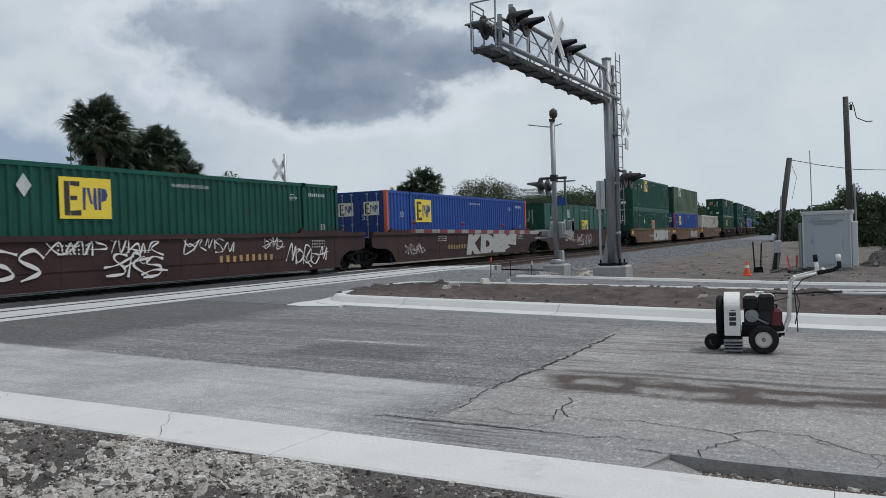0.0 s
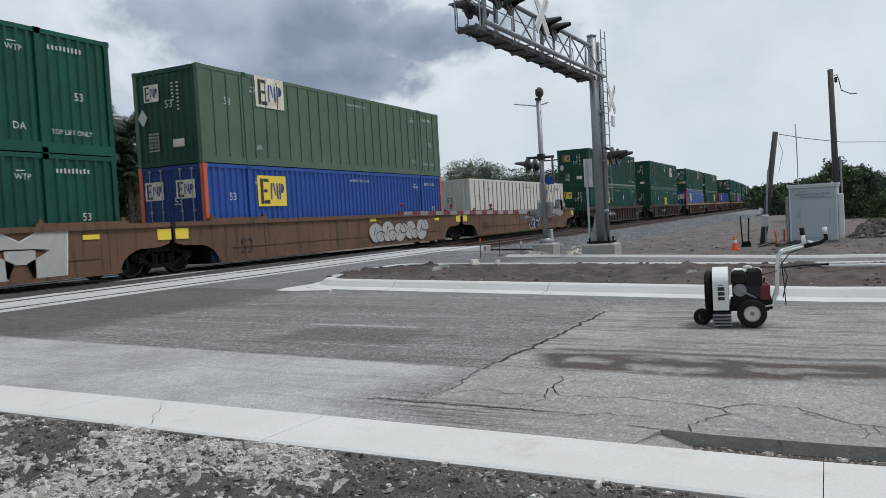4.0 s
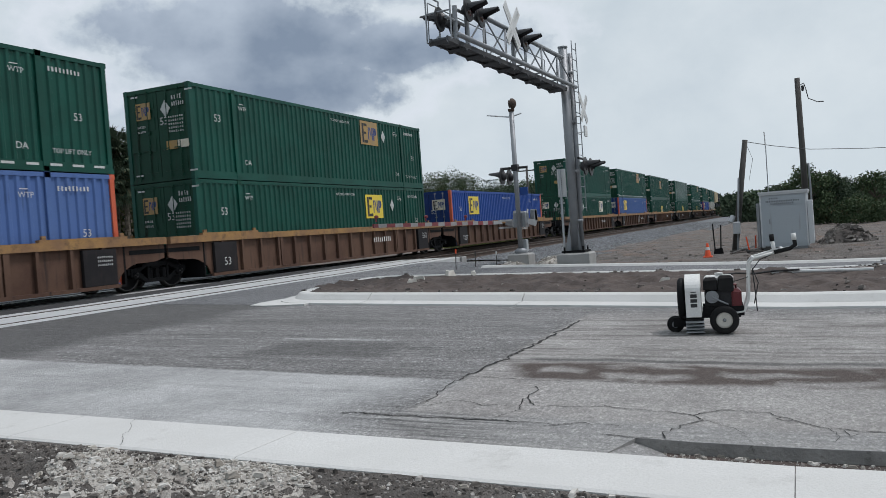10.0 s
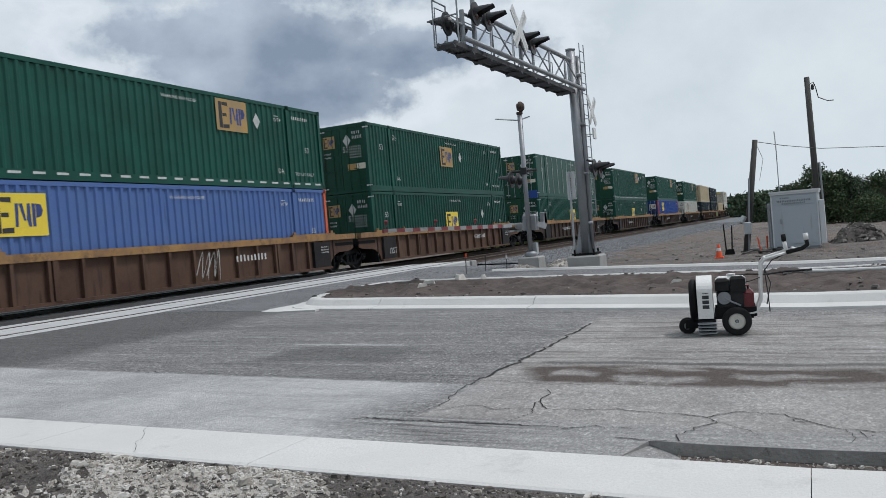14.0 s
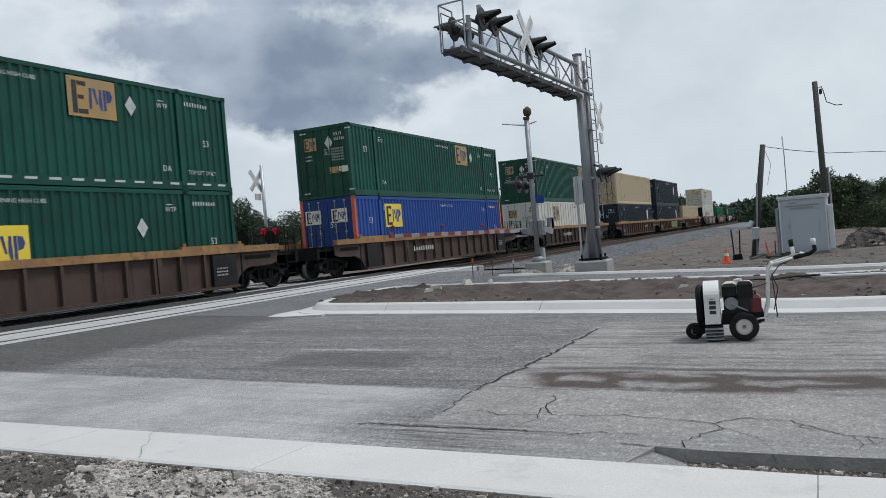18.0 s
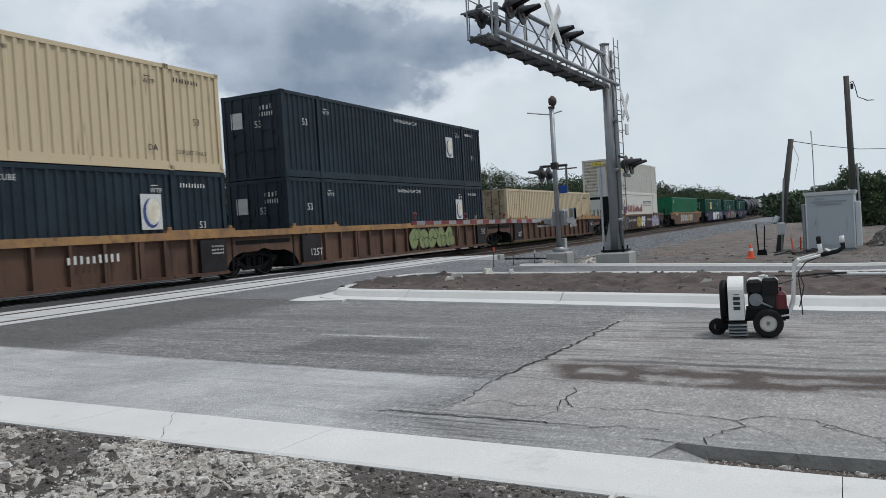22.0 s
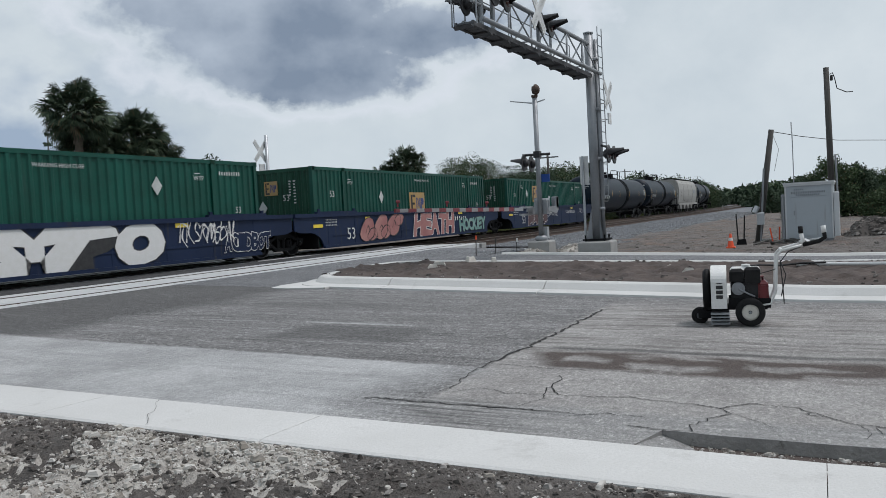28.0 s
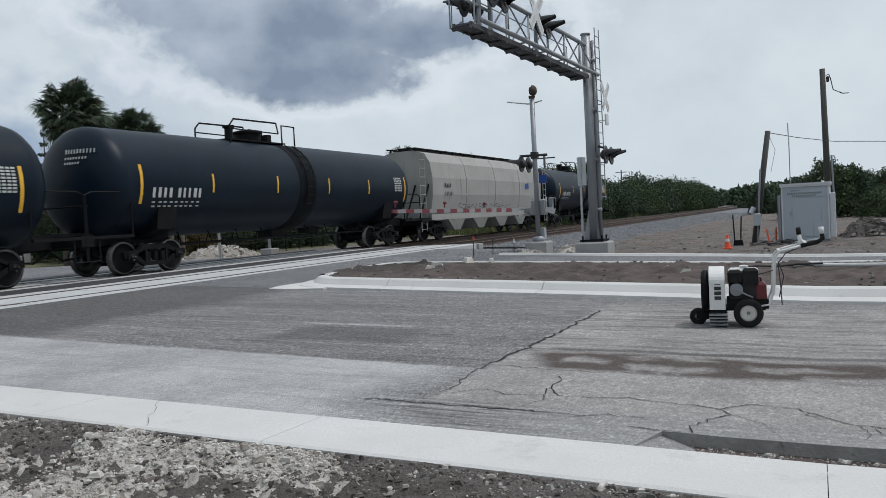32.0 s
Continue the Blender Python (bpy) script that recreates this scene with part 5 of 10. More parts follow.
    if marks.get("patch"):
        for s0 in range(int(6.0 / 0.278)):
            x = half(6.2) + s0 * 0.278
            g.face([(x - 0.05, -hy - 0.0, 0.2), (x + 0.1, -hy - 0.0, 0.2), (x + 0.1, -hy - 0.0, 1.05), (x - 0.05, -hy - 0.0, 1.05)], 8)
    if marks.get("square"):
        x = half(marks["square"])
        g.face([(x, ys - 0.004, 1.3), (x + 0.72, ys - 0.004, 1.3), (x + 0.72, ys - 0.004, 2.25), (x, ys - 0.004, 2.25)], 0)
        g.face([(x + 0.44 + 0.22 * math.cos(a), ys - 0.008, 1.80 + 0.33 * math.sin(a)) for a in np.linspace(0, 2 * math.pi, 17)[:-1]], 5)
        arc = np.linspace(1.9, 5.4, 13)
        for a, b in zip(arc, arc[1:]):
            ta, tb = 0.02 + 0.09 * math.sin((a - 1.9) / 3.5 * math.pi), 0.02 + 0.09 * math.sin((b - 1.9) / 3.5 * math.pi)
            g.face([(x + 0.40 + (0.24 + w) * math.cos(c), ys - 0.010, 1.78 + (0.36 + w) * math.sin(c)) for c, w in ((a, 0.0), (b, 0.0), (b, tb), (a, ta))], 2)
        bars(g, ex, 0.9, 1.75, 0.5, 0.55, 1, 6, (0, -1, 0), gap=0.0)
        bars(g, ex, -0.35, 2.3, 0.6, 0.16, 4, 0, (0, -1, 0), seed=5)
        bars(g, ex, -0.35, 2.08, 0.6, 0.14, 6, 0, (0, -1, 0), seed=6)
    if marks.get("board"):
        x = half(2.8)
        g.face([(x, ys - 0.004, 2.08), (x + 3.65, ys - 0.004, 2.08), (x + 3.65, ys - 0.004, 2.62), (x, ys - 0.004, 2.62)], 3)
        bars(g, x + 0.85, ys - 0.01, 2.18, 2.0, 0.34, 8, 1, gap=0.22, seed=3)
        bars(g, x + 0.08, ys - 0.01, 2.2, 0.6, 0.3, 2, 4, gap=0.3, seed=4)
        bars(g, x + 3.0, ys - 0.01, 2.2, 0.55, 0.3, 2, 4, gap=0.3, seed=4)
        for j, o in enumerate((-0.02, 0.0, 0.02)):
            g.text("Intermodal", 0.42, (x + 0.32 + o, ys - 0.004 - 0.0008 * j, 1.52), m=10)
        bars(g, ex, 0.5, 2.4, 0.95, 0.26, 1, 3, (0, -1, 0), gap=0.0)
        bars(g, ex - 0.006, 0.4, 2.46, 0.75, 0.15, 7, 1, (0, -1, 0), seed=2)
        g.text("Intermodal", 0.13, (ex, 0.4, 2.2), (0, -1, 0), m=1)
        bars(g, half(0.3), ys, 0.35, 1.0, 0.09, 9, 1, seed=9)
        bars(g, half(3.2), ys, 0.42, 0.9, 0.13, 9, 1, seed=8)
    if marks.get("crest"):
        x = half(2.65)
        g.face([(x + 0.05, ys, 1.35), (x + 0.95, ys, 1.35), (x + 0.85, ys, 1.85), (x + 0.5, ys, 2.05), (x + 0.15, ys, 1.85)], 7)
        g.face([(x + 0.32, ys - 0.004, 1.75), (x + 0.68, ys - 0.004, 1.75), (x + 0.6, ys - 0.004, 2.5), (x + 0.4, ys - 0.004, 2.5)], 7)
        bars(g, x - 0.1, ys, 1.3, 1.2, 0.4, 5, 7, gap=0.4, seed=11)
        # name in heavy broken strokes, kept as plain shapes
        for k, (xx, w, h) in enumerate(((4.15, 0.6, 0.68), (5.05, 0.62, 0.66), (5.95, 0.66, 0.72), (6.75, 0.42, 0.44), (7.25, 0.42, 0.52), (7.75, 0.2, 0.78), (8.02, 0.42, 0.44), (8.55, 0.42, 0.44), (9.1, 0.4, 0.82))):
            x0, lift = half(xx), ys - 0.004
            stems = 1 if w < 0.3 else 2
            for c in range(stems):
                a, b = x0 + c * w * 0.55, x0 + c * w * 0.55 + w * (0.3 if stems > 1 else 0.7)
                m_, hh = (a + b) / 2, h * (1.0 if (c + k) % 2 == 0 else 0.86)
                g.face([(m_, lift, 1.40), (b + 0.02, lift, 1.50), (b, lift, 1.56), (b, lift, 1.40 + hh * 0.86), (m_ + 0.03, lift, 1.42 + hh), (a - 0.02, lift, 1.40 + hh * 0.88), (a, lift, 1.40 + hh * 0.8), (a, lift, 1.52), (a - 0.03, lift, 1.47)], 7)
            if stems > 1:
                za, zb = ((1.44 + h * 0.86, 1.40 + h * 0.72), (1.46, 1.58), (1.40 + h * 0.5, 1.40 + h * 0.62))[k % 3]
                g.face([(x0 + w * 0.28, lift - 0.001, za), (x0 + w * 0.28, lift - 0.001, za - 0.05), (x0 + w * 0.58, lift - 0.001, zb - 0.05), (x0 + w * 0.58, lift - 0.001, zb)], 7)
            if k < 3:
                g.face([(x0 - 0.12, lift - 0.001, 1.40 + h * 0.2), (x0 - 0.06, lift - 0.001, 1.40 + h * 0.2), (x0 - 0.04, lift - 0.001, 1.40 + h * 0.8), (x0 - 0.12, lift - 0.001, 1.40 + h * 0.7)], 7)
        # helm and supporters of the crest
        for px, pz, rx, rz, m_ in ((0.5, 2.34, 0.12, 0.16, 4), (0.5, 2.02, 0.2, 0.15, 6), (0.5, 1.58, 0.22, 0.2, 8), (0.13, 1.75, 0.1, 0.25, 1), (0.87, 1.75, 0.1, 0.25, 1), (0.12, 2.05, 0.07, 0.1, 7), (0.88, 2.05, 0.07, 0.1, 7)):
            g.face([(x + px + rx * math.cos(a), ys - 0.009, pz + rz * math.sin(a)) for a in np.linspace(0, 2 * math.pi, 13)[:-1]], m_)
        for k in range(9):
            x0 = half(10.1) + k * 0.375
            c = 2 if k < 4 else 1
            g.face([(x0, ys, 2.12), (x0 + 0.08, ys, 2.12), (x0 + 0.08, ys, 2.38), (x0, ys, 2.38)], c)
            g.face([(x0 + 0.08, ys, 2.3), (x0 + 0.3, ys, 2.3), (x0 + 0.3, ys, 2.38), (x0 + 0.08, ys, 2.38)], c)
        bars(g, half(10.1), ys, 1.95, 3.3, 0.08, 22, 1, seed=3)
        g.text("WTP", 0.16, (half(1.6), ys, 2.4), m=1)
        g.text("TARE WEIGHT", 0.10, (half(0.9), ys, 1.75), m=1)
        bars(g, half(0.9), ys, 1.6, 0.9, 0.09, 7, 1, seed=13)
    if marks.get("reflect"):
        bars(g, half(4.7), ys, 2.0, 0.45, 0.55, 1, 0, gap=0.0)
    if g.v:
        out.append(("markings", g, mats, "painted markings and placards"))
    return [(n, m.data(n, mt), lb) for n, m, mt, lb in out]


DECO = {
    "sing0": {"logo": [(4.45, 1.6, "y")], "diamond": [(3.55, 2.35)], "end": "logo"},
    "blue1": {"logo": [(2.42, 1.6, "y")], "end": "logo2"},
    "bluep": {"logo": [(2.42, 1.6, "y")], "end": "logo2", "patch": True},
    "lo_front": {"logo": [(4.2, 1.5, "y")], "diamond": [(10.8, 2.0)], "endlogo": "y"}, "lo_front2": {"logo": [(7.35, 1.0, "o")], "diamond": [(4.3, 1.85)], "endlogo": "y"},
    "up_front": {"logo": [(4.45, 1.8, "o")], "diamond": [(3.4, 2.2)], "endlogo": "o", "dashes": True}, "up_front2": {"logo": [(4.45, 1.8, "y")], "diamond": [(3.4, 2.2)], "endlogo": "o"},
    "up_back": {"logo": [(10.3, 1.75, "o")], "diamond": [(12.3, 2.2)], "endlogo": "o", "dashes": True}, "up_back2": {"logo": [(10.3, 1.75, "o")], "diamond": [(12.3, 2.2)], "endlogo": "o"},
    "lo_back": {"logo": [(10.3, 1.55, "y")], "diamond": [(12.7, 2.1)], "endlogo": "o"}, "lo_back_w": {"logo": [(10.7, 1.5, "w")], "diamond": [(4.9, 2.0)], "endlogo": "w"},
    "up_none": {"endlogo": "o"}, "panel": {"logo": [(7.95, 0.85, "y")], "diamond": [(5.97, 1.78)], "reflect": True},
    "c7lo": {"logo": [(7.4, 0.98, "y")], "diamond": [(3.95, 1.85)], "endlogo": "y"}, "c7up": {"logo": [(11.1, 1.5, "w")], "diamond": [(8.2, 2.1)], "endlogo": "o"},
    "mid": {"logo": [(7.3, 1.35, "o")], "diamond": [(9.8, 1.9)], "endlogo": "o"}, "midlo": {"logo": [(7.4, 0.98, "y")], "diamond": [(12.35, 1.85)], "endlogo": "o"},
    "singlew": {"logo": [(11.3, 1.7, "o")], "end": "none"}, "whitelo": {"logo": [(3.05, 1.6, "o")], "endlogo": "o"},
    "cream": {"end": "none"}, "navy": {"square": 12.2, "end": "none"}, "navylo": {"square": 12.9, "end": "none"}, "jb": {"board": True, "std": False, "end": "none"},
    "cr": {"crest": True, "std": False, "end": "none"}, "teal": {"std": False, "end": "none", "diamond": [(1.0, 2.4)]}, "s23": {"logo": [(4.1, 1.5, "y")], "diamond": [(11.8, 2.1)], "endlogo": "y"},
    "s24": {"logo": [(7.4, 1.0, "o")], "diamond": [(4.9, 1.8)], "endlogo": "o"}, "s25": {"logo": [(4.45, 1.5, "o")], "diamond": [(3.4, 2.0)], "endlogo": "o"}, "olive": {"logo": [(2.6, 1.9, "w")], "endlogo": "w"},
}


def container(kind, end, deco, s, z):
    """A 53-foot container whose leading end is s metres along the train, its floor z above the rail."""
    ob = thing("shipping_container", NAMES[kind] + (", stacked on another" if z > 2 else ", sunk in a well car"), "container", "containers on the train")
    for name, me, lb in cached((kind, end, deco), lambda: container_parts(kind, end, deco)):
        p = part(name, me, None, ob, lb)
        if name == "markings":
            tagged(p, lb, kind="stuff")
    MOVERS.append((ob, s + LEN / 2, z))
    return ob


# ---- running gear ----


def build_truck_meshes():
    d = {}
    g = Mesh()
    for s in (-1, 1):
        y = 0.7175 * s
        g.lathe([(0.0, y + 0.03 * s), (0.14, y + 0.05 * s), (0.17, y + 0.03 * s), (0.36, y + 0.005 * s), (0.40, y + 0.045 * s)], "y", n=24, m=0)
        g.lathe([(0.40, y + 0.045 * s), (0.455, y + 0.05 * s), (0.46, y - 0.05 * s), (0.485, y - 0.065 * s), (0.485, y - 0.085 * s), (0.40, y - 0.085 * s), (0.36, y - 0.03 * s), (0.15, y - 0.03 * s), (0.13, y - 0.1 * s)], "y", n=24, m=1)
    g.tube([(0, -1.08, 0), (0, 1.08, 0)], 0.085, 12, 0)
    for s in (-1, 1):
        g.lathe([(0.0, 1.13 * s), (0.10, 1.12 * s), (0.115, 1.08 * s), (0.115, 0.95 * s)], "y", n=14, m=0)
        for a in range(3):
            an = a * 2.094
            g.box(0.055 * math.cos(an) - 0.018, 0.055 * math.cos(an) + 0.018, min(1.12 * s, 1.15 * s), max(1.12 * s, 1.15 * s), 0.055 * math.sin(an) - 0.018, 0.055 * math.sin(an) + 0.018, 1)
    d["wheelset"] = g.data("wheelset", [BLACK, STEEL], True)
    g = Mesh()
    top = [(-1.12, 0.46), (-1.12, 0.62), (-0.62, 0.66), (-0.45, 0.80), (0.45, 0.80), (0.62, 0.66), (1.12, 0.62), (1.12, 0.46), (0.7, 0.54), (0.42, 0.66), (-0.42, 0.66), (-0.7, 0.54)]
    bot = [(-1.02, 0.50), (-0.66, 0.50), (-0.40, 0.33), (0.40, 0.33), (0.66, 0.50), (1.02, 0.50), (0.98, 0.40), (0.72, 0.40), (0.42, 0.22), (-0.42, 0.22), (-0.72, 0.40), (-0.98, 0.40)]
    g.prism(top, "y", -0.07, 0.07)
    g.prism(bot, "y", -0.07, 0.07)
    for x in (-0.40, 0.34):
        g.box(x, x + 0.07, -0.08, 0.08, 0.28, 0.72)
    for x in (-0.26, 0.0, 0.26):
        g.tube([(x, -0.0, 0.34), (x, 0.0, 0.60)], 0.085, 8)
    for x in (-0.865, 0.865):
        g.box(x - 0.16, x + 0.16, -0.1, 0.1, 0.42, 0.6)
    d["side_frame"] = g.data("side_frame", [BLACK])
    g = Mesh()
    g.prism([(-0.98, 0.5), (-0.98, 0.74), (-0.3, 0.80), (0.3, 0.80), (0.98, 0.74), (0.98, 0.5), (0.3, 0.42), (-0.3, 0.42)], "x", -0.17, 0.17)
    for s in (-1, 1):
        g.tube([(s * 0.42, -0.9, 0.42), (s * 0.42, 0.9, 0.42)], 0.05, 6)
        g.box(s * 0.44 - 0.05, s * 0.44 + 0.05, -0.85, -0.62, 0.32, 0.55)
        g.box(s * 0.44 - 0.05, s * 0.44 + 0.05, 0.62, 0.85, 0.32, 0.55)
    d["truck"] = g.data("truck", [BLACK])
    return d


TRUCK = build_truck_meshes()
WHEELSETS = []


def add_truck(car, x):
    t = part("truck", TRUCK["truck"], None, car, at=pose(x, 0, 0))
    for s in (-1, 1):
        part("side_frame", TRUCK["side_frame"], None, t, at=pose(0, s * 1.0, 0))
    for dx in (-0.865, 0.865):
        w = part("wheelset", TRUCK["wheelset"], None, t, "wheels with bright worn treads", at=pose(dx, 0, 0.46))
        WHEELSETS.append((w, dx))


def coupler(car, x, s):
    g = Mesh()
    g.box(min(x, x + s * 0.75), max(x, x + s * 0.75), -0.1, 0.1, 0.76, 0.98)
    g.prism([(x + s * 0.7, -0.17), (x + s * 1.02, -0.17), (x + s * 1.02, -0.05), (x + s * 0.9, 0.0), (x + s * 0.98, 0.16), (x + s * 0.7, 0.17)][:: 1 if s > 0 else -1], "z", 0.72, 1.02)
    g.tube([(x, 0.2 * s, 0.8), (x + s * 0.5, 0.22 * s, 0.5), (x + s * 1.0, 0.15 * s, 0.55)], 0.03, 6)
    part("coupler", g, BLACK, car)


CAR_STYLES = {
    "bnsf": (BROWN_BN, BROWN_BN, False, "brown-red well car with smooth sides, sprayed over"), "tan": (TAN, TAN, False, "tan articulated well car with smooth dented sides"),
    "rib": (BROWN, YELLOW_CH, True, "weathered brown well car with ribbed sides"), "dkrib": (DKBROWN, DKBROWN, True, "dark brown well car with ribbed sides"),
    "yrib": (DKBROWN, YELLOW_CH, True, "dark brown well car with a yellow-brown top chord"), "navy": (NAVY_CAR, NAVY_CAR, False, "dark blue well car with smooth sides, sprayed over"),
    "brown": (BROWN_BN, TAN, False, "rust-brown well car with smooth sides, sprayed over"), "tanl": (TAN, YELLOW_CH, False, "tan well car with smooth sides and worn lettering")}


def well_meshes(style, lead, trail):
    """lead, trail: 'c' for a coupled end with a platform, 'a' for an end resting on a shared truck."""
    body, chord, ribbed, _ = CAR_STYLES[style]
    out = []
    zt, zb, zm, hw = 1.46, 0.2, 0.80, 1.47
    hx = LEN / 2
    reach = {"c": 1.85, "a": 1.5}
    top0, top1 = -hx - reach[lead], hx + reach[trail]
    a0, a1 = -hx + 0.25, hx - 0.25
    for s in (-1, 1):
        g = Mesh()
        def skirt(x, low):
            """Edge of the sheet from its outer end, over the truck and down to the sill."""
            edge = [(x, zt - 0.1), (x, low), (x + 0.35, zm), (a0 - 0.95, zm - 0.02)]
            return edge + [(a0 - 0.95 + 0.95 * math.sin(t), zb + (zm - zb) * math.cos(t)) for t in np.linspace(0.25, 1.57, 6)]

        poly = skirt(top0, 0.88) + [(-x, z) for x, z in skirt(-top1, 0.88)[::-1]]
        inset = 0.06 if ribbed else 0.0
        y0, y1 = sorted((s * (hw - 0.05 - inset), s * (hw - inset)))
        g.prism(poly, "y", y0, y1, 0)
        ya, yb = sorted((s * (hw - 0.02 - inset), s * (hw + 0.05)))
        g.box(a0, a1, ya, yb, zb, zb + 0.09, 0)
        if ribbed:
            n = 15
            for k in range(n + 1):
                x = a0 + 0.5 + (a1 - a0 - 1.0) * k / n
                g.box(x - 0.045, x + 0.045, ya, yb, zb + 0.09, zt - 0.13, 0)
            for k in (3, 12):
                x = a0 + 0.5 + (a1 - a0 - 1.0) * k / n + 0.1
                g.box(x, x + 0.16, ya, yb + 0.01 * (s > 0), zb + 0.05, zt - 0.1, 0)
        else:
            for k in range(9):
                x = a0 + 0.3 + (a1 - a0 - 0.6) * k / 8
                g.box(x - 0.012, x + 0.012, min(s * hw, s * (hw + 0.008)), max(s * hw, s * (hw + 0.008)), zb + 0.09, zt - 0.13, 0)
            g.box(a0 + 0.6, a1 - 0.6, min(s * hw, s * (hw + 0.02)), max(s * hw, s * (hw + 0.02)), zb + 0.42, zb + 0.47, 0)
        out.append(("side_sill", g, [body], ""))
        if ribbed:
            for x in (a0 + 0.1, a1 - 1.15):
                out.append(("end_panel", Mesh().box(x, x + 1.05, ya + (0.03 if s > 0 else -0.004), yb + (0.004 if s > 0 else -0.03), zb + 0.1, zt - 0.24), [PANEL_DK], "dark painted data panel"))
        g = Mesh()
        g.box(top0, top1, min(s * (hw - 0.12), s * (hw + 0.06)), max(s * (hw - 0.12), s * (hw + 0.06)), zt - (0.2 if ribbed else 0.13), zt)
        for x in (-hx - 0.1, hx - 2.6):
            g.box(x, x + 2.7, min(s * (hw - 0.1), s * (hw + 0.03)), max(s * (hw - 0.1), s * (hw + 0.03)), zt, zt + 0.07)
            for xx in (x + 0.1, x + 2.5):
                g.box(xx, xx + 0.12, min(s * (hw - 0.06), s * hw), max(s * (hw - 0.06), s * hw), zt + 0.07, zt + 0.16)
        out.append(("top_chord", g, [chord], ""))
    g = Mesh()
    g.box(a0 - 0.3, a1 + 0.3, -hw + 0.05, hw - 0.05, zb, zb + 0.06)
    for x in (a0 - 0.3, a1 + 0.24):
        g.box(x, x + 0.06, -hw + 0.05, hw - 0.05, zb, 1.25)
    out.append(("well_floor", g, [BLACK], ""))
    for s, kind in ((-1, lead), (1, trail)):
        x0 = s * (hx + 0.2)
        x1 = s * (hx + (3.05 if kind == "c" else 1.65))
        g = Mesh()
        g.box(min(x0, x1), max(x0, x1), -0.42, 0.42, 0.82, 1.12)
        g.box(min(x0, s * (hx + 1.5)), max(x0, s * (hx + 1.5)), -hw + 0.05, hw - 0.05, 1.02, 1.14)
        if kind == "c":
            a, b = sorted((s * (hx + 1.5), x1 - s * 0.15))
            g.box(a, b, -1.3, 1.3, 1.06, 1.13)
            g.box(min(x1, x1 - s * 0.16), max(x1, x1 - s * 0.16), -1.42, 1.42, 0.78, 1.16)
        else:
            g.box(min(x1 - s * 0.3, x1 + s * 0.05), max(x1 - s * 0.3, x1 + s * 0.05), -0.5, 0.5, 0.8, 1.2)
            g.box(min(x0, x1), max(x0, x1), -1.1, 1.1, 1.04, 1.10)
        out.append(("end_platform", g, [BLACK], "grimy end platform over the truck"))
        if kind == "c":
            for side in (-1, 1):
                g = Mesh()
                y = side * 1.38
                for xx in (x1 - s * 0.1, x1 - s * 0.62):
                    g.tube([(xx, y, 0.42), (xx, y, 1.9)], 0.02, 6)
                for zz in (0.42, 0.8, 1.5, 1.9):
                    g.tube([(x1 - s * 0.1, y, zz), (x1 - s * 0.62, y, zz)], 0.018, 6)
                out.append(("ladder", g, [BLACK], "bent steel rung ladder"))
            g = Mesh()
            g.box(min(x1 - s * 0.45, x1 - s * 0.2), max(x1 - s * 0.45, x1 - s * 0.2), 0.6, 0.9, 1.2, 1.6)
            g.lathe([(0.0, 0), (0.26, 0.0), (0.26, 0.04), (0.0, 0.04)], "x", (x1 - s * 0.18, 0.75, 1.75), 12)
            for yy in (-1.0, -0.4, 0.35):
                g.tube([(x1 - s * 0.1, yy, 1.1), (x1 - s * 0.1, yy, 1.95), (x1 - s * 0.1, yy + 0.3, 1.95), (x1 - s * 0.1, yy + 0.3, 1.1)], 0.022, 6)
            out.append(("brake_stand", g, [BLACK], "hand brake and crossover rails"))
    return [(n, m.data(n, mt), lb) for n, m, mt, lb in out]


def car_face(car):
    """Just off the side sheet of a well car, or off its ribs."""
    return -1.530 if RIBBED.get(car.name, True) else -1.494


def glyph(ch, fat):
    """A letter's outline swollen by fat, scaled to a unit cell."""
    def make():
        cu = bpy.data.curves.new("lettering", "FONT")
        cu.body, cu.resolution_u, cu.offset = ch, 3, fat
        ob = bpy.data.objects.new("lettering", cu)
        me = bpy.data.meshes.new_from_object(ob)
        vs, fs = [tuple(v.co) for v in me.vertices], [tuple(p.vertices) for p in me.polygons]
        bpy.data.objects.remove(ob)
        bpy.data.curves.remove(cu)
        bpy.data.meshes.remove(me)
        return vs, fs
    return cached(("glyph", ch, fat), make)


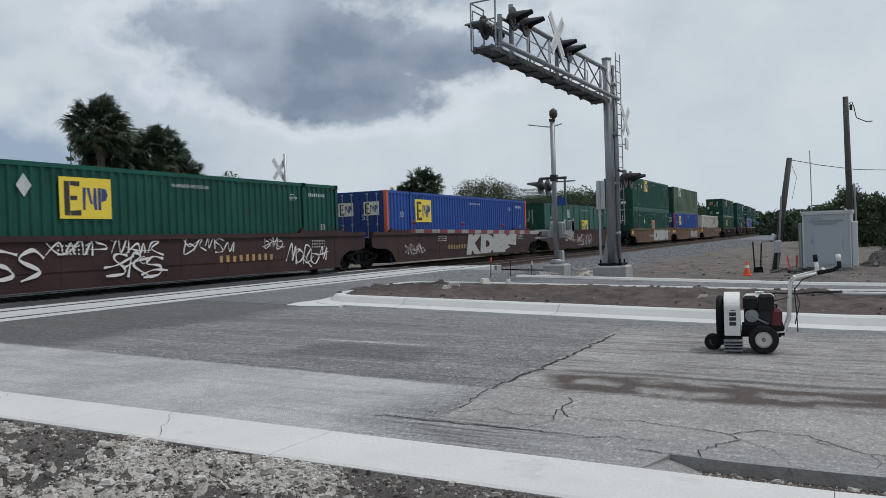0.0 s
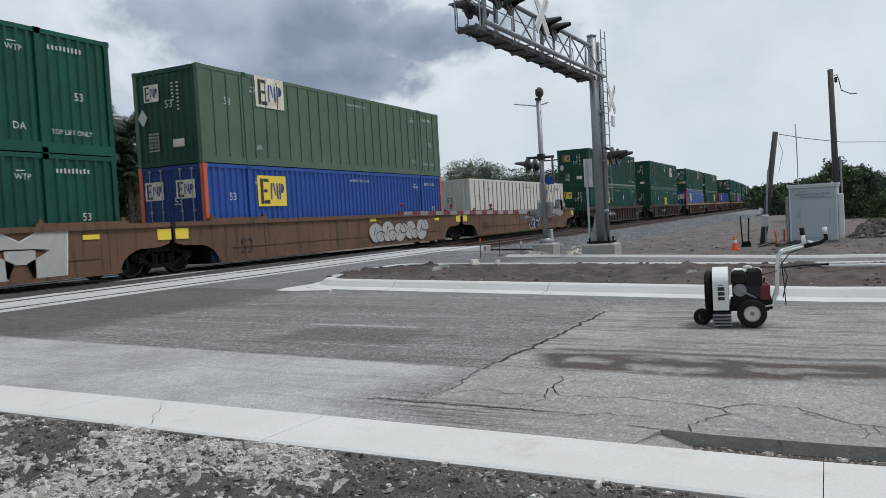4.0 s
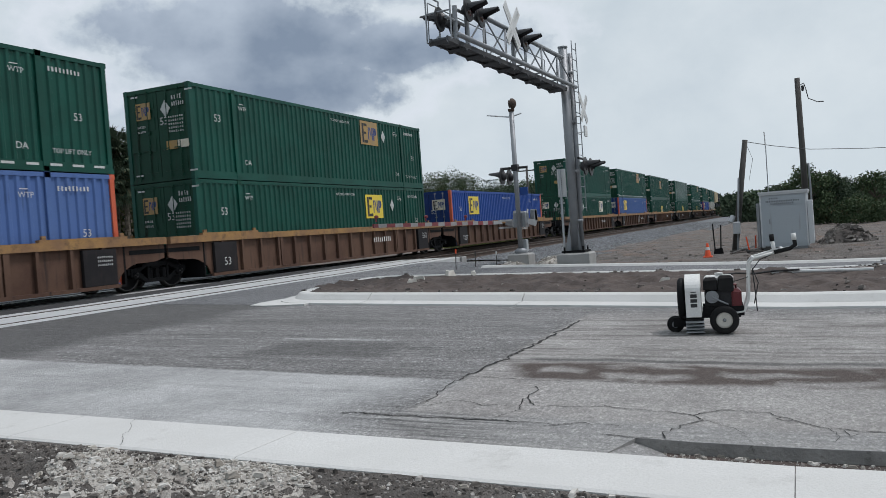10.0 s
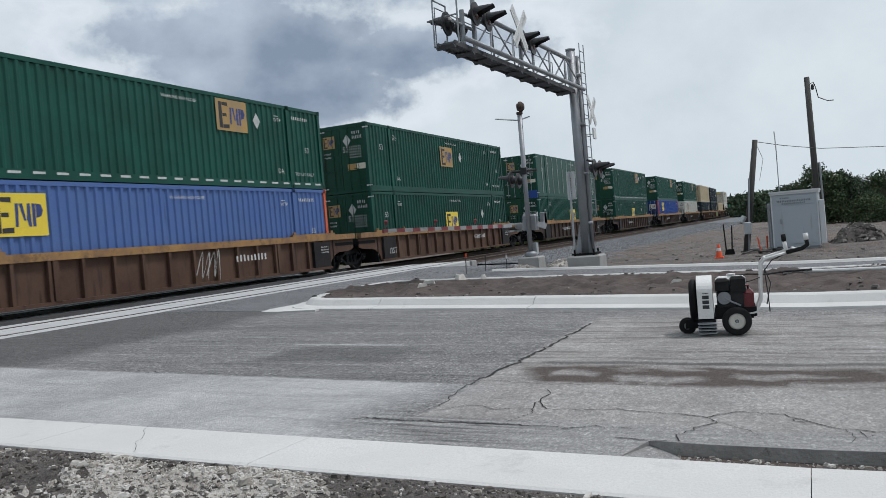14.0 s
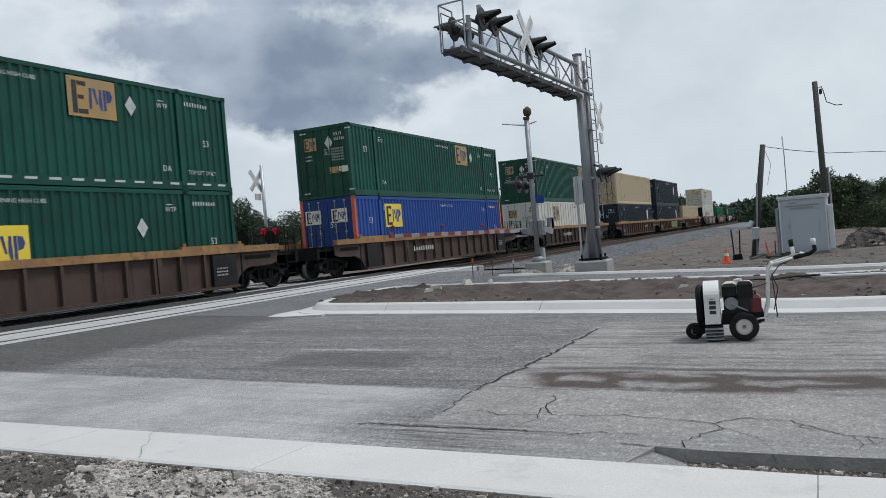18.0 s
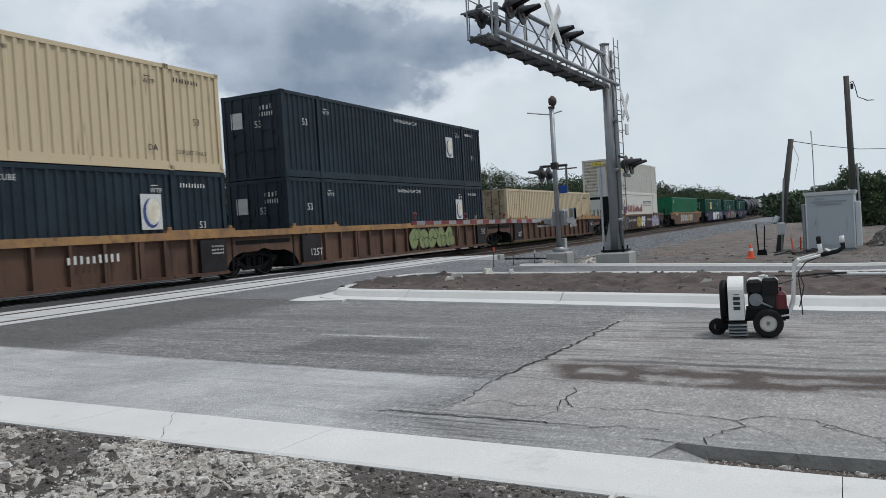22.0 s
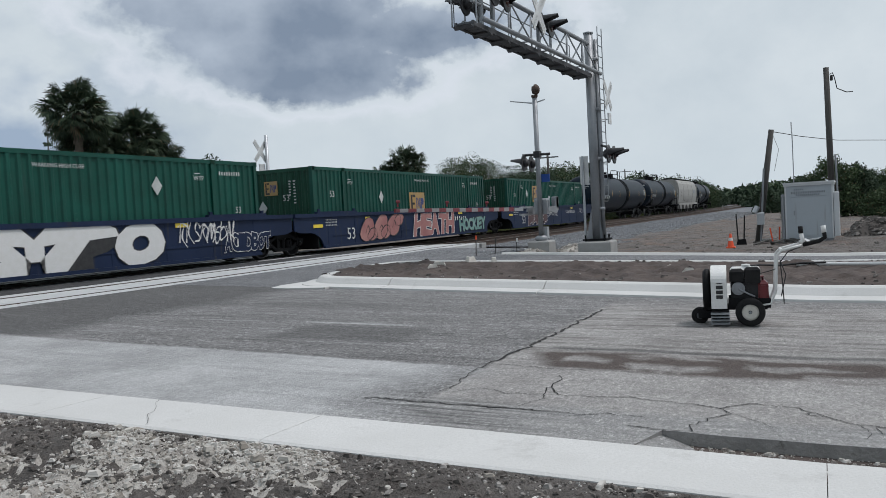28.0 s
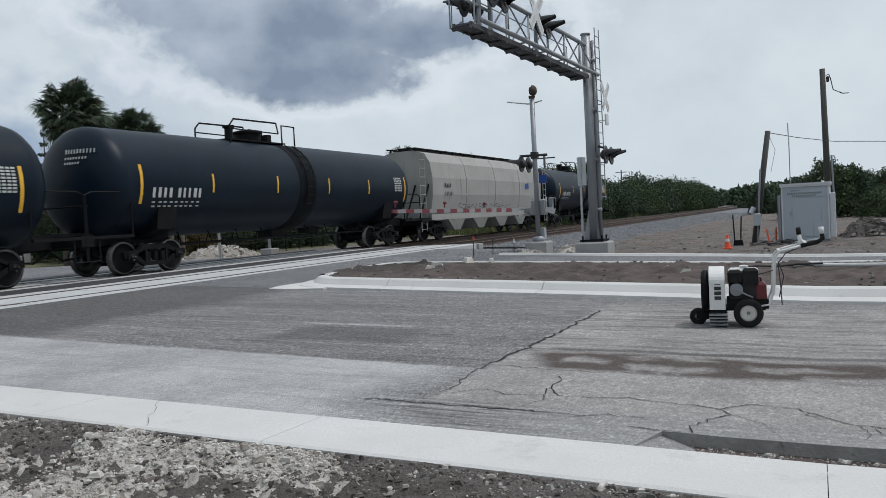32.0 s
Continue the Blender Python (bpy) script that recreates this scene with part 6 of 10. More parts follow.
def fat_word(car, word, x0, x1, z0, z1, colours, seed=1, fat=0.07, rim=0.035, lean=0.1, bounce=0.08, name="graffiti", halo=False):
    """Sprayed word of swollen, jostling letters: colours are the outline, the fill and, where halo is set, a cloud behind."""
    r = random.Random(seed)
    g = Mesh()
    y, n = car_face(car), len(word)
    w = (x1 - x0) / n
    for k, ch in enumerate(word):
        core = glyph(ch, fat)[0]
        lo_x, hi_x = min(v[0] for v in core), max(v[0] for v in core)
        lo_z, hi_z = min(v[1] for v in core), max(v[1] for v in core)
        hh = (z1 - z0) * r.uniform(1 - bounce, 1.0)
        zb = z0 + (z1 - z0 - hh) * r.random()
        tilt, flare = lean + r.uniform(-bounce, bounce), r.uniform(-0.12, 0.12)
        for layer, f in ((0, fat + rim), (1, fat)):
            vs, fs = glyph(ch, f)
            i = len(g.v)
            for px, pz, _ in vs:
                u, v = (px - lo_x) / (hi_x - lo_x), (pz - lo_z) / (hi_z - lo_z)
                wave = 0.04 * math.sin(5 * u + k + seed)
                g.v.append((x0 + (k - 0.05 + u * 1.1 + flare * (v - 0.5) * (u - 0.5)) * w + tilt * (v - 0.5) * hh, y - 0.004 * layer - 0.0007 * (k % 3), zb + (v + wave) * hh))
            g.f += [tuple(i + q for q in p) for p in fs]
            g.m += [layer] * len(fs)
        if halo and k % 2 == 0:
            c, d = x0 + (k + 0.6) * w, z1 - 0.08
            g.face([(c + 0.26 * math.cos(a), y + 0.002, d + 0.22 * math.sin(a)) for a in np.linspace(0, 2 * math.pi, 15)[:-1]], 2)
    part(name, g, colours, car, "sprayed graffiti")


def graffiti(car, seed, x0, x1, z0, z1, colours, fat=0.05, letters=6, fill=None, name="graffiti", style=""):
    """Sprayed work on the near side: thin looping tags, round bubbles or heavy block shapes."""
    r = random.Random(seed)
    g = Mesh()
    y = car_face(car)
    w = (x1 - x0) / letters

    def ribbon(pts, t, m, lift):
        """A stroke of varying width, mitred from point to point."""
        edge = []
        for k, (px, pz) in enumerate(pts):
            ax, az = pts[max(k - 1, 0)]
            bx, bz = pts[min(k + 1, len(pts) - 1)]
            d = math.hypot(bx - ax, bz - az) or 1
            tt = t * (0.75 + 0.35 * math.sin(k * 0.7 + seed))
            edge.append(((px + (bz - az) / d * tt, pz - (bx - ax) / d * tt), (px - (bz - az) / d * tt, pz + (bx - ax) / d * tt)))
        for (a, b), (c, d) in zip(edge, edge[1:]):
            g.face([(a[0], y - lift, a[1]), (c[0], y - lift, c[1]), (d[0], y - lift, d[1]), (b[0], y - lift, b[1])], m)

    def curve(pts, n=6):
        out = []
        for k in range(len(pts) - 1):
            p0, p1, p2, p3 = (pts[max(0, min(len(pts) - 1, k + j))] for j in (-1, 0, 1, 2))
            for i in range(n):
                t = i / n
                out.append(tuple(0.5 * (2 * p1[c] + (p2[c] - p0[c]) * t + (2 * p0[c] - 5 * p1[c] + 4 * p2[c] - p3[c]) * t * t + (3 * p1[c] - p0[c] - 3 * p2[c] + p3[c]) * t ** 3) for c in (0, 1)))
        return out + [pts[-1]]

    style = style or ("tag" if fill is None else "bubble")
    lean = r.uniform(0.05, 0.3)
    for k in range(letters):
        cx = x0 + (k + 0.5) * w
        hh = (z1 - z0) * (r.uniform(0.6, 1.0) if style == "tag" else r.uniform(0.85, 1.0))
        zb = z0 + (z1 - z0 - hh) * r.random()

        def at(u, v):
            return (cx + (u - 0.5) * w * 1.15 + lean * (v - 0.5) * hh, zb + v * hh)

        if style == "tag":
            kind = r.randrange(4)
            forms = ([(0.1, 0.9), (0.15, 0.1), (0.5, 0.0), (0.85, 0.35), (0.6, 0.6), (0.2, 0.5)], [(0.0, 0.1), (0.4, 1.0), (0.55, 0.1), (0.9, 0.95), (1.0, 0.0)],
                     [(0.9, 0.85), (0.4, 1.0), (0.2, 0.7), (0.7, 0.4), (0.75, 0.1), (0.1, 0.0)], [(0.1, 0.0), (0.3, 0.9), (0.7, 0.8), (0.4, 0.4), (1.0, -0.1)])[kind]
            pts = [at(u + r.uniform(-0.12, 0.12), v + r.uniform(-0.1, 0.1)) for u, v in forms]
            ribbon(curve(pts), fat * 0.62, 1, 0.010 + 0.0006 * (k % 4))
            if r.random() < 0.45:
                ribbon(curve([at(-0.1, r.random()), at(0.5, r.random()), at(1.2, r.random())]), fat * 0.5, 1, 0.013)
            continue
        m = fill if isinstance(fill, int) else r.choice(fill)
        if style == "block":
            # jagged overlapping shards that fill the cell
            bars_ = [((-0.05, 0.0), (r.uniform(0.25, 0.5), 0.0), (r.uniform(0.3, 0.55), 1.0), (0.0, r.uniform(0.85, 1.0)))]
            for j in range(3):
                u, v = r.uniform(0.25, 0.6), r.uniform(0.0, 0.65)
                bars_.append(((u - 0.1, v), (u + r.uniform(0.3, 0.5), v + r.uniform(-0.12, 0.12)), (u + r.uniform(0.25, 0.5), v + r.uniform(0.28, 0.42)), (u - 0.05, v + r.uniform(0.2, 0.34))))
            for j, quad in enumerate(bars_):
                pts = [at(*p) for p in quad]
                mx, mz = sum(p[0] for p in pts) / 4, sum(p[1] for p in pts) / 4
                o = [(px + (0.03 if px > mx else -0.03), pz + (0.03 if pz > mz else -0.03)) for px, pz in pts]
                g.face([(px, y - 0.0004 * j, pz) for px, pz in o], 0)
                g.face([(px, y - 0.004 - 0.0004 * j, pz) for px, pz in pts], m)
            if k % 2 and len(colours) > 2:
                u = r.uniform(0.2, 0.8)
                c = at(u, 0.97)
                g.face([(c[0] + 0.16 * math.cos(a), y + 0.0, c[1] + 0.13 * math.sin(a)) for a in np.linspace(0, 2 * math.pi, 13)[:-1]], len(colours) - 1)
            continue
        # bubble: fat rounded stem with a lobe, outlined
        for j, (u, v, ru, rv) in enumerate(((0.42, 0.5, 0.44, 0.52), (0.75, r.choice((0.28, 0.72)), 0.3, 0.28))):
            ring = [at(u + ru * math.cos(a) * (1 + 0.12 * math.sin(3 * a + seed + k)), v + rv * math.sin(a)) for a in np.linspace(0, 2 * math.pi, 19)[:-1]]
            g.face([(px, y - 0.0015 * j - 0.0004 * (k % 3), pz) for px, pz in ring], m)
            ribbon(ring + [ring[0]], fat * 0.45, 0, 0.005 + 0.0005 * j)
        ribbon(curve([at(0.3, 0.35), at(0.4, r.uniform(0.5, 0.75)), at(0.55, 0.4)], 5), fat * 0.45, 0, 0.007)
    part(name, g, colours, car, "sprayed graffiti")


SPRAY_W = material("white spray paint", (0.70, 0.70, 0.69), (0.6, 0.6, 0.58), 0.6, 6.0, 0.05)
SPRAY_PK = material("salmon spray paint", (0.42, 0.205, 0.18), (0.30, 0.12, 0.115), 0.6, 1.8, 0.05)
SPRAY_GN = material("sea-green spray paint", (0.10, 0.25, 0.22), (0.24, 0.36, 0.33), 0.6, 2.0, 0.05)
SPRAY_YL = material("mustard spray paint", (0.50, 0.36, 0.05), (0.42, 0.3, 0.05), 0.6, 4.0, 0.05)
SPRAY_GY = material("silver-grey spray paint", (0.42, 0.42, 0.40), (0.34, 0.34, 0.33), 0.6, 4.0, 0.05)
SPRAY_PU = material("mauve spray paint", (0.22, 0.19, 0.27), (0.28, 0.24, 0.33), 0.6, 4.0, 0.05)
SPRAY_BR = material("brown spray paint", (0.095, 0.05, 0.05), (0.075, 0.04, 0.042), 0.6, 4.0, 0.05)
SPRAY_OL = material("olive spray paint", (0.22, 0.27, 0.10), (0.16, 0.2, 0.08), 0.6, 4.0, 0.05)


def car_marks(car, items):
    """items: (kind, x, z, size or width, material)."""
    g = Mesh()
    y = car_face(car) + 0.002
    mats = [MARK, DECAL_Y, MARK_BK, DECAL_O]
    for k, (kind, x, z, s, m) in enumerate(items):
        if kind == "bars":
            bars(g, half(x), y, z, s, 0.2, 9, m, seed=k + int(x * 10))
        elif kind == "small":
            for j in range(3):
                bars(g, half(x), y, z + j * 0.1, s, 0.05, 8, m, seed=k + j)
        elif kind == "patch":
            bars(g, half(x), y, z, s, 0.12, 1, m, gap=0.0)
        elif kind == "plate":
            bars(g, half(x), y, z, s, 0.3, 1, m, gap=0.0)
        else:
            g.text(kind, s, (half(x), y, z), m=m)
    tagged(part("car_markings", g, mats, car), "small stencilled car data", kind="stuff")


def well_car(style, s, lead, trail, last_truck):
    """One well unit whose container's leading end is s metres along the train."""
    ob = thing("well_car", CAR_STYLES[style][3], "railcar", "cars of the train")
    for name, me, lb in cached(("well", style, lead, trail), lambda: well_meshes(style, lead, trail)):
        part(name, me, None, ob, lb)
    add_truck(ob, -LEN / 2 - 1.6)
    if last_truck:
        add_truck(ob, LEN / 2 + 1.6)
    if lead == "c":
        coupler(ob, -LEN / 2 - 2.9, -1)
    if trail == "c":
        coupler(ob, LEN / 2 + 2.9, 1)
    RIBBED[ob.name] = CAR_STYLES[style][2]
    MOVERS.append((ob, s + LEN / 2, 0.0))
    return ob


FLOOR = 0.27
TOP2 = FLOOR + HGT + 0.03
# distance along the train, car style, lead end, trail end, own trailing truck, containers from below
UNITS = [
    (5.91, "bnsf", "c", "a", False, [("g", "front", "sing0")]),
    (25.62, "bnsf", "a", "a", False, [("b", "door", "blue1")]),
    (45.06, "bnsf", "a", "c", True, [("gp", "front", "panel")]),
    (69.04, "tan", "c", "a", False, [("g", "front", "lo_front2"), ("g", "front", "up_front2")]),
    (88.41, "tan", "a", "a", False, [("b", "door", "blue1"), ("o", "front", "olive")]),
    (107.95, "tan", "a", "c", True, [("w", "front", "singlew")]),
    (131.47, "dkrib", "c", "c", True, [("g", "front", "lo_front"), ("g", "front", "up_front")]),
    (154.73, "dkrib", "c", "c", True, [("g", "front", "c7lo"), ("g", "front", "c7up")]),
    (178.36, "rib", "c", "a", False, [("bf", "door", "bluep"), ("g", "door", "up_back")]),
    (197.68, "rib", "a", "a", False, [("g", "door", "lo_back"), ("g", "door", "up_back2")]),
    (217.16, "rib", "a", "c", True, [("b", "door", "blue1")]),
    (240.49, "rib", "c", "a", False, [("g", "door", "lo_back_w"), ("g", "door", "up_none")]),
    (260.03, "rib", "a", "a", False, [("bf", "door", "bluep"), ("g", "door", "up_back")]),
    (279.67, "rib", "a", "c", True, [("g", "door", "midlo"), ("g", "door", "mid")]),
    (302.62, "yrib", "c", "c", True, [("g", "door", "midlo"), ("gr", "door", "up_none")]),
    (325.90, "yrib", "c", "c", True, [("g", "door", "midlo"), ("g", "door", "up_back")]),
    (349.34, "yrib", "c", "c", True, [("b", "door", "blue1"), ("g", "door", "up_back2")]),
    (372.59, "yrib", "c", "c", True, [("w", "door", "whitelo"), ("g", "door", "up_back2")]),
    (395.76, "rib", "c", "a", False, [("k", "door", "navylo"), ("c", "door", "cream")]),
    (414.93, "rib", "a", "a", False, [("k", "door", "navylo"), ("k", "door", "navy")]),
    (434.38, "rib", "a", "c", True, [("c", "door", "cream")]),
    (457.68, "brown", "c", "c", True, [("r", "front", "cr"), ("j", "front", "jb")]),
    (481.19, "tanl", "c", "c", True, [("t", "front", "teal")]),
    (504.56, "navy", "c", "a", False, [("g", "front", "s23")]),
    (523.86, "navy", "a", "a", False, [("g", "front", "s24")]),
    (543.65, "navy", "a", "c", True, [("g", "front", "s25")]),
]
CARS = []
for s, style, lead, trail, last, load in UNITS:
    car = well_car(style, s, lead, trail, last)
    CARS.append(car)
    for k, (kind, end, deco) in enumerate(load):
        container(kind, end, deco, s, FLOOR if k == 0 else TOP2)

W_, K_ = SPRAY_W, MARK_BK
graffiti(CARS[0], 3, half(0.3), half(3.9), 0.3, 1.2, [SPRAY_W, SPRAY_W], 0.075, 5)
graffiti(CARS[0], 4, half(4.0), half(7.4), 0.95, 1.42, [SPRAY_W, SPRAY_W], 0.04, 6)
graffiti(CARS[0], 33, half(5.6), half(7.4), 0.35, 1.0, [SPRAY_W, SPRAY_W], 0.06, 3)
graffiti(CARS[0], 5, half(8.2), half(10.2), 0.9, 1.4, [SPRAY_W, SPRAY_W], 0.035, 5)
graffiti(CARS[0], 34, half(11.6), half(12.6), 0.95, 1.35, [SPRAY_W, SPRAY_W], 0.03, 3)
graffiti(CARS[0], 35, half(12.8), half(15.0), 0.35, 1.1, [SPRAY_W, SPRAY_W], 0.05, 5)
fat_word(CARS[1], "KDES", half(7.4), half(13.9), 0.24, 1.3, [MARK_BK, SPRAY_GY, SPRAY_GN], 6, 0.10, 0.022, 0.25, 0.06, halo=True)
graffiti(CARS[1], 7, half(1.0), half(2.8), 0.5, 1.05, [SPRAY_W, SPRAY_W], 0.025, 5)
graffiti(CARS[2], 8, half(6.2), half(9.8), 0.3, 1.25, [SPRAY_W, SPRAY_W], 0.035, 5)
graffiti(CARS[2], 9, half(3.6), half(5.2), 0.7, 1.2, [SPRAY_W, SPRAY_W], 0.035, 4)
fat_word(CARS[3], "DEM", half(7.6), half(14.2), 0.24, 1.38, [SPRAY_W, SPRAY_GY], 10, 0.09, 0.012, 0.0, 0.04)
graffiti(CARS[4], 31, half(9.0), half(14.0), 0.3, 1.2, [MARK_BK, SPRAY_GY, SPRAY_PU], 0.05, 5, (1, 2))
graffiti(CARS[5], 11, half(10.6), half(13.4), 0.95, 1.3, [SPRAY_W, SPRAY_W], 0.02, 8)
graffiti(CARS[19], 12, half(7.8), half(12.0), 0.35, 1.25, [MARK_BK, SPRAY_OL, SPRAY_W, SPRAY_GN], 0.045, 5, (1, 1, 3))
graffiti(CARS[12], 13, half(8.6), half(9.6), 0.35, 1.2, [SPRAY_W, SPRAY_GY], 0.03, 2)
graffiti(CARS[6], 14, half(4.6), half(5.3), 0.5, 1.2, [SPRAY_GY, SPRAY_GY], 0.03, 2)
graffiti(CARS[21], 15, half(1.2), half(3.4), 0.3, 1.35, [SPRAY_GY, MARK_BK, SPRAY_W], 0.05, 3, (1, 1), style="block")
graffiti(CARS[21], 16, half(6.5), half(8.1), 0.3, 1.3, [MARK_BK, SPRAY_YL, SPRAY_YL], 0.045, 3, 1)
graffiti(CARS[21], 17, half(8.1), half(9.6), 0.3, 1.3, [MARK_BK, SPRAY_W, SPRAY_W], 0.045, 2, 1)
graffiti(CARS[21], 18, half(12.5), half(15.4), 0.3, 1.35, [SPRAY_W, SPRAY_PU, SPRAY_PU], 0.045, 4, 1)
graffiti(CARS[22], 19, half(2.5), half(12.5), 0.35, 1.25, [MARK_BK, SPRAY_GY, SPRAY_YL, TAN], 0.05, 9, (1, 2, 3))
fat_word(CARS[23], "EMPO", half(5.4), half(11.7), 0.24, 1.42, [MARK_BK, SPRAY_W], 20, 0.10, 0.02, -0.05, 0.04)
graffiti(CARS[23], 21, half(12.3), half(14.6), 0.65, 1.4, [SPRAY_W, SPRAY_W], 0.04, 8)
fat_word(CARS[23], "ACIDBOT", half(14.2), half(16.4), 0.36, 0.95, [SPRAY_W, NAVY_CAR], 36, 0.045, 0.03, 0.05, 0.1)
graffiti(CARS[24], 22, half(2.9), half(6.2), 0.3, 1.35, [MARK_BK, SPRAY_PK, SPRAY_PK, DECAL_R], 0.05, 3, (1, 1, 3))
fat_word(CARS[24], "HEATH", half(7.4), half(11.6), 0.28, 1.36, [SPRAY_W, SPRAY_PK], 23, 0.055, 0.025, 0.12, 0.1)
fat_word(CARS[24], "HOCKEY", half(12.3), half(15.7), 0.32, 1.0, [MARK_BK, SPRAY_GN], 24, 0.05, 0.03, 0.05, 0.1)
graffiti(CARS[25], 25, half(3.0), half(6.8), 0.3, 1.2, [SPRAY_W, SPRAY_BR, SPRAY_BR], 0.04, 5, (1, 2), style="block")
graffiti(CARS[25], 26, half(6.9), half(9.2), 0.75, 1.25, [SPRAY_W, SPRAY_W], 0.025, 7)
graffiti(CARS[25], 27, half(14.4), half(15.4), 0.85, 1.2, [SPRAY_W, SPRAY_W], 0.025, 3)
for k in (0, 1, 2):
    car_marks(CARS[k], [("bars", 9.6 if k == 0 else 5.2, 0.62, 2.6, 3), ("small", 4.2, 1.0, 0.9, 0), ("small", 14.2, 0.95, 0.8, 0), ("C" if k < 2 else "B", 8.0 if k == 1 else 6.6, 0.7, 0.22, 0)])
for k in (3, 4, 5):
    car_marks(CARS[k], [("53", 1.2, 0.45, 0.45, 2), ("bars", 5.6 if k == 3 else 10.6, 0.66, 2.4, 0 if k == 3 else 2), ("patch", 9.0, 1.2, 0.5, 1), ("patch", 14.8, 1.1, 0.5, 1), ("plate", -1.5, 0.98, 0.5, 1), ("plate", 17.2, 0.98, 0.5, 1)])
graffiti(CARS[5], 50, half(8.3), half(10.2), 0.22, 1.36, [SPRAY_W, NAVY_CAR, NAVY_CAR], 0.045, 2, 1)
graffiti(CARS[5], 51, half(10.6), half(11.6), 0.35, 0.6, [SPRAY_GY, SPRAY_GY], 0.02, 4)
for k in (6, 7, 14, 15, 16, 17):
    car_marks(CARS[k], [("bars", 4.4, 0.75, 2.1, 0), ("small", 14.9, 0.6, 0.5, 0)])
for k in (8, 9, 10, 11, 12, 13, 18, 19, 20):
    car_marks(CARS[k], [("125T" if k % 3 else "53", 0.75, 0.5, 0.25, 0), ("small", 15.2, 0.8, 0.5, 0), ("bars", 10.4, 0.8, 1.6, 0)])
car_marks(CARS[21], [("53", 1.2, 0.4, 0.42, 3), ("bars", 3.6, 0.85, 2.7, 0), ("patch", 1.0, 1.2, 1.0, 1), ("bars", 10.5, 0.85, 2.1, 0)])
car_marks(CARS[22], [("patch", 1.0, 1.2, 1.0, 1), ("bars", 6.0, 0.85, 2.0, 0)])
for k in (23, 24, 25):
    car_marks(CARS[k], [("53", 1.8, 0.45, 0.45, 0), ("bars", 4.9 if k == 23 else 11.0, 0.9, 2.3, 0), ("patch", -0.4, 0.95, 0.6, 1), ("small", 0.4, 1.0, 0.8, 0), ("patch", 3.2, 1.15, 0.4, 1), ("patch", 12.2, 1.2, 0.5, 1)])

# ---- tank cars and the covered hopper at the tail ----


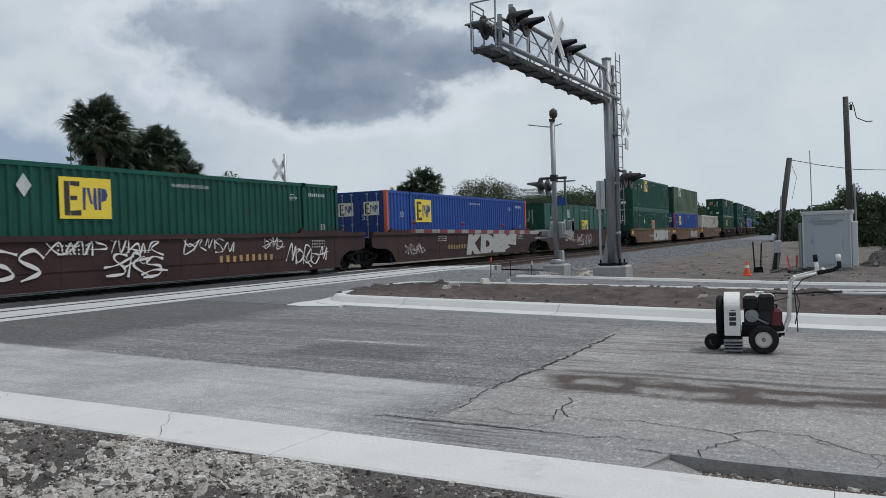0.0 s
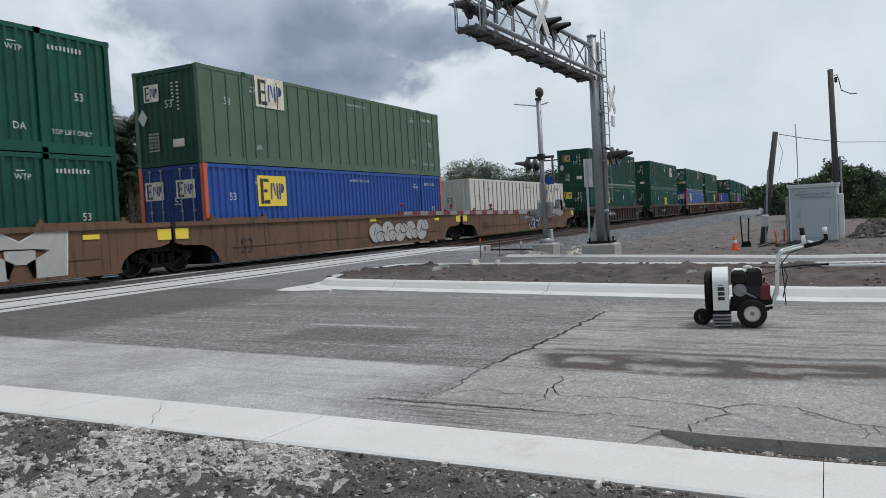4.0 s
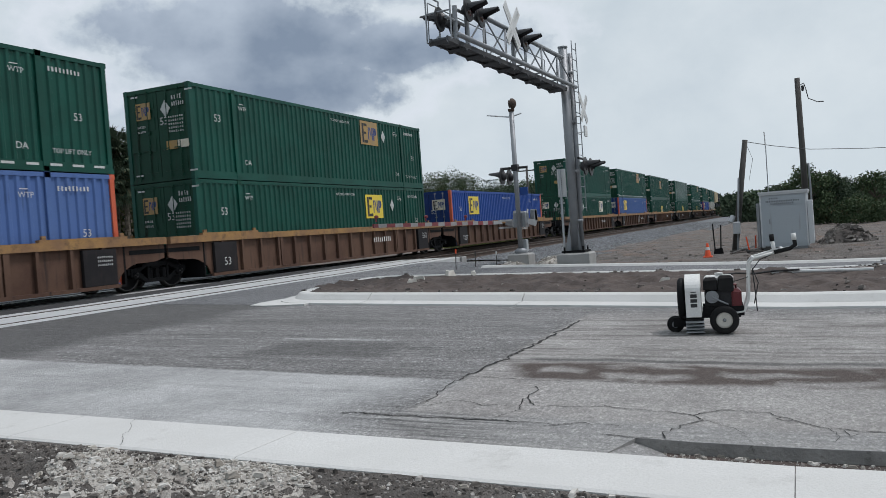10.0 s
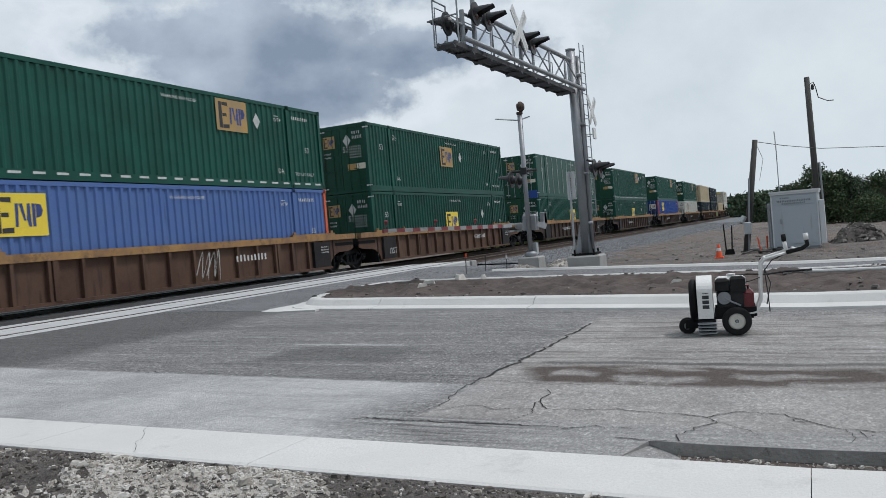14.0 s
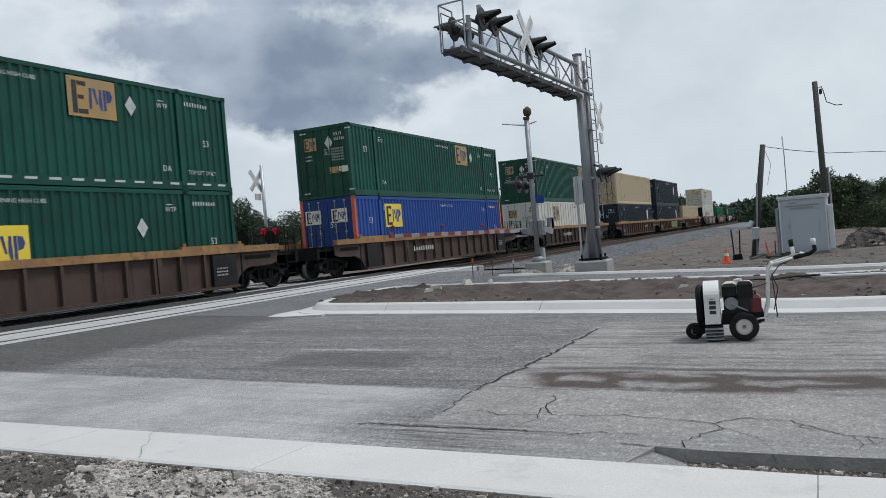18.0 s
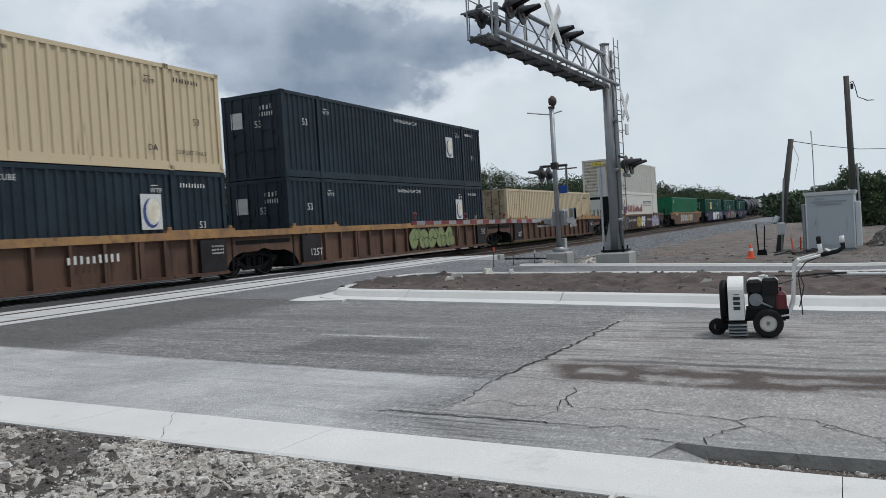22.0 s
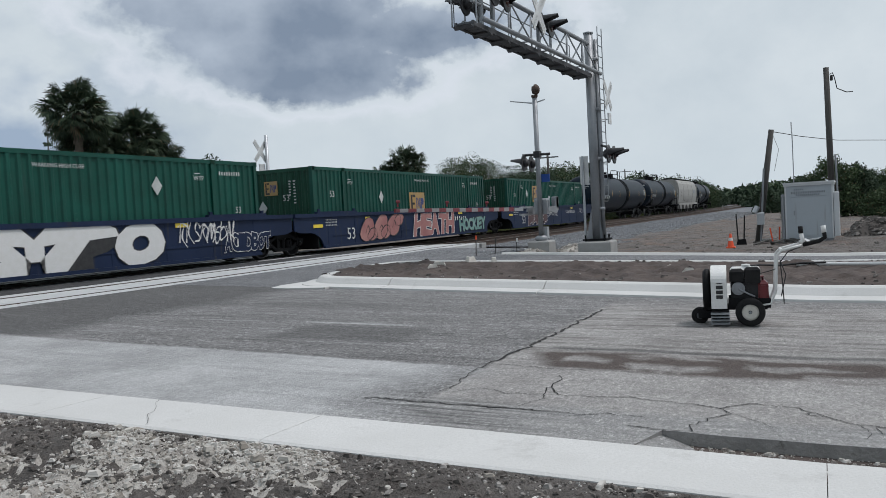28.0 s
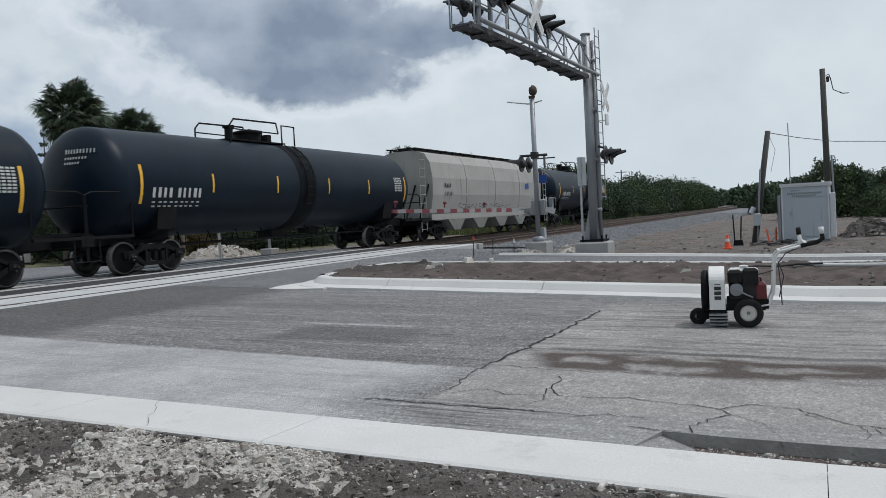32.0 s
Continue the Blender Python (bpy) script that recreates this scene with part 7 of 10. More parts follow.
def tank_car(s, length, r=1.52, zc=2.66, text=True, dome=True, seed=1, strips=None, man=0.0, words=None):
    ob = thing("tank_car", "black cylindrical tank car with yellow reflectors and a top manway", "railcar", "cars of the train")
    h = length / 2
    g = Mesh()
    prof = [(0.0, -h)] + [(r * math.sin(t), -h + 0.75 * (1 - math.cos(t))) for t in np.linspace(0.2, 1.57, 7)]
    prof += [(r, -h + 0.8), (r + 0.006, -h / 3), (r + 0.006, h / 3), (r, h - 0.8)] + [(a, -b) for a, b in prof[::-1] if True][0:0]
    prof += [(r * math.sin(t), h - 0.75 * (1 - math.cos(t))) for t in np.linspace(1.57, 0.2, 7)] + [(0.0, h)]
    g.lathe(prof, "x", (0, 0, zc), 48)
    part("tank", g, TANK, ob, "", True)
    if dome:
        g = Mesh()
        x = man + 1.4
        g.lathe([(r + 0.002, x - 0.62), (r + 0.016, x - 0.60), (r + 0.016, x + 0.45), (r + 0.002, x + 0.47)], "x", (0, 0, zc), 48)
        part("jacket_band", g, TANK_BAND, ob, "dull stained band under the fittings", True)
    if dome:
        g = Mesh()
        g.lathe([(0.46, zc + r - 0.1), (0.46, zc + r + 0.28), (0.52, zc + r + 0.3), (0.52, zc + r + 0.36), (0.3, zc + r + 0.42), (0.0, zc + r + 0.43)], "z", (man, 0, 0), 20)
        g.box(man - 1.5, man + 1.5, -0.5, 0.5, zc + r - 0.02, zc + r + 0.03)
        g.box(man + 0.7, man + 0.95, -0.3, 0.3, zc + r, zc + r + 0.3)
        g.lathe([(0.14, zc + r - 0.05), (0.14, zc + r + 0.42), (0.2, zc + r + 0.44), (0.2, zc + r + 0.52), (0.0, zc + r + 0.54)], "z", (man - 0.95, 0, 0), 12)
        part("manway", g, BLACK, ob, "round manway and fittings on top")
        for side in (-1, 1):
            g = Mesh()
            y = 0.72 * side
            g.tube([(man - 1.75, y, zc + r - 0.16), (man - 1.75, y, zc + r + 0.42), (man - 1.55, y, zc + r + 0.62), (man + 0.7, y, zc + r + 0.66), (man + 0.8, y, zc + r + 0.3)], 0.03, 6)
            g.tube([(man + 1.0, y, zc + r - 0.1), (man + 1.0, y, zc + r + 0.6), (man + 1.75, y, zc + r + 0.6), (man + 1.75, y, zc + r - 0.16)], 0.03, 6)
            g.tube([(man - 1.75, y, zc + r + 0.3), (man + 0.8, y, zc + r + 0.3)], 0.022, 6)
            part("guard_rail", g, BLACK, ob)
        for side in (-1, 1):
            g = Mesh()
            pts = lambda x: [(x + man + 1.4, side * (r + 0.08) * math.sin(a), zc + (r + 0.08) * math.cos(a)) for a in np.linspace(0.45, 2.0, 7)]
            g.tube(pts(-0.22), 0.022, 6)
            g.tube(pts(0.22), 0.022, 6)
            for a in np.linspace(0.5, 2.0, 9):
                g.tube([(man + 1.18, side * (r + 0.08) * math.sin(a), zc + (r + 0.08) * math.cos(a)), (man + 1.62, side * (r + 0.08) * math.sin(a), zc + (r + 0.08) * math.cos(a))], 0.016, 5)
            part("ladder", g, BLACK, ob, "curved side ladder")
    tr = h - 2.0
    for sg in (-1, 1):
        g = Mesh()
        x0, x1 = sorted((sg * (h - 3.2), sg * (h + 0.75)))
        g.box(x0, x1, -0.38, 0.38, 0.82, 1.2)
        x0, x1 = sorted((sg * (h - 2.6), sg * (h - 1.9)))
        g.prism([(-1.25, 1.2), (-1.38, 1.95), (-0.9, 1.45), (0.9, 1.45), (1.38, 1.95), (1.25, 1.2), (0.4, 0.95), (-0.4, 0.95)], "x", x0, x1)
        x0, x1 = sorted((sg * (h + 0.55), sg * (h + 0.78)))
        g.box(x0, x1, -1.45, 1.45, 0.84, 1.12)
        x0, x1 = sorted((sg * (h - 0.9), sg * (h + 0.7)))
        g.box(x0, x1, -1.45, -1.36, 1.02, 1.1)
        g.box(x0, x1, 1.36, 1.45, 1.02, 1.1)
        part("stub_sill", g, BLACK, ob)
        g = Mesh()
        for y in (-1.42, 1.42):
            xa, xb = sg * (h + 0.62), sg * (h - 0.9)
            g.tube([(xa, y, 0.45), (xa, y, 2.1), (xa - sg * 0.25, y, 2.2), (xb, y * 0.98, 2.2), (xb, y * 0.98, 1.1)], 0.024, 6)
            g.tube([(xa - sg * 0.4, y, 0.45), (xa - sg * 0.4, y, 1.1)], 0.02, 6)
            g.tube([(xa, y, 0.47), (xa - sg * 0.4, y, 0.47)], 0.02, 6)
        g.tube([(sg * (h + 0.7), -1.4, 1.85), (sg * (h + 0.7), 1.4, 1.85)], 0.024, 6)
        part("end_railing", g, BLACK, ob, "bent pipe handrails")
        add_truck(ob, sg * tr)
        coupler(ob, sg * (h + 0.7), sg)
    g = Mesh()
    for y in (-0.7, 0.7):
        g.tube([(-h + 3.3, y, 0.72), (h - 3.3, y, 0.72)], 0.035, 6)
        for x in np.linspace(-h + 3.4, h - 3.4, 9):
            g.tube([(x, y, 0.72), (x, y * 0.7, 1.25)], 0.022, 5)
    g.box(-0.35, 0.35, -0.3, 0.3, 0.75, 1.2)
    g.box(2.0, 2.6, -0.25, 0.25, 0.8, 1.2)
    part("bottom_piping", g, BLACK, ob, "bottom outlet and running pipes")

    def on_tank(x, a):
        return Vector((x, -(r + 0.012) * math.cos(a), zc + (r + 0.012) * math.sin(a)))

    g = Mesh()
    spots = strips or (-h + 1.6, -h + 4.9, -h + 7.9, h - 6.0, h - 2.9, h - 1.2)
    for k, (x, w) in enumerate(zip(spots, (0.1, 0.075, 0.075, 0.07, 0.07, 0.1))):
        a0, a1 = (-0.42, 0.28) if k in (0, 5) else (-0.2, 0.16)
        for j in range(4):
            t0, t1 = a0 + (a1 - a0) * j / 4, a0 + (a1 - a0) * (j + 1) / 4
            g.face([on_tank(x, t0), on_tank(x + w, t0), on_tank(x + w, t1), on_tank(x, t1)], 1)
    if text:
        r2 = random.Random(seed)
        w0 = words if words is not None else -h + 2.3
        for x, n in ((w0, 4), (w0 + 0.95, 5)):
            for j in range(n):
                xx, ww = x + j * 0.205, 0.08 + 0.05 * r2.random()
                a0, a1 = -0.30, -0.12
                g.face([on_tank(xx, a0), on_tank(xx + ww, a0), on_tank(xx + ww, a1), on_tank(xx, a1)], 0)
        for j in range(2):
            for q in range(9):
                xx = w0 + q * 0.21 + 0.05 * r2.random()
                a = -0.40 - j * 0.08
                g.face([on_tank(xx, a), on_tank(xx + 0.11, a), on_tank(xx + 0.11, a + 0.03), on_tank(xx, a + 0.03)], 2)
        for j in range(8):
            for q in range(5):
                xx, a = h - 1.9 + q * 0.13, -0.12 + j * 0.05
                g.face([on_tank(xx, a), on_tank(xx + 0.1, a), on_tank(xx + 0.1, a + 0.03), on_tank(xx, a + 0.03)], 2)
        # head marks
        for j, (z, w, n) in enumerate(((zc + 0.74, 0.9, 10), (zc + 0.59, 0.7, 8), (zc + 0.46, 0.5, 6))):
            for q in range(n):
                y = -0.55 + 0.45 - q * w / n
                rr = math.hypot(y, z - zc)
                t = math.asin(min(0.99, rr / r))
                x = -h + 0.75 * (1 - math.cos(t)) - 0.02
                g.face([(x - 0.02, y, z), (x - 0.02, y - w / n * 0.65, z), (x - 0.0, y - w / n * 0.65, z + (0.11 if j == 0 else 0.06)), (x - 0.0, y, z + (0.11 if j == 0 else 0.06))], 0)
    tagged(part("tank_markings", g, [MARK, STRIP_Y, GREY_DECAL], ob), "white stencils and yellow reflector strips", kind="stuff")
    MOVERS.append((ob, s, 0.0))
    return ob


def hopper_car(s):
    ob = thing("hopper_car", "dusty off-white curved-side covered hopper car", "railcar", "cars of the train")
    h = 8.4
    g = Mesh()
    sec = [(1.05, 0.95), (1.35, 1.35), (1.50, 2.2), (1.52, 3.0), (1.40, 3.75), (1.15, 4.15), (0.6, 4.33)]
    ring = [(-y, z) for y, z in sec] + [(y, z) for y, z in sec[::-1]]
    xs = [-h, -h + 0.02, h - 0.02, h]
    g.prism(ring, "x", -h + 0.3, h - 0.3)
    part("hopper_body", g, HOPPER, ob)
    for x in np.linspace(-h + 0.3, h - 0.3, 5):
        g = Mesh()
        out = [(y * 1.012, z) for y, z in ring]
        g.prism(out, "x", x - 0.04, x + 0.04)
        part("side_seam", g, HOPPER, ob)
    g = Mesh()
    for y in (-0.62, 0.62):
        g.box(-h + 0.1, h - 0.1, y - 0.16, y + 0.16, 4.42, 4.46)
        for x in np.linspace(-h + 0.3, h - 0.3, 12):
            g.box(x - 0.03, x + 0.03, y - 0.03, y + 0.03, 4.25, 4.42)
    g.box(-h + 0.4, h - 0.4, -0.3, 0.3, 4.3, 4.5)
    part("roof_walk", g, BLACK, ob, "dark roof walkway and hatches")
    for x in np.linspace(-4.8, 4.8, 4):
        g = Mesh().prism([(x - 1.5, 1.35), (x - 0.35, 0.45), (x + 0.35, 0.45), (x + 1.5, 1.35)], "y", -1.2, 1.2)
        part("discharge_chute", g, HOPPER, ob, "sloping discharge chute under the body")
    for sg in (-1, 1):
        g = Mesh()
        x0, x1 = sorted((sg * (h - 0.4), sg * (h + 1.0)))
        g.box(x0, x1, -1.5, 1.5, 0.95, 1.12)
        x0, x1 = sorted((sg * (h - 1.6), sg * (h + 1.0)))
        g.box(x0, x1, -0.35, 0.35, 0.8, 1.15)
        xa = sg * (h - 0.3)
        for y in (-1.3, -0.6, 0.6, 1.3):
            g.tube([(sg * (h + 0.8), y, 1.1), (xa, y, 2.7)], 0.05, 6)
        part("end_slope_frame", g, BLACK, ob)
        g = Mesh()
        for y in (-1.46, 1.46):
            for x in (sg * (h + 0.4), sg * (h + 0.95)):
                g.tube([(x, y, 0.5), (x, y, 4.0)], 0.022, 6)
            for z in np.arange(0.6, 4.1, 0.4):
                g.tube([(sg * (h + 0.4), y, z), (sg * (h + 0.95), y, z)], 0.016, 5)
        part("ladder", g, HOPPER, ob, "end ladders")
        add_truck(ob, sg * 6.9)
        coupler(ob, sg * (h + 0.9), sg)
    g = Mesh()
    g.box(-h, h, -1.53, -1.45, 1.0, 1.28)
    g.box(-h, h, 1.45, 1.53, 1.0, 1.28)
    part("side_sill", g, HOPPER, ob)
    MOVERS.append((ob, s, 0.0))
    CARS.append(ob)
    g = Mesh()
    y = -1.55
    bars(g, -h + 1.6, y, 2.55, 0.8, 0.22, 4, 1, seed=3)
    bars(g, -h + 1.6, y, 2.15, 1.0, 0.2, 6, 1, seed=4)
    bars(g, h - 3.4, y, 2.6, 0.7, 0.35, 2, 2, gap=0.2, seed=5)
    part("car_markings", g, [MARK, MARK_BK, BLUE], ob, "stencilled car data")
    graffiti(ob, 40, -h + 3.0, -h + 10.5, 1.32, 1.75, [MARK_BK, MARK_BK], 0.03, 9)
    return ob


tank_car(573.8, 20.2, zc=2.34, seed=2, strips=(-8.5, -5.15, -2.3, 1.6, 5.9, 8.9), man=-0.4, words=-7.95)
tank_car(593.7, 17.2, zc=2.51, seed=3, strips=(-7.45, -4.65, -1.5, 1.6, 4.5, 7.6), man=-1.0, words=-7.0)
hopper_car(612.3)
tank_car(631.0, 15.6, seed=5)

# ---- crossing signals ----
WALK = material("dull dark galvanised grating", (0.11, 0.115, 0.125), (0.08, 0.085, 0.09), 0.7, 4.0, 0.1, metal=0.2)
ARM_WHITE = material("dusty grey-white arm tape", (0.36, 0.35, 0.35), (0.28, 0.27, 0.27), 0.6, 6.0, 0.05)


def flasher(parent, at, lit, name="flasher"):
    """A round black backboard with a hooded red lamp, facing its own -y."""
    g = Mesh()
    g.lathe([(0.0, 0.02), (0.25, 0.02), (0.256, 0.0), (0.25, -0.015), (0.13, -0.02)], "y", n=24)
    g.lathe([(0.0, 0.15), (0.08, 0.14), (0.13, 0.09), (0.135, 0.02)], "y", n=18)
    ob = part(name, g, SIGBLACK, parent, "black round signal head with a hood", at=at)
    # visor: long over the top, cut back to the backboard at the sides
    g = Mesh()
    n = 16
    ring = []
    for k in range(n + 1):
        a = math.pi * (-0.12 + 1.24 * k / n)
        ring.append((0.15 * math.cos(a), 0.15 * math.sin(a), 0.09 + 0.32 * min(1.0, max(0.0, (math.sin(a) + 0.05) / 0.62))))
    for (x0, z0, e0), (x1, z1, e1) in zip(ring, ring[1:]):
        p = [(x0, -0.015, z0), (x1, -0.015, z1), (x1 * 0.92, -e1, z1 * 0.92), (x0 * 0.92, -e0, z0 * 0.92)]
        g.face(p)
        g.face([(x * 0.96, y, z * 0.96) for x, y, z in p[::-1]])
    part("hood", g, SIGBLACK, ob)
    g = Mesh()
    # a lit lens is oversized: its glare is put into the glowing disc
    r = 0.17 if lit else 0.125
    g.lathe([(0.0, -0.055), (r * 0.56, -0.048), (r, -0.02)], "y", n=18)
    part("lens", g, LENS_LIT if lit else LENS_DARK, ob, "red signal lens", True)
    return ob


def crossbuck(parent, at, half_len=0.6, wide=0.115):
    """Two crossed white boards, facing -y; the rail-crossing words are edge-on and worn to bars."""
    for k, a in enumerate((45, -45)):
        g = Mesh()
        g.box(-half_len, half_len, -0.012 - 0.02 * k, 0.008 - 0.02 * k, -wide, wide)
        for s in (-1, 1):
            bars(g, s * 0.36 - 0.2, -0.016 - 0.02 * k, -0.035, 0.4, 0.07, 7, 1, seed=k, gap=0.62)
        part("crossbuck_board", g, [SIGWHITE, GREY_DECAL], parent, "weathered white crossed board", at=at @ pose(0, 0, 0, 0, a, 0))


def cantilever():
    mx, my, gz = 22.25, 5.64, 0.12
    ob = thing("signal_cantilever", "tall galvanised cantilever mast carrying crossing lights over the road", "crossing signal", at=pose(mx, my, gz))
    g = Mesh()
    g.block(-0.42, 0.42, -0.46, 0.46, -0.5, 0.34, 0.04)
    part("foundation", g, CONC_GREY, ob, "grey cast concrete footing")
    g = Mesh()
    g.box(-0.34, 0.34, -0.34, 0.34, 0.36, 0.41)
    for x in (-0.27, 0.27):
        for y in (-0.27, 0.27):
            g.tube([(x, y, 0.3), (x, y, 0.52)], 0.025, 6)
    part("base_plate", g, BLACK, ob)
    g = Mesh()
    g.tube([(0, 0, 0.4), (0, 0, 6.15)], 0.125, 20)
    g.lathe([(0.125, 6.15), (0.14, 6.16), (0.14, 6.2), (0.0, 6.23)], "z", n=20)
    for a in range(4):
        c, s = math.cos(a * math.pi / 2 + 0.78), math.sin(a * math.pi / 2 + 0.78)
        g.face([(c * 0.15, s * 0.15, 1.25), (c * 0.155, s * 0.155, 0.41), (c * 0.33, s * 0.33, 0.41)])
        g.face([(c * 0.33, s * 0.33 + 0.01, 0.41), (c * 0.155, s * 0.155 + 0.01, 0.41), (c * 0.15, s * 0.15 + 0.01, 1.25)])
    part("mast", g, GALV, ob, "", True)
    g = Mesh()
    g.tube([(0.12, -0.16, 0.4), (0.12, -0.16, 6.0)], 0.06, 12)
    for z in (1.2, 2.6, 4.0, 5.4):
        g.box(-0.02, 0.18, -0.22, 0.0, z, z + 0.09)
    part("rear_post", g, GALV, ob, "slimmer second post clamped to the mast", True)
    # ladder up the roadside face
    for x, y in ((-0.05, -0.27), (0.31, -0.30)):
        part("ladder_rail", Mesh().tube([(x, y, 1.5), (x, y, 6.32)], 0.014, 6), GALV, ob)
    for k in range(16):
        part("ladder_rung", cached("rung", lambda: Mesh().tube([(-0.05, -0.27, 0), (0.31, -0.30, 0)], 0.012, 6).data("ladder_rung", [GALV])), None, ob, at=pose(0, 0, 1.6 + k * 0.3))
    # arm
    L = 7.35
    dx, dy = -1.0, 0.085
    ang = math.degrees(math.atan2(dy, dx))
    arm_at = pose(0, 0, -0.05) @ pose(0, 0, 0, 0, 0, ang) @ pose(0, 0, 0, 0, -1.4, 0)  # cambered up towards its tip
    zb, zt, w = 5.10, 5.92, 0.24
    for name, y, z, r in (("top_chord", 0.0, zt, 0.058), ("bottom_chord", w, zb, 0.055), ("bottom_chord", -w, zb, 0.05)):
        g = Mesh().tube([(-0.1, y, z), (L - (1.3 if name == "top_chord" else 0.2), y, z)], r, 10)
        part(name, g, GALV, ob, "", True, at=arm_at)
    n = 5
    step = (L - 1.5) / n
    for k in range(n):
        x0 = 0.1 + k * step
        for s in (-1, 1):
            g = Mesh()
            g.tube([(x0, s * w, zb), (x0 + step / 2, 0, zt)], 0.02, 6)
            g.tube([(x0 + step / 2, 0, zt), (x0 + step, s * w, zb)], 0.02, 6)
            part("truss_web", g, GALV, ob, at=arm_at)
        g = Mesh().tube([(x0, -w, zb), (x0, w, zb)], 0.02, 6)
        part("truss_tie", g, GALV, ob, at=arm_at)
    # walkway under the arm, with its hangers and rail
    g = Mesh()
    for k in range(40):
        x = 0.2 + k * (L - 0.2) / 40
        g.box(x, x + 0.17, -0.32, 0.08, zb - 0.09, zb - 0.05)
    for y in (-0.34, 0.05):
        g.box(0.15, L, y, y + 0.04, zb - 0.13, zb - 0.03)
    for k in range(9):
        x = 0.5 + k * 0.85
        g.prism([(x, zb - 0.13), (x + 0.14, zb - 0.13), (x + 0.04, zb - 0.19)], "y", -0.34, 0.09)
    part("walkway", g, WALK, ob, "dark grated walkway along the arm", at=arm_at)
    g = Mesh()
    for z in (zb + 0.42, zb + 0.75):
        g.tube([(0.6, -0.4, z), (L - 0.1, -0.4, z)], 0.013, 6)
    for k in range(6):
        x = 0.6 + k * (L - 0.7) / 5
        g.tube([(x, -0.4, zb - 0.1), (x, -0.4, zb + 0.75)], 0.013, 6)
    part("walkway_rail", g, GALV, ob, at=arm_at)
    g = Mesh()
    for x, y in ((L - 0.62, -0.42), (L - 0.05, -0.42), (L - 0.05, 0.15)):
        g.tube([(x, y, zb - 0.1), (x, y, zb + 0.9)], 0.02, 6)
    for z in (zb + 0.5, zb + 0.9):
        g.tube([(L - 0.62, -0.42, z), (L - 0.05, -0.42, z), (L - 0.05, 0.15, z)], 0.018, 6)
    part("end_cage", g, GALV, ob, "railed platform at the arm's tip", at=arm_at)

    def along(d, side, z):
        return tuple(arm_at @ Vector((d, side, z)))

    for d, z, faces, lits in ((6.25, zb + 0.66, 0, (False, False)), (3.75, zb + 0.6, 0, (False, False)), (6.8, zb + 0.40, 180, (False, False))):
        g = Mesh()
        g.tube([(d, 0, zb), (d, 0, zt + (0.25 if faces == 0 else -0.1))], 0.055, 8)
        g.tube([(d - 0.42, 0.0, z), (d + 0.42, 0.0, z)], 0.035, 8)
        part("lamp_bracket", g, GALV, ob, at=arm_at)
        for q, lit in zip((-0.3, 0.3), lits):
            p = along(d + q, 0.0, z)
            flasher(ob, pose(p[0], p[1] + (-0.2 if faces == 0 else 0.2), p[2], 0, 0, faces), lit)
    p = along(5.2, 0.3, 5.64)
    crossbuck(ob, pose(p[0], p[1] - 0.3, p[2], 0, 0, -2), 0.58)
    # on the mast itself
    crossbuck(ob, pose(0.22, -0.42, 4.42, 0, 0, -2), 0.5, 0.1)
    g = Mesh().box(0.1, 0.4, -0.46, -0.42, 3.62, 3.92)
    g.tube([(0.1, -0.2, 4.2), (0.22, -0.42, 4.2)], 0.015, 6)
    g.tube([(0.1, -0.2, 3.75), (0.22, -0.42, 3.75)], 0.015, 6)
    part("track_count_sign", g, SIGWHITE, ob, "small white plate under the crossed boards")
    g = Mesh().tube([(-0.45, -0.35, 2.98), (0.45, -0.35, 2.98)], 0.035, 8)
    part("lamp_bracket", g, SIGBLACK, ob)
    flasher(ob, pose(-0.3, -0.5, 2.75), False)
    flasher(ob, pose(0.36, -0.5, 2.75), False)
    g = Mesh().box(-0.05, 0.0, 0.16, 0.4, 1.95, 2.75)
    bars(g, -0.054, 0.32, 2.05, 0.55, 0.05, 9, 1, (0, 0, 1), (0, -1, 0), gap=0.7, seed=4)
    part("notice_plate", g, [SIGWHITE, MARK_BK], ob, "upright white notice plate")
    g = Mesh().tube([(-0.12, 0.3, 0.0), (-0.12, 0.3, 2.75)], 0.035, 8)
    part("conduit", g, ALU, ob, "white conduit pipe")


cantilever()


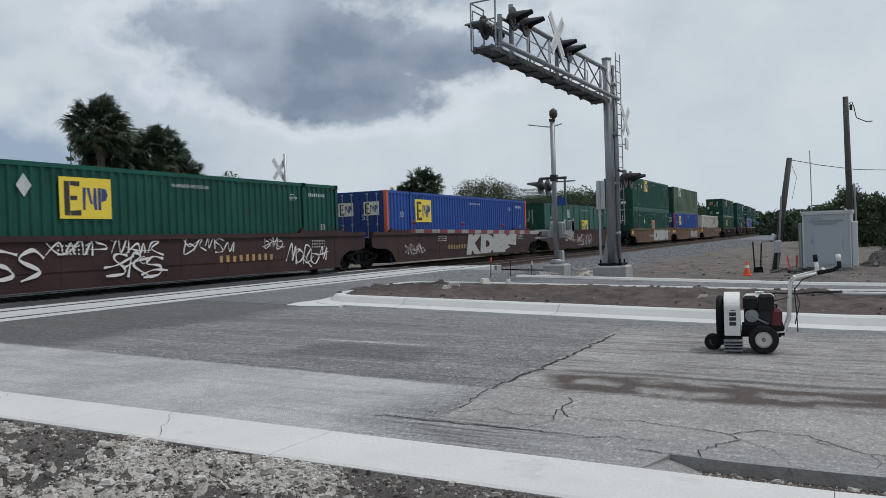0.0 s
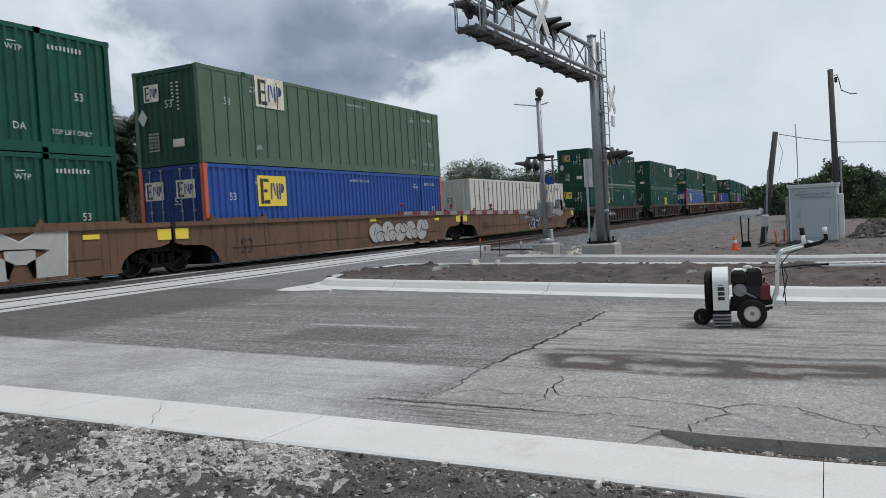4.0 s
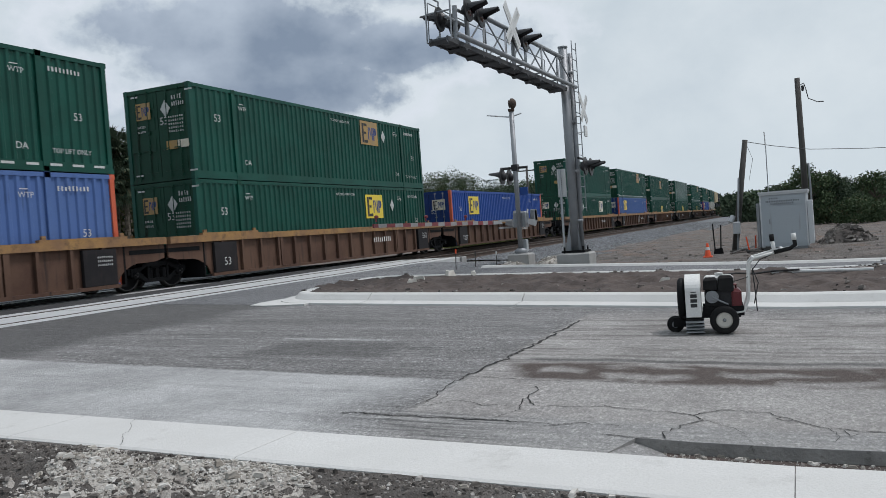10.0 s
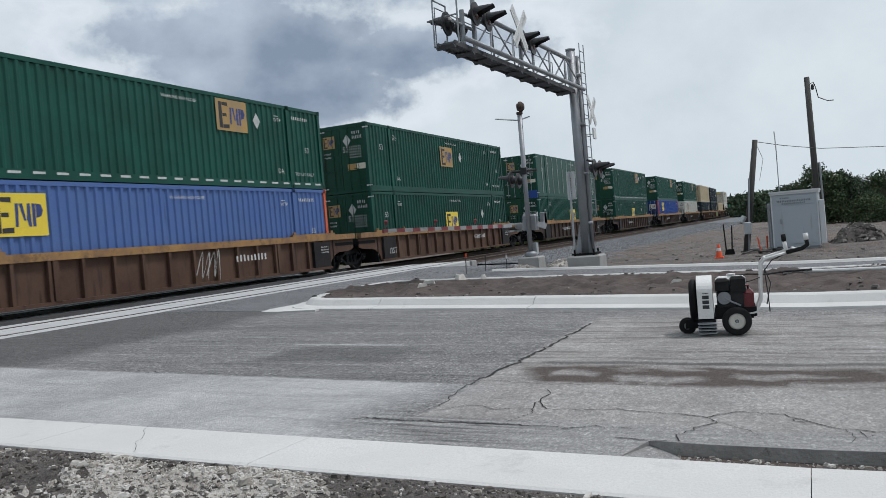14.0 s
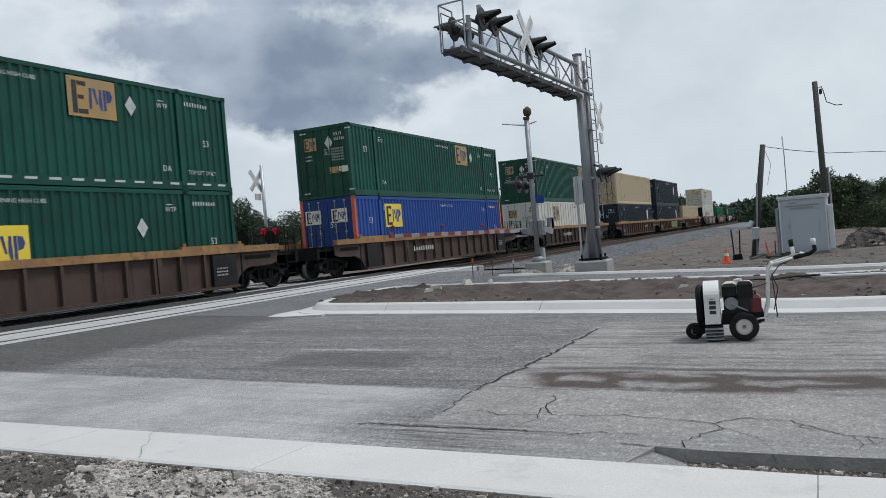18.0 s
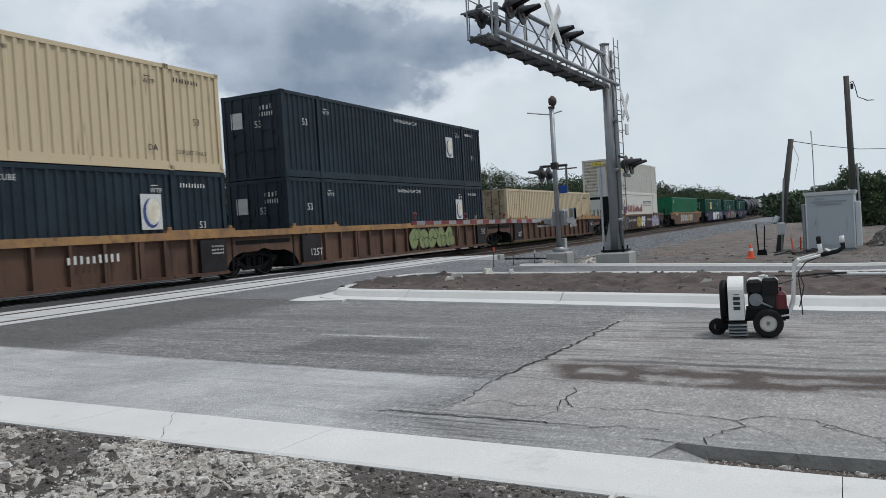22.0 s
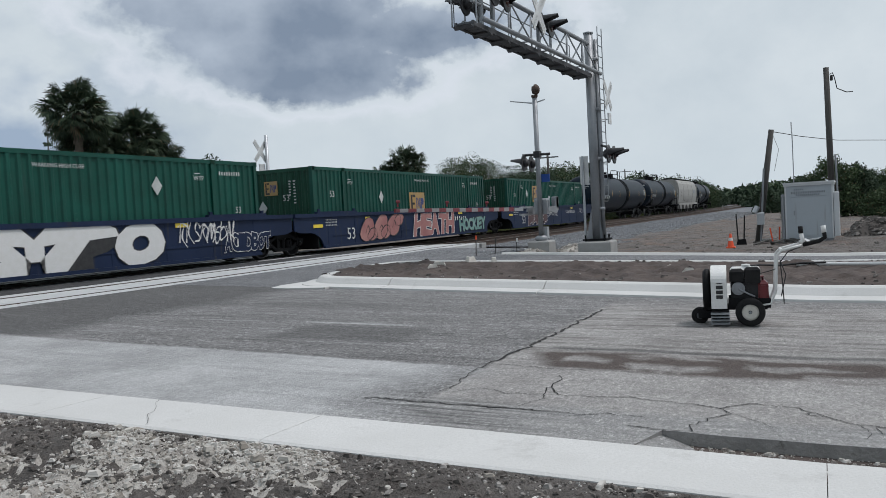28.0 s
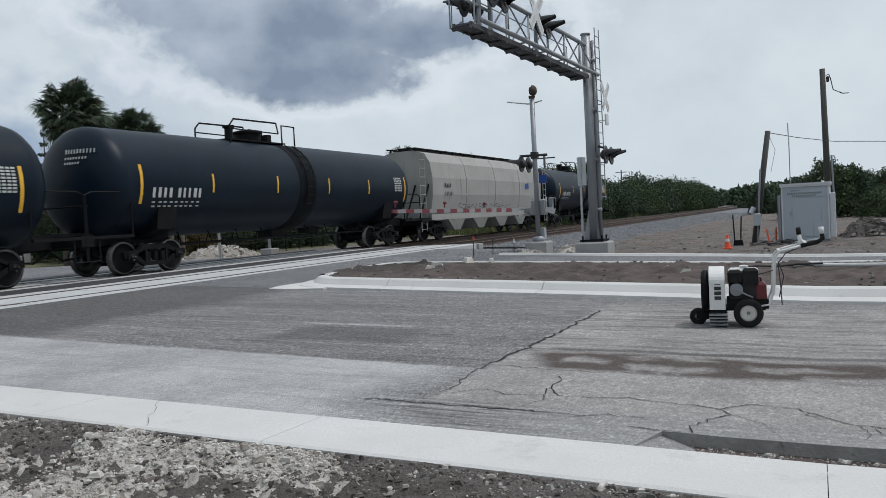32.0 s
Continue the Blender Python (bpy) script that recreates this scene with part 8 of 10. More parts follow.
def gate_signal():
    mx, my, gz = 23.73, 7.78, 0.17
    ob = thing("crossing_gate", "crossing signal mast with a lowered red and white gate arm", "crossing signal", at=pose(mx, my, gz))
    part("foundation", Mesh().block(-0.34, 0.34, -0.34, 0.34, -0.5, 0.30, 0.04), CONC_GREY, ob, "grey cast concrete footing")
    g = Mesh()
    g.lathe([(0.18, 0.3), (0.2, 0.34), (0.2, 0.4), (0.12, 0.46)], "z", n=16)
    g.tube([(0, 0, 0.3), (0, 0, 4.75)], 0.075, 16)
    part("mast", g, GALV, ob, "", True)
    g = Mesh()
    g.lathe([(0.05, 4.7), (0.1, 4.76), (0.1, 4.82)], "z", n=14)
    g.lathe([(0.0, -0.16), (0.10, -0.15), (0.165, -0.08), (0.17, -0.02), (0.12, 0.0), (0.12, 0.05), (0.0, 0.06)], "y", (0, 0, 4.98), 20)
    part("bell", g, RUST, ob, "round crossing bell", True)
    g = Mesh()
    g.tube([(-0.25, 0.72, 4.68), (-0.05, 0.12, 4.58), (0, 0, 4.58), (0.08, -0.3, 4.66)], 0.022, 6)
    part("bell_arm", g, ALU, ob, "thin bent cross rod")
    g = Mesh()
    g.tube([(-0.12, 0.45, 2.98), (0.1, -0.38, 2.98)], 0.04, 8)
    g.box(-0.1, 0.1, -0.1, 0.1, 2.88, 3.08)
    part("lamp_bracket", g, SIGBLACK, ob)
    flasher(ob, pose(-0.42, 0.3, 2.72, 0, 0, 180), False)
    flasher(ob, pose(0.26, 0.3, 2.72, 0, 0, 180), False)
    g = Mesh().box(0.05, 0.09, -0.34, -0.08, 2.12, 2.36)
    part("blue_notice", g, [BLUE], ob, "small blue emergency notice plate")
    g = Mesh()
    g.block(0.05, 0.42, -0.2, 0.2, 1.12, 1.62, 0.05)
    g.tube([(-0.02, -0.3, 1.2), (-0.05, -0.3, 1.55), (0.1, -0.28, 1.66)], 0.03, 6)
    part("gate_machine", g, GALV, ob, "grey gate drive box")
    g = Mesh()
    for y in (-0.36, 0.34):
        g.prism([(-0.25, 1.22), (0.6, 1.12), (0.82, 1.3), (0.78, 1.66), (0.62, 1.66), (0.5, 1.36), (-0.2, 1.34)], "y", y, y + 0.03)
    g.block(0.58, 0.82, -0.36, -0.2, 1.3, 1.66, 0.02)
    g.block(0.58, 0.82, 0.2, 0.36, 1.3, 1.66, 0.02)
    part("counterweight", g, GALV, ob, "counterweight arms behind the mast")
    g = Mesh()
    for z, y in ((1.36, 0.44), (1.14, 0.44)):
        g.box(-0.6, 0.55, y - 0.03, y + 0.03, z - 0.03, z + 0.03)
    part("arm_clamp", g, ALU, ob, "pale arm channel")
    # arm: tapered boards with slanted bands, resting nearly level
    base = part("gate_arm", Mesh().box(-1.3, -0.55, 0.36, 0.5, 1.26, 1.36), ALU, ob, "lowered red and white striped gate arm")
    x, k = -1.3, 0
    while x > -8.6:
        w = 0.40
        h = 0.040 * (1 + 0.4 * (8.6 + x) / 7.3)
        zc = 1.32 - 0.01 * (x + 1.3)
        x1 = max(x - w, -8.7)
        g = Mesh().box(x1 + 0.004, x, 0.4, 0.44, zc - h, zc + h)
        part("arm_band", g, ARM_WHITE if k % 2 else REDPAINT, base)
        x, k = x1, k + 1
    for x in (-3.4, -6.0, -8.55):
        zc = 1.40 - 0.01 * (x + 1.3)
        g = Mesh()
        g.tube([(x, 0.42, zc), (x, 0.42, zc + 0.1)], 0.02, 6)
        g.lathe([(0.0, 0.02), (0.035, 0.02), (0.038, -0.03), (0.03, -0.05), (0.0, -0.06)], "y", (x, 0.42, zc + 0.11), 12)
        part("arm_lamp", g, REDPAINT, base, "small red arm lamp")
    g = Mesh().block(0.12, 0.32, -0.16, 0.1, 0.36, 0.72, 0.02)
    part("junction_box", g, ALU, ob)


gate_signal()


def far_signal():
    ob = thing("crossing_signal", "far-side crossing mast with white crossed boards and lit red lamps", "crossing signal", at=pose(29.4, 22.4, 0.15))
    part("foundation", Mesh().block(-0.3, 0.3, -0.3, 0.3, -0.4, 0.25, 0.03), CONC_GREY, ob)
    part("mast", Mesh().tube([(0, 0, 0.2), (0, 0, 5.35)], 0.075, 14), ALU, ob, "", True)
    crossbuck(ob, pose(-0.35, 0.1, 4.62, 0, 0, 3), 0.62, 0.115)
    g = Mesh().box(-0.45, -0.05, 0.1, 0.14, 3.75, 4.05)
    part("track_count_sign", g, SIGWHITE, ob)
    g = Mesh().tube([(-0.5, 0, 2.5), (0.5, 0, 2.5)], 0.04, 8)
    part("lamp_bracket", g, SIGBLACK, ob)
    for x, lit in ((-0.42, True), (0.42, True)):
        flasher(ob, pose(x, -0.15, 2.3, 0, 0, -38), lit)
    flasher(ob, pose(-1.6, 1.4, 2.35, 0, 0, -38), True)
    part("lamp_post", Mesh().tube([(-1.6, 1.5, -0.1), (-1.6, 1.5, 2.6)], 0.06, 10), ALU, ob)
    g = Mesh().block(-0.25, 0.2, -0.2, 0.2, 1.0, 1.5, 0.04)
    part("gate_machine", g, SIGBLACK, ob)


far_signal()

# ---- relay bungalow, poles, cone ----


def bungalow():
    ob = thing("relay_bungalow", "grey aluminium railway relay bungalow with stencilled lettering", "equipment shed", at=pose(27.5, 0.2, -0.03, 0, 0, 267))
    # local: front along x, facing -y
    w, d, h = 0.69, 1.5, 1.83
    g = Mesh()
    g.box(-w, w, 0, d, 0.1, h)
    part("shell", g, BOXGREY, ob)
    g = Mesh()
    g.box(-w - 0.05, w + 0.05, -0.06, d + 0.05, h, h + 0.05)
    g.box(-w - 0.03, w + 0.03, -0.04, d + 0.03, h - 0.06, h)
    part("roof", g, BOXTRIM, ob, "pale overhanging roof")
    part("skid", Mesh().box(-w + 0.05, w - 0.05, 0.05, d - 0.05, 0.0, 0.1), GALV, ob)
    g = Mesh()
    g.box(-0.5, 0.6, -0.018, 0.0, 0.2, h - 0.42)
    g.box(-0.54, 0.54, -0.018, 0.0, h - 0.40, h - 0.14)
    part("panel", g, BOXGREY, ob)
    g = Mesh()
    bars(g, -0.5, -0.024, h - 0.30, 1.0, 0.06, 20, 0, seed=2)
    bars(g, -0.36, -0.024, h - 0.38, 0.7, 0.06, 12, 0, seed=3)
    bars(g, -0.4, -0.024, h - 0.2, 0.28, 0.05, 5, 0, seed=5)
    part("door_handle", Mesh().block(-0.44, -0.40, -0.05, -0.018, 0.85, 1.0, 0.01), GALV, ob)
    part("lettering", g, [WALK], ob, "dark stencilled lettering")
    for x in (-w, w - 0.04):
        part("corner_trim", Mesh().box(x, x + 0.04, -0.012, 0.0, 0.1, h), BOXTRIM, ob)
    g = Mesh().block(w + 0.01, w + 0.16, 0.1, 0.5, 0.15, h - 0.3, 0.02)
    part("meter_cabinet", g, BOXTRIM, ob)
    g = Mesh().block(-w - 0.12, -w - 0.01, 0.05, 0.4, 0.05, h - 0.3, 0.02)
    g.tube([(-w - 0.06, 0.0, 0.0), (-w - 0.06, 0.0, h - 0.35)], 0.03, 8)
    part("side_conduit", g, GALV, ob)
    g = Mesh().tube([(-0.45, 0.6, h), (-0.45, 0.6, 3.25)], 0.016, 6)
    g.tube([(-0.45, 0.6, 3.25), (-0.47, 0.6, 3.85)], 0.02, 6, 1)
    part("antenna", g, [GALV, SIGWHITE], ob, "thin whip antenna")


bungalow()


def poles():
    ob = thing("utility_pole", "short leaning weathered wooden pole with a meter can", "pole")
    g = Mesh().tube([(28.52, 1.80, -0.2), (28.53, 1.53, 1.7), (28.54, 1.25, 3.66)], (0.105, 0.10, 0.085), 12)
    part("shaft", g, WOODPOLE, ob, "", True)
    g = Mesh().tube([(28.35, 1.68, 0.0), (28.38, 1.52, 2.4)], 0.03, 8)
    part("conduit", g, GALV, ob)
    g = Mesh().block(28.18, 28.42, 1.55, 1.78, 0.55, 0.95, 0.03)
    g.tube([(28.2, 1.85, 0.95), (28.25, 1.75, 1.15)], 0.09, 8)
    part("meter_can", g, ALU, ob)
    ob = thing("utility_pole", "tall grey wooden service pole with a dangling wire", "pole")
    g = Mesh().tube([(32.96, -0.58, -0.2), (32.96, -0.55, 3.0), (32.96, -0.51, 6.12)], (0.12, 0.11, 0.095), 12)
    part("shaft", g, WOODPOLE, ob, "", True)
    g = Mesh().tube([(32.9, -0.62, 5.85), (32.88, -0.72, 5.9), (32.86, -0.78, 5.7), (32.8, -0.85, 5.3), (32.7, -1.15, 5.12), (32.6, -1.35, 5.1)], 0.018, 5)
    g.lathe([(0.0, 5.6), (0.05, 5.62), (0.05, 5.8), (0.0, 5.82)], "z", (32.86, -0.68, 0), 8)
    part("service_drop", g, CABLE, ob, "loose black service wire")
    g = Mesh().tube([(32.85, -0.78, 0.0), (32.85, -0.72, 2.9)], 0.035, 8)
    part("conduit", g, GALV, ob)
    ob = thing("overhead_cable", "thin sagging cable between poles", "cable")
    pts = [(28.54, 1.25, 3.6), (30.5, 0.4, 3.5), (33.0, -0.8, 3.42), (36, -3.0, 3.42), (40, -6.5, 3.5), (46, -12, 3.9)]
    part("cable", Mesh().tube(pts, 0.012, 5), CABLE, ob)
    g = Mesh().tube([(28.54, 1.25, 3.6), (28.6, 1.05, 3.0), (28.5, 1.2, 2.3)], 0.006, 4)
    part("loose_wire", g, CABLE, ob)
    # poles along the railway's far side
    for x, y, h in ((76.7, 24.0, 7.2), (107.8, 26.0, 8.1), (150.0, 32.0, 8.5)):
        ob = thing("utility_pole", "distant wooden line pole beside the railway", "pole", "line poles along the railway", at=pose(x, y, 0))
        part("shaft", Mesh().tube([(0, 0, -0.2), (0, 0, h)], (0.16, 0.11), 10), WOODPOLE, ob, "", True)
        part("crossarm", Mesh().box(-0.06, 0.06, -1.1, 1.1, h - 0.5, h - 0.38), WOODPOLE, ob)


poles()


def cone():
    ob = thing("traffic_cone", "orange traffic cone with a pale collar on bare soil", "cone", at=pose(25.0, 2.33, 0.0) @ Matrix.Scale(0.87, 4))
    part("base", Mesh().block(-0.15, 0.15, -0.15, 0.15, -0.02, 0.03, 0.01), CONE_OR, ob)
    part("cone_body", Mesh().lathe([(0.11, 0.03), (0.035, 0.46), (0.03, 0.47), (0.0, 0.47)], "z", n=18), CONE_OR, ob, "", True)
    part("collar", Mesh().lathe([(0.079, 0.235), (0.06, 0.335)], "z", n=18), SIGWHITE, ob, "pale reflective collar")
    ob = thing("shovel", "dark long-handled shovels standing in the soil", "shovel", at=pose(26.0, 2.2, 0.02))
    g = Mesh().tube([(0, 0, 0.1), (0.05, 0.04, 0.95)], 0.02, 6)
    g.tube([(0.1, -0.16, 0.1), (0.1, -0.2, 0.9)], 0.02, 6)
    part("handle", g, BLACK, ob)
    part("blade", Mesh().prism([(-0.15, 0.0), (0.15, 0.0), (0.12, 0.16), (-0.12, 0.18)], "x", -0.02, 0.02), BLACK, ob, at=pose(0, -0.1, 0))
    for x, y, h, top in ((21.16, 8.94, 0.62, CONE_OR), (23.0, 8.36, 0.55, SIGWHITE), (22.1, 8.7, 0.5, WOODPOLE)):
        ob = thing("survey_stake", "thin wooden survey stake with a painted top", "stake", "survey stakes", at=pose(x, y, land_z(x, y) - 0.05, 2, 3, 10))
        part("lath", Mesh().box(-0.02, 0.02, -0.01, 0.01, 0, h), WOODPOLE, ob)
        part("painted_top", Mesh().box(-0.022, 0.022, -0.02, 0.02, h - 0.1, h + 0.02), top, ob)
    for k, (x, y, lean) in enumerate(((27.6, 1.28, 20), (27.9, 1.1, -5))):
        ob = thing("marker_post", "thin orange plastic marker post", "post", "marker posts", at=pose(x, y, -0.03, 0, lean, 30))
        part("post", Mesh().box(-0.012, 0.012, -0.02, 0.02, 0, 0.5), CONE_OR, ob)


cone()


def blower():
    """A walk-behind debris blower parked on the road."""
    bx, by = 9.27, 0.72
    ob = thing("debris_blower", "white walk-behind debris blower with a black engine and bent handle", "blower", at=pose(bx, by, road_z(by) + 0.004, 0, 0, 95) @ Matrix.Scale(0.87, 4))
    # local x: forwards, y: to its left
    def wheel(x, y, r, w, name, hubr):
        g = Mesh()
        g.lathe([(hubr, -w / 2), (r * 0.86, -w / 2), (r * 0.97, -w * 0.36), (r, -w * 0.15), (r, w * 0.15), (r * 0.97, w * 0.36), (r * 0.86, w / 2), (hubr, w / 2)], "y", n=26)
        t = part(name, g, RUBBER, ob, "black pneumatic tyre", True, at=pose(x, y, r))
        g = Mesh()
        g.lathe([(0.0, -w * 0.36), (hubr * 0.25, -w * 0.4), (hubr * 0.3, -w * 0.3), (hubr * 0.75, -w * 0.28), (hubr, -w * 0.42), (hubr, w * 0.42), (hubr * 0.7, w * 0.28), (0.0, w * 0.3)], "y", n=22)
        part("wheel_hub", g, HUB if r > 0.12 else GALV, t, "cream steel hub", True)
        part("hub_cap", Mesh().lathe([(0.0, w * 0.46), (hubr * 0.2, w * 0.44), (hubr * 0.24, w * 0.2)], "y", n=12), ENGINE, t, "dark greasy hub cap", True)
    wheel(0.0, 0.25, 0.175, 0.10, "wheel", 0.10)
    wheel(0.0, -0.25, 0.175, 0.10, "wheel", 0.10)
    wheel(0.60, 0.0, 0.108, 0.07, "caster_wheel", 0.045)
    g = Mesh().tube([(0, -0.3, 0.175), (0, 0.3, 0.175)], 0.016, 8)
    part("axle", g, GALV, ob)
    g = Mesh()
    g.box(0.28, 0.62, -0.085, -0.06, 0.08, 0.20)
    g.box(0.28, 0.62, 0.06, 0.085, 0.08, 0.20)
    part("caster_fork", g, BLACK, ob)
    # fan housing: a scroll standing across, open front
    g = Mesh()
    ring = [(0.31, 0.225), (0.31, 0.56)] + [(0.31 * math.cos(a), 0.56 + 0.185 * math.sin(a)) for a in np.linspace(0.2, math.pi - 0.1, 14)] + [(-0.29, 0.5), (-0.28, 0.35), (-0.2, 0.24), (0.0, 0.215)]
    g.prism(ring, "x", 0.265, 0.45)
    part("fan_housing", g, PLASTIC_W, ob, "scuffed white fan housing")
    g = Mesh()
    g.lathe([(0.20, 0.46), (0.27, 0.47), (0.28, 0.52), (0.24, 0.55), (0.0, 0.55)], "x", (0, 0, 0.43), 26)
    part("intake_guard", g, BLACK, ob, "black round intake guard", True)
    g = Mesh()
    g.box(0.245, 0.455, 0.1, 0.29, 0.03, 0.20)
    for k in range(4):
        g.prism([(0.29, 0.045 + k * 0.04), (0.335, 0.035 + k * 0.04), (0.335, 0.045 + k * 0.04), (0.29, 0.058 + k * 0.04)], "x", 0.24, 0.46, 1)
    part("discharge_chute", g, [RUBBER, GALV], ob, "black air chute with bare metal slats")
    g = Mesh()
    for k in range(3):
        y = 0.06 - k * 0.0
        z = 0.47 - k * 0.06
        g.face([(0.31, 0.3125, z), (0.39, 0.3125, z), (0.39, 0.3125, z + 0.045), (0.31, 0.3125, z + 0.045)])
    g.face([(0.325, 0.3125, 0.535), (0.375, 0.3125, 0.535), (0.39, 0.3125, 0.545), (0.31, 0.3125, 0.545)])
    part("decal", g, MARK_BK, ob, "black label plates")
    # engine
    g = Mesh()
    g.block(-0.14, 0.22, -0.16, 0.16, 0.34, 0.56, 0.03)
    for k in range(6):
        g.box(0.0 + k * 0.03, 0.012 + k * 0.03, -0.17, 0.17, 0.38, 0.52)
    part("engine_block", g, ENGINE, ob, "dark engine block")
    part("air_filter", Mesh().block(0.06, 0.23, 0.0, 0.2, 0.55, 0.70, 0.03), RUBBER, ob, "black air filter cover")
    part("muffler", Mesh().block(-0.13, 0.05, 0.0, 0.21, 0.53, 0.72, 0.03), RUBBER, ob)
    g = Mesh().block(-0.14, 0.22, -0.2, 0.0, 0.56, 0.71, 0.03)
    part("fuel_tank", g, PLASTIC_W, ob)
    part("fuel_cap", Mesh().lathe([(0.05, 0.71), (0.055, 0.74), (0.0, 0.75)], "z", (0.03, -0.08, 0), 14), PLASTIC_W, ob)
    g = Mesh().block(-0.22, -0.1, -0.18, 0.18, 0.28, 0.55, 0.04)
    g.box(-0.2, -0.12, 0.18, 0.2, 0.32, 0.5)
    g.tube([(-0.16, 0.0, 0.55), (-0.16, 0.1, 0.6), (-0.08, 0.16, 0.6)], 0.014, 6)
    part("engine_shroud", g, ENGINE_RED, ob, "dark red recoil shroud")
    g = Mesh().lathe([(0.0, 0.20), (0.06, 0.205), (0.075, 0.19), (0.08, 0.165)], "y", (0.13, 0, 0.46), 18)
    for r_ in (0.035, 0.055, 0.072):
        g.lathe([(r_ - 0.006, 0.206), (r_, 0.212), (r_ + 0.006, 0.206)], "y", (0.13, 0, 0.46), 18)
    g.tube([(0.13, 0.2, 0.46), (0.02, 0.21, 0.40), (-0.06, 0.2, 0.36)], 0.012, 6)
    part("carburettor_cap", g, GALV, ob, "round bare metal cap", True)
    g = Mesh()
    g.box(-0.2, 0.5, -0.2, 0.2, 0.20, 0.235)
    g.box(-0.24, 0.25, -0.21, -0.18, 0.22, 0.34)
    g.box(-0.24, 0.25, 0.18, 0.21, 0.22, 0.34)
    part("chassis", g, BLACK, ob)
    # handle: one bent tube with two grips
    for s in (-1, 1):
        g = Mesh().tube([(-0.05, 0.2 * s, 0.24), (-0.24, 0.2 * s, 0.27), (-0.30, 0.2 * s, 0.42), (-0.33, 0.2 * s, 0.86), (-0.38, 0.2 * s, 0.92), (-0.62, 0.22 * s, 0.98)], 0.0165, 10)
        hb = part("handle_tube", g, PLASTIC_W, ob, "white bent handle tube", True)
        g = Mesh().tube([(-0.62, 0.22 * s, 0.98), (-0.80, 0.23 * s, 1.02), (-0.86, 0.23 * s, 1.06), (-0.85, 0.23 * s, 1.15)] if s > 0 else [(-0.62, -0.22, 0.98), (-0.65, -0.22, 1.0), (-0.63, -0.22, 1.13)], 0.026, 10)
        part("grip", g, RUBBER if s > 0 else PLASTIC_W, hb, "black foam grip" if s > 0 else "white upright grip", True)
        end = [(-0.853, 0.23, 1.12), (-0.845, 0.23, 1.20)] if s > 0 else [(-0.634, -0.22, 1.10), (-0.628, -0.22, 1.19)]
        part("grip_end", Mesh().tube(end, 0.029, 10), PLASTIC_W if s > 0 else RUBBER, hb, "", True)
    g = Mesh().tube([(-0.38, -0.2, 0.92), (-0.38, 0.2, 0.92)], 0.018, 8)
    part("handle_brace", g, PLASTIC_W, ob)
    g = Mesh()
    g.tube([(-0.60, 0.2, 0.96), (-0.45, 0.22, 0.9), (-0.36, 0.22, 0.78), (-0.38, 0.22, 0.5), (-0.39, 0.21, 0.27)], 0.007, 5)
    g.tube([(-0.36, 0.2, 0.8), (-0.42, 0.2, 0.62), (-0.36, 0.2, 0.36)], 0.007, 5)
    g.tube([(-0.05, 0.1, 0.62), (-0.2, 0.18, 0.66), (-0.32, 0.2, 0.7)], 0.006, 5)
    part("control_cable", g, CABLE, ob, "hanging black control cables")


blower()

# ---- plants ----


def palm(x, y, h, r, seed, dry=0.12, name_label="cabbage palm with a round crown of fan fronds"):
    """Trunk and a ball of fan-shaped fronds with pointed blades."""
    q = random.Random(seed)
    ob = thing("palm_tree", name_label, "palm", "palms behind the tracks", at=pose(x, y, land_z(x, y) - 0.05))
    th = h - r * 0.9
    g = Mesh().tube([(0, 0, 0), (0.04, 0.03, th * 0.4), (0.02, -0.03, th * 0.8), (0, 0, th + 0.2)], [v * min(1.0, 0.25 + r * 0.5) for v in (0.24, 0.2, 0.19, 0.23)], 12)
    for k in range(26):
        z = th * (0.45 + 0.55 * k / 26)
        a = k * 2.4
        g.box(0.2 * math.cos(a) - 0.04, 0.2 * math.cos(a) + 0.04, 0.2 * math.sin(a) - 0.04, 0.2 * math.sin(a) + 0.04, z, z + 0.16)
    part("trunk", g, BARK, ob)
    g = Mesh()
    n = int(175 * max(0.8, r / 1.6))
    for k in range(n):
        a = k * 2.399 + q.uniform(-0.3, 0.3)
        e = math.asin(max(-0.8, min(0.98, 1 - 1.72 * (k + 0.5) / n))) + q.uniform(-0.12, 0.12)
        d = Vector((math.cos(a) * math.cos(e), math.sin(a) * math.cos(e), math.sin(e)))
        stem = r * q.uniform(0.35, 0.80)
        c = Vector((0, 0, th)) + d * stem
        side = d.cross(Vector((0, 0, 1)))
        side = side.normalized() if side.length > 0.05 else Vector((1, 0, 0))
        up = side.cross(d).normalized()
        m = 1 if (e < -0.5 and q.random() < dry) else 0
        g.face([Vector((0, 0, th)) + side * 0.025, c + side * 0.015, c - side * 0.015, Vector((0, 0, th)) - side * 0.025], m)
        # a folded fan of narrow blades that spreads from the stem's end, its tips hanging
        span = 17
        size = r * q.uniform(0.30, 0.42)
        roll = q.uniform(-0.9, 0.9)
        plane = (side * math.cos(roll) + up * math.sin(roll)).normalized()
        fold = d.cross(plane).normalized()
        for j in range(span):
            an = (j / (span - 1) - 0.5) * 3.5
            w = (d * math.cos(an) + plane * math.sin(an) + fold * 0.3 * abs(math.sin(an))).normalized()
            ln = size * (0.72 + 0.28 * math.cos(an)) * q.uniform(0.85, 1.1)
            mid = c + w * ln * 0.55
            tip = c + w * ln - Vector((0, 0, 1)) * ln * q.uniform(0.12, 0.38)
            t = fold.cross(w).normalized() * r * 0.018
            g.face([c, mid - t, tip, mid + t], m)
    part("crown", g, [FROND, FROND_DRY], ob)
    return ob


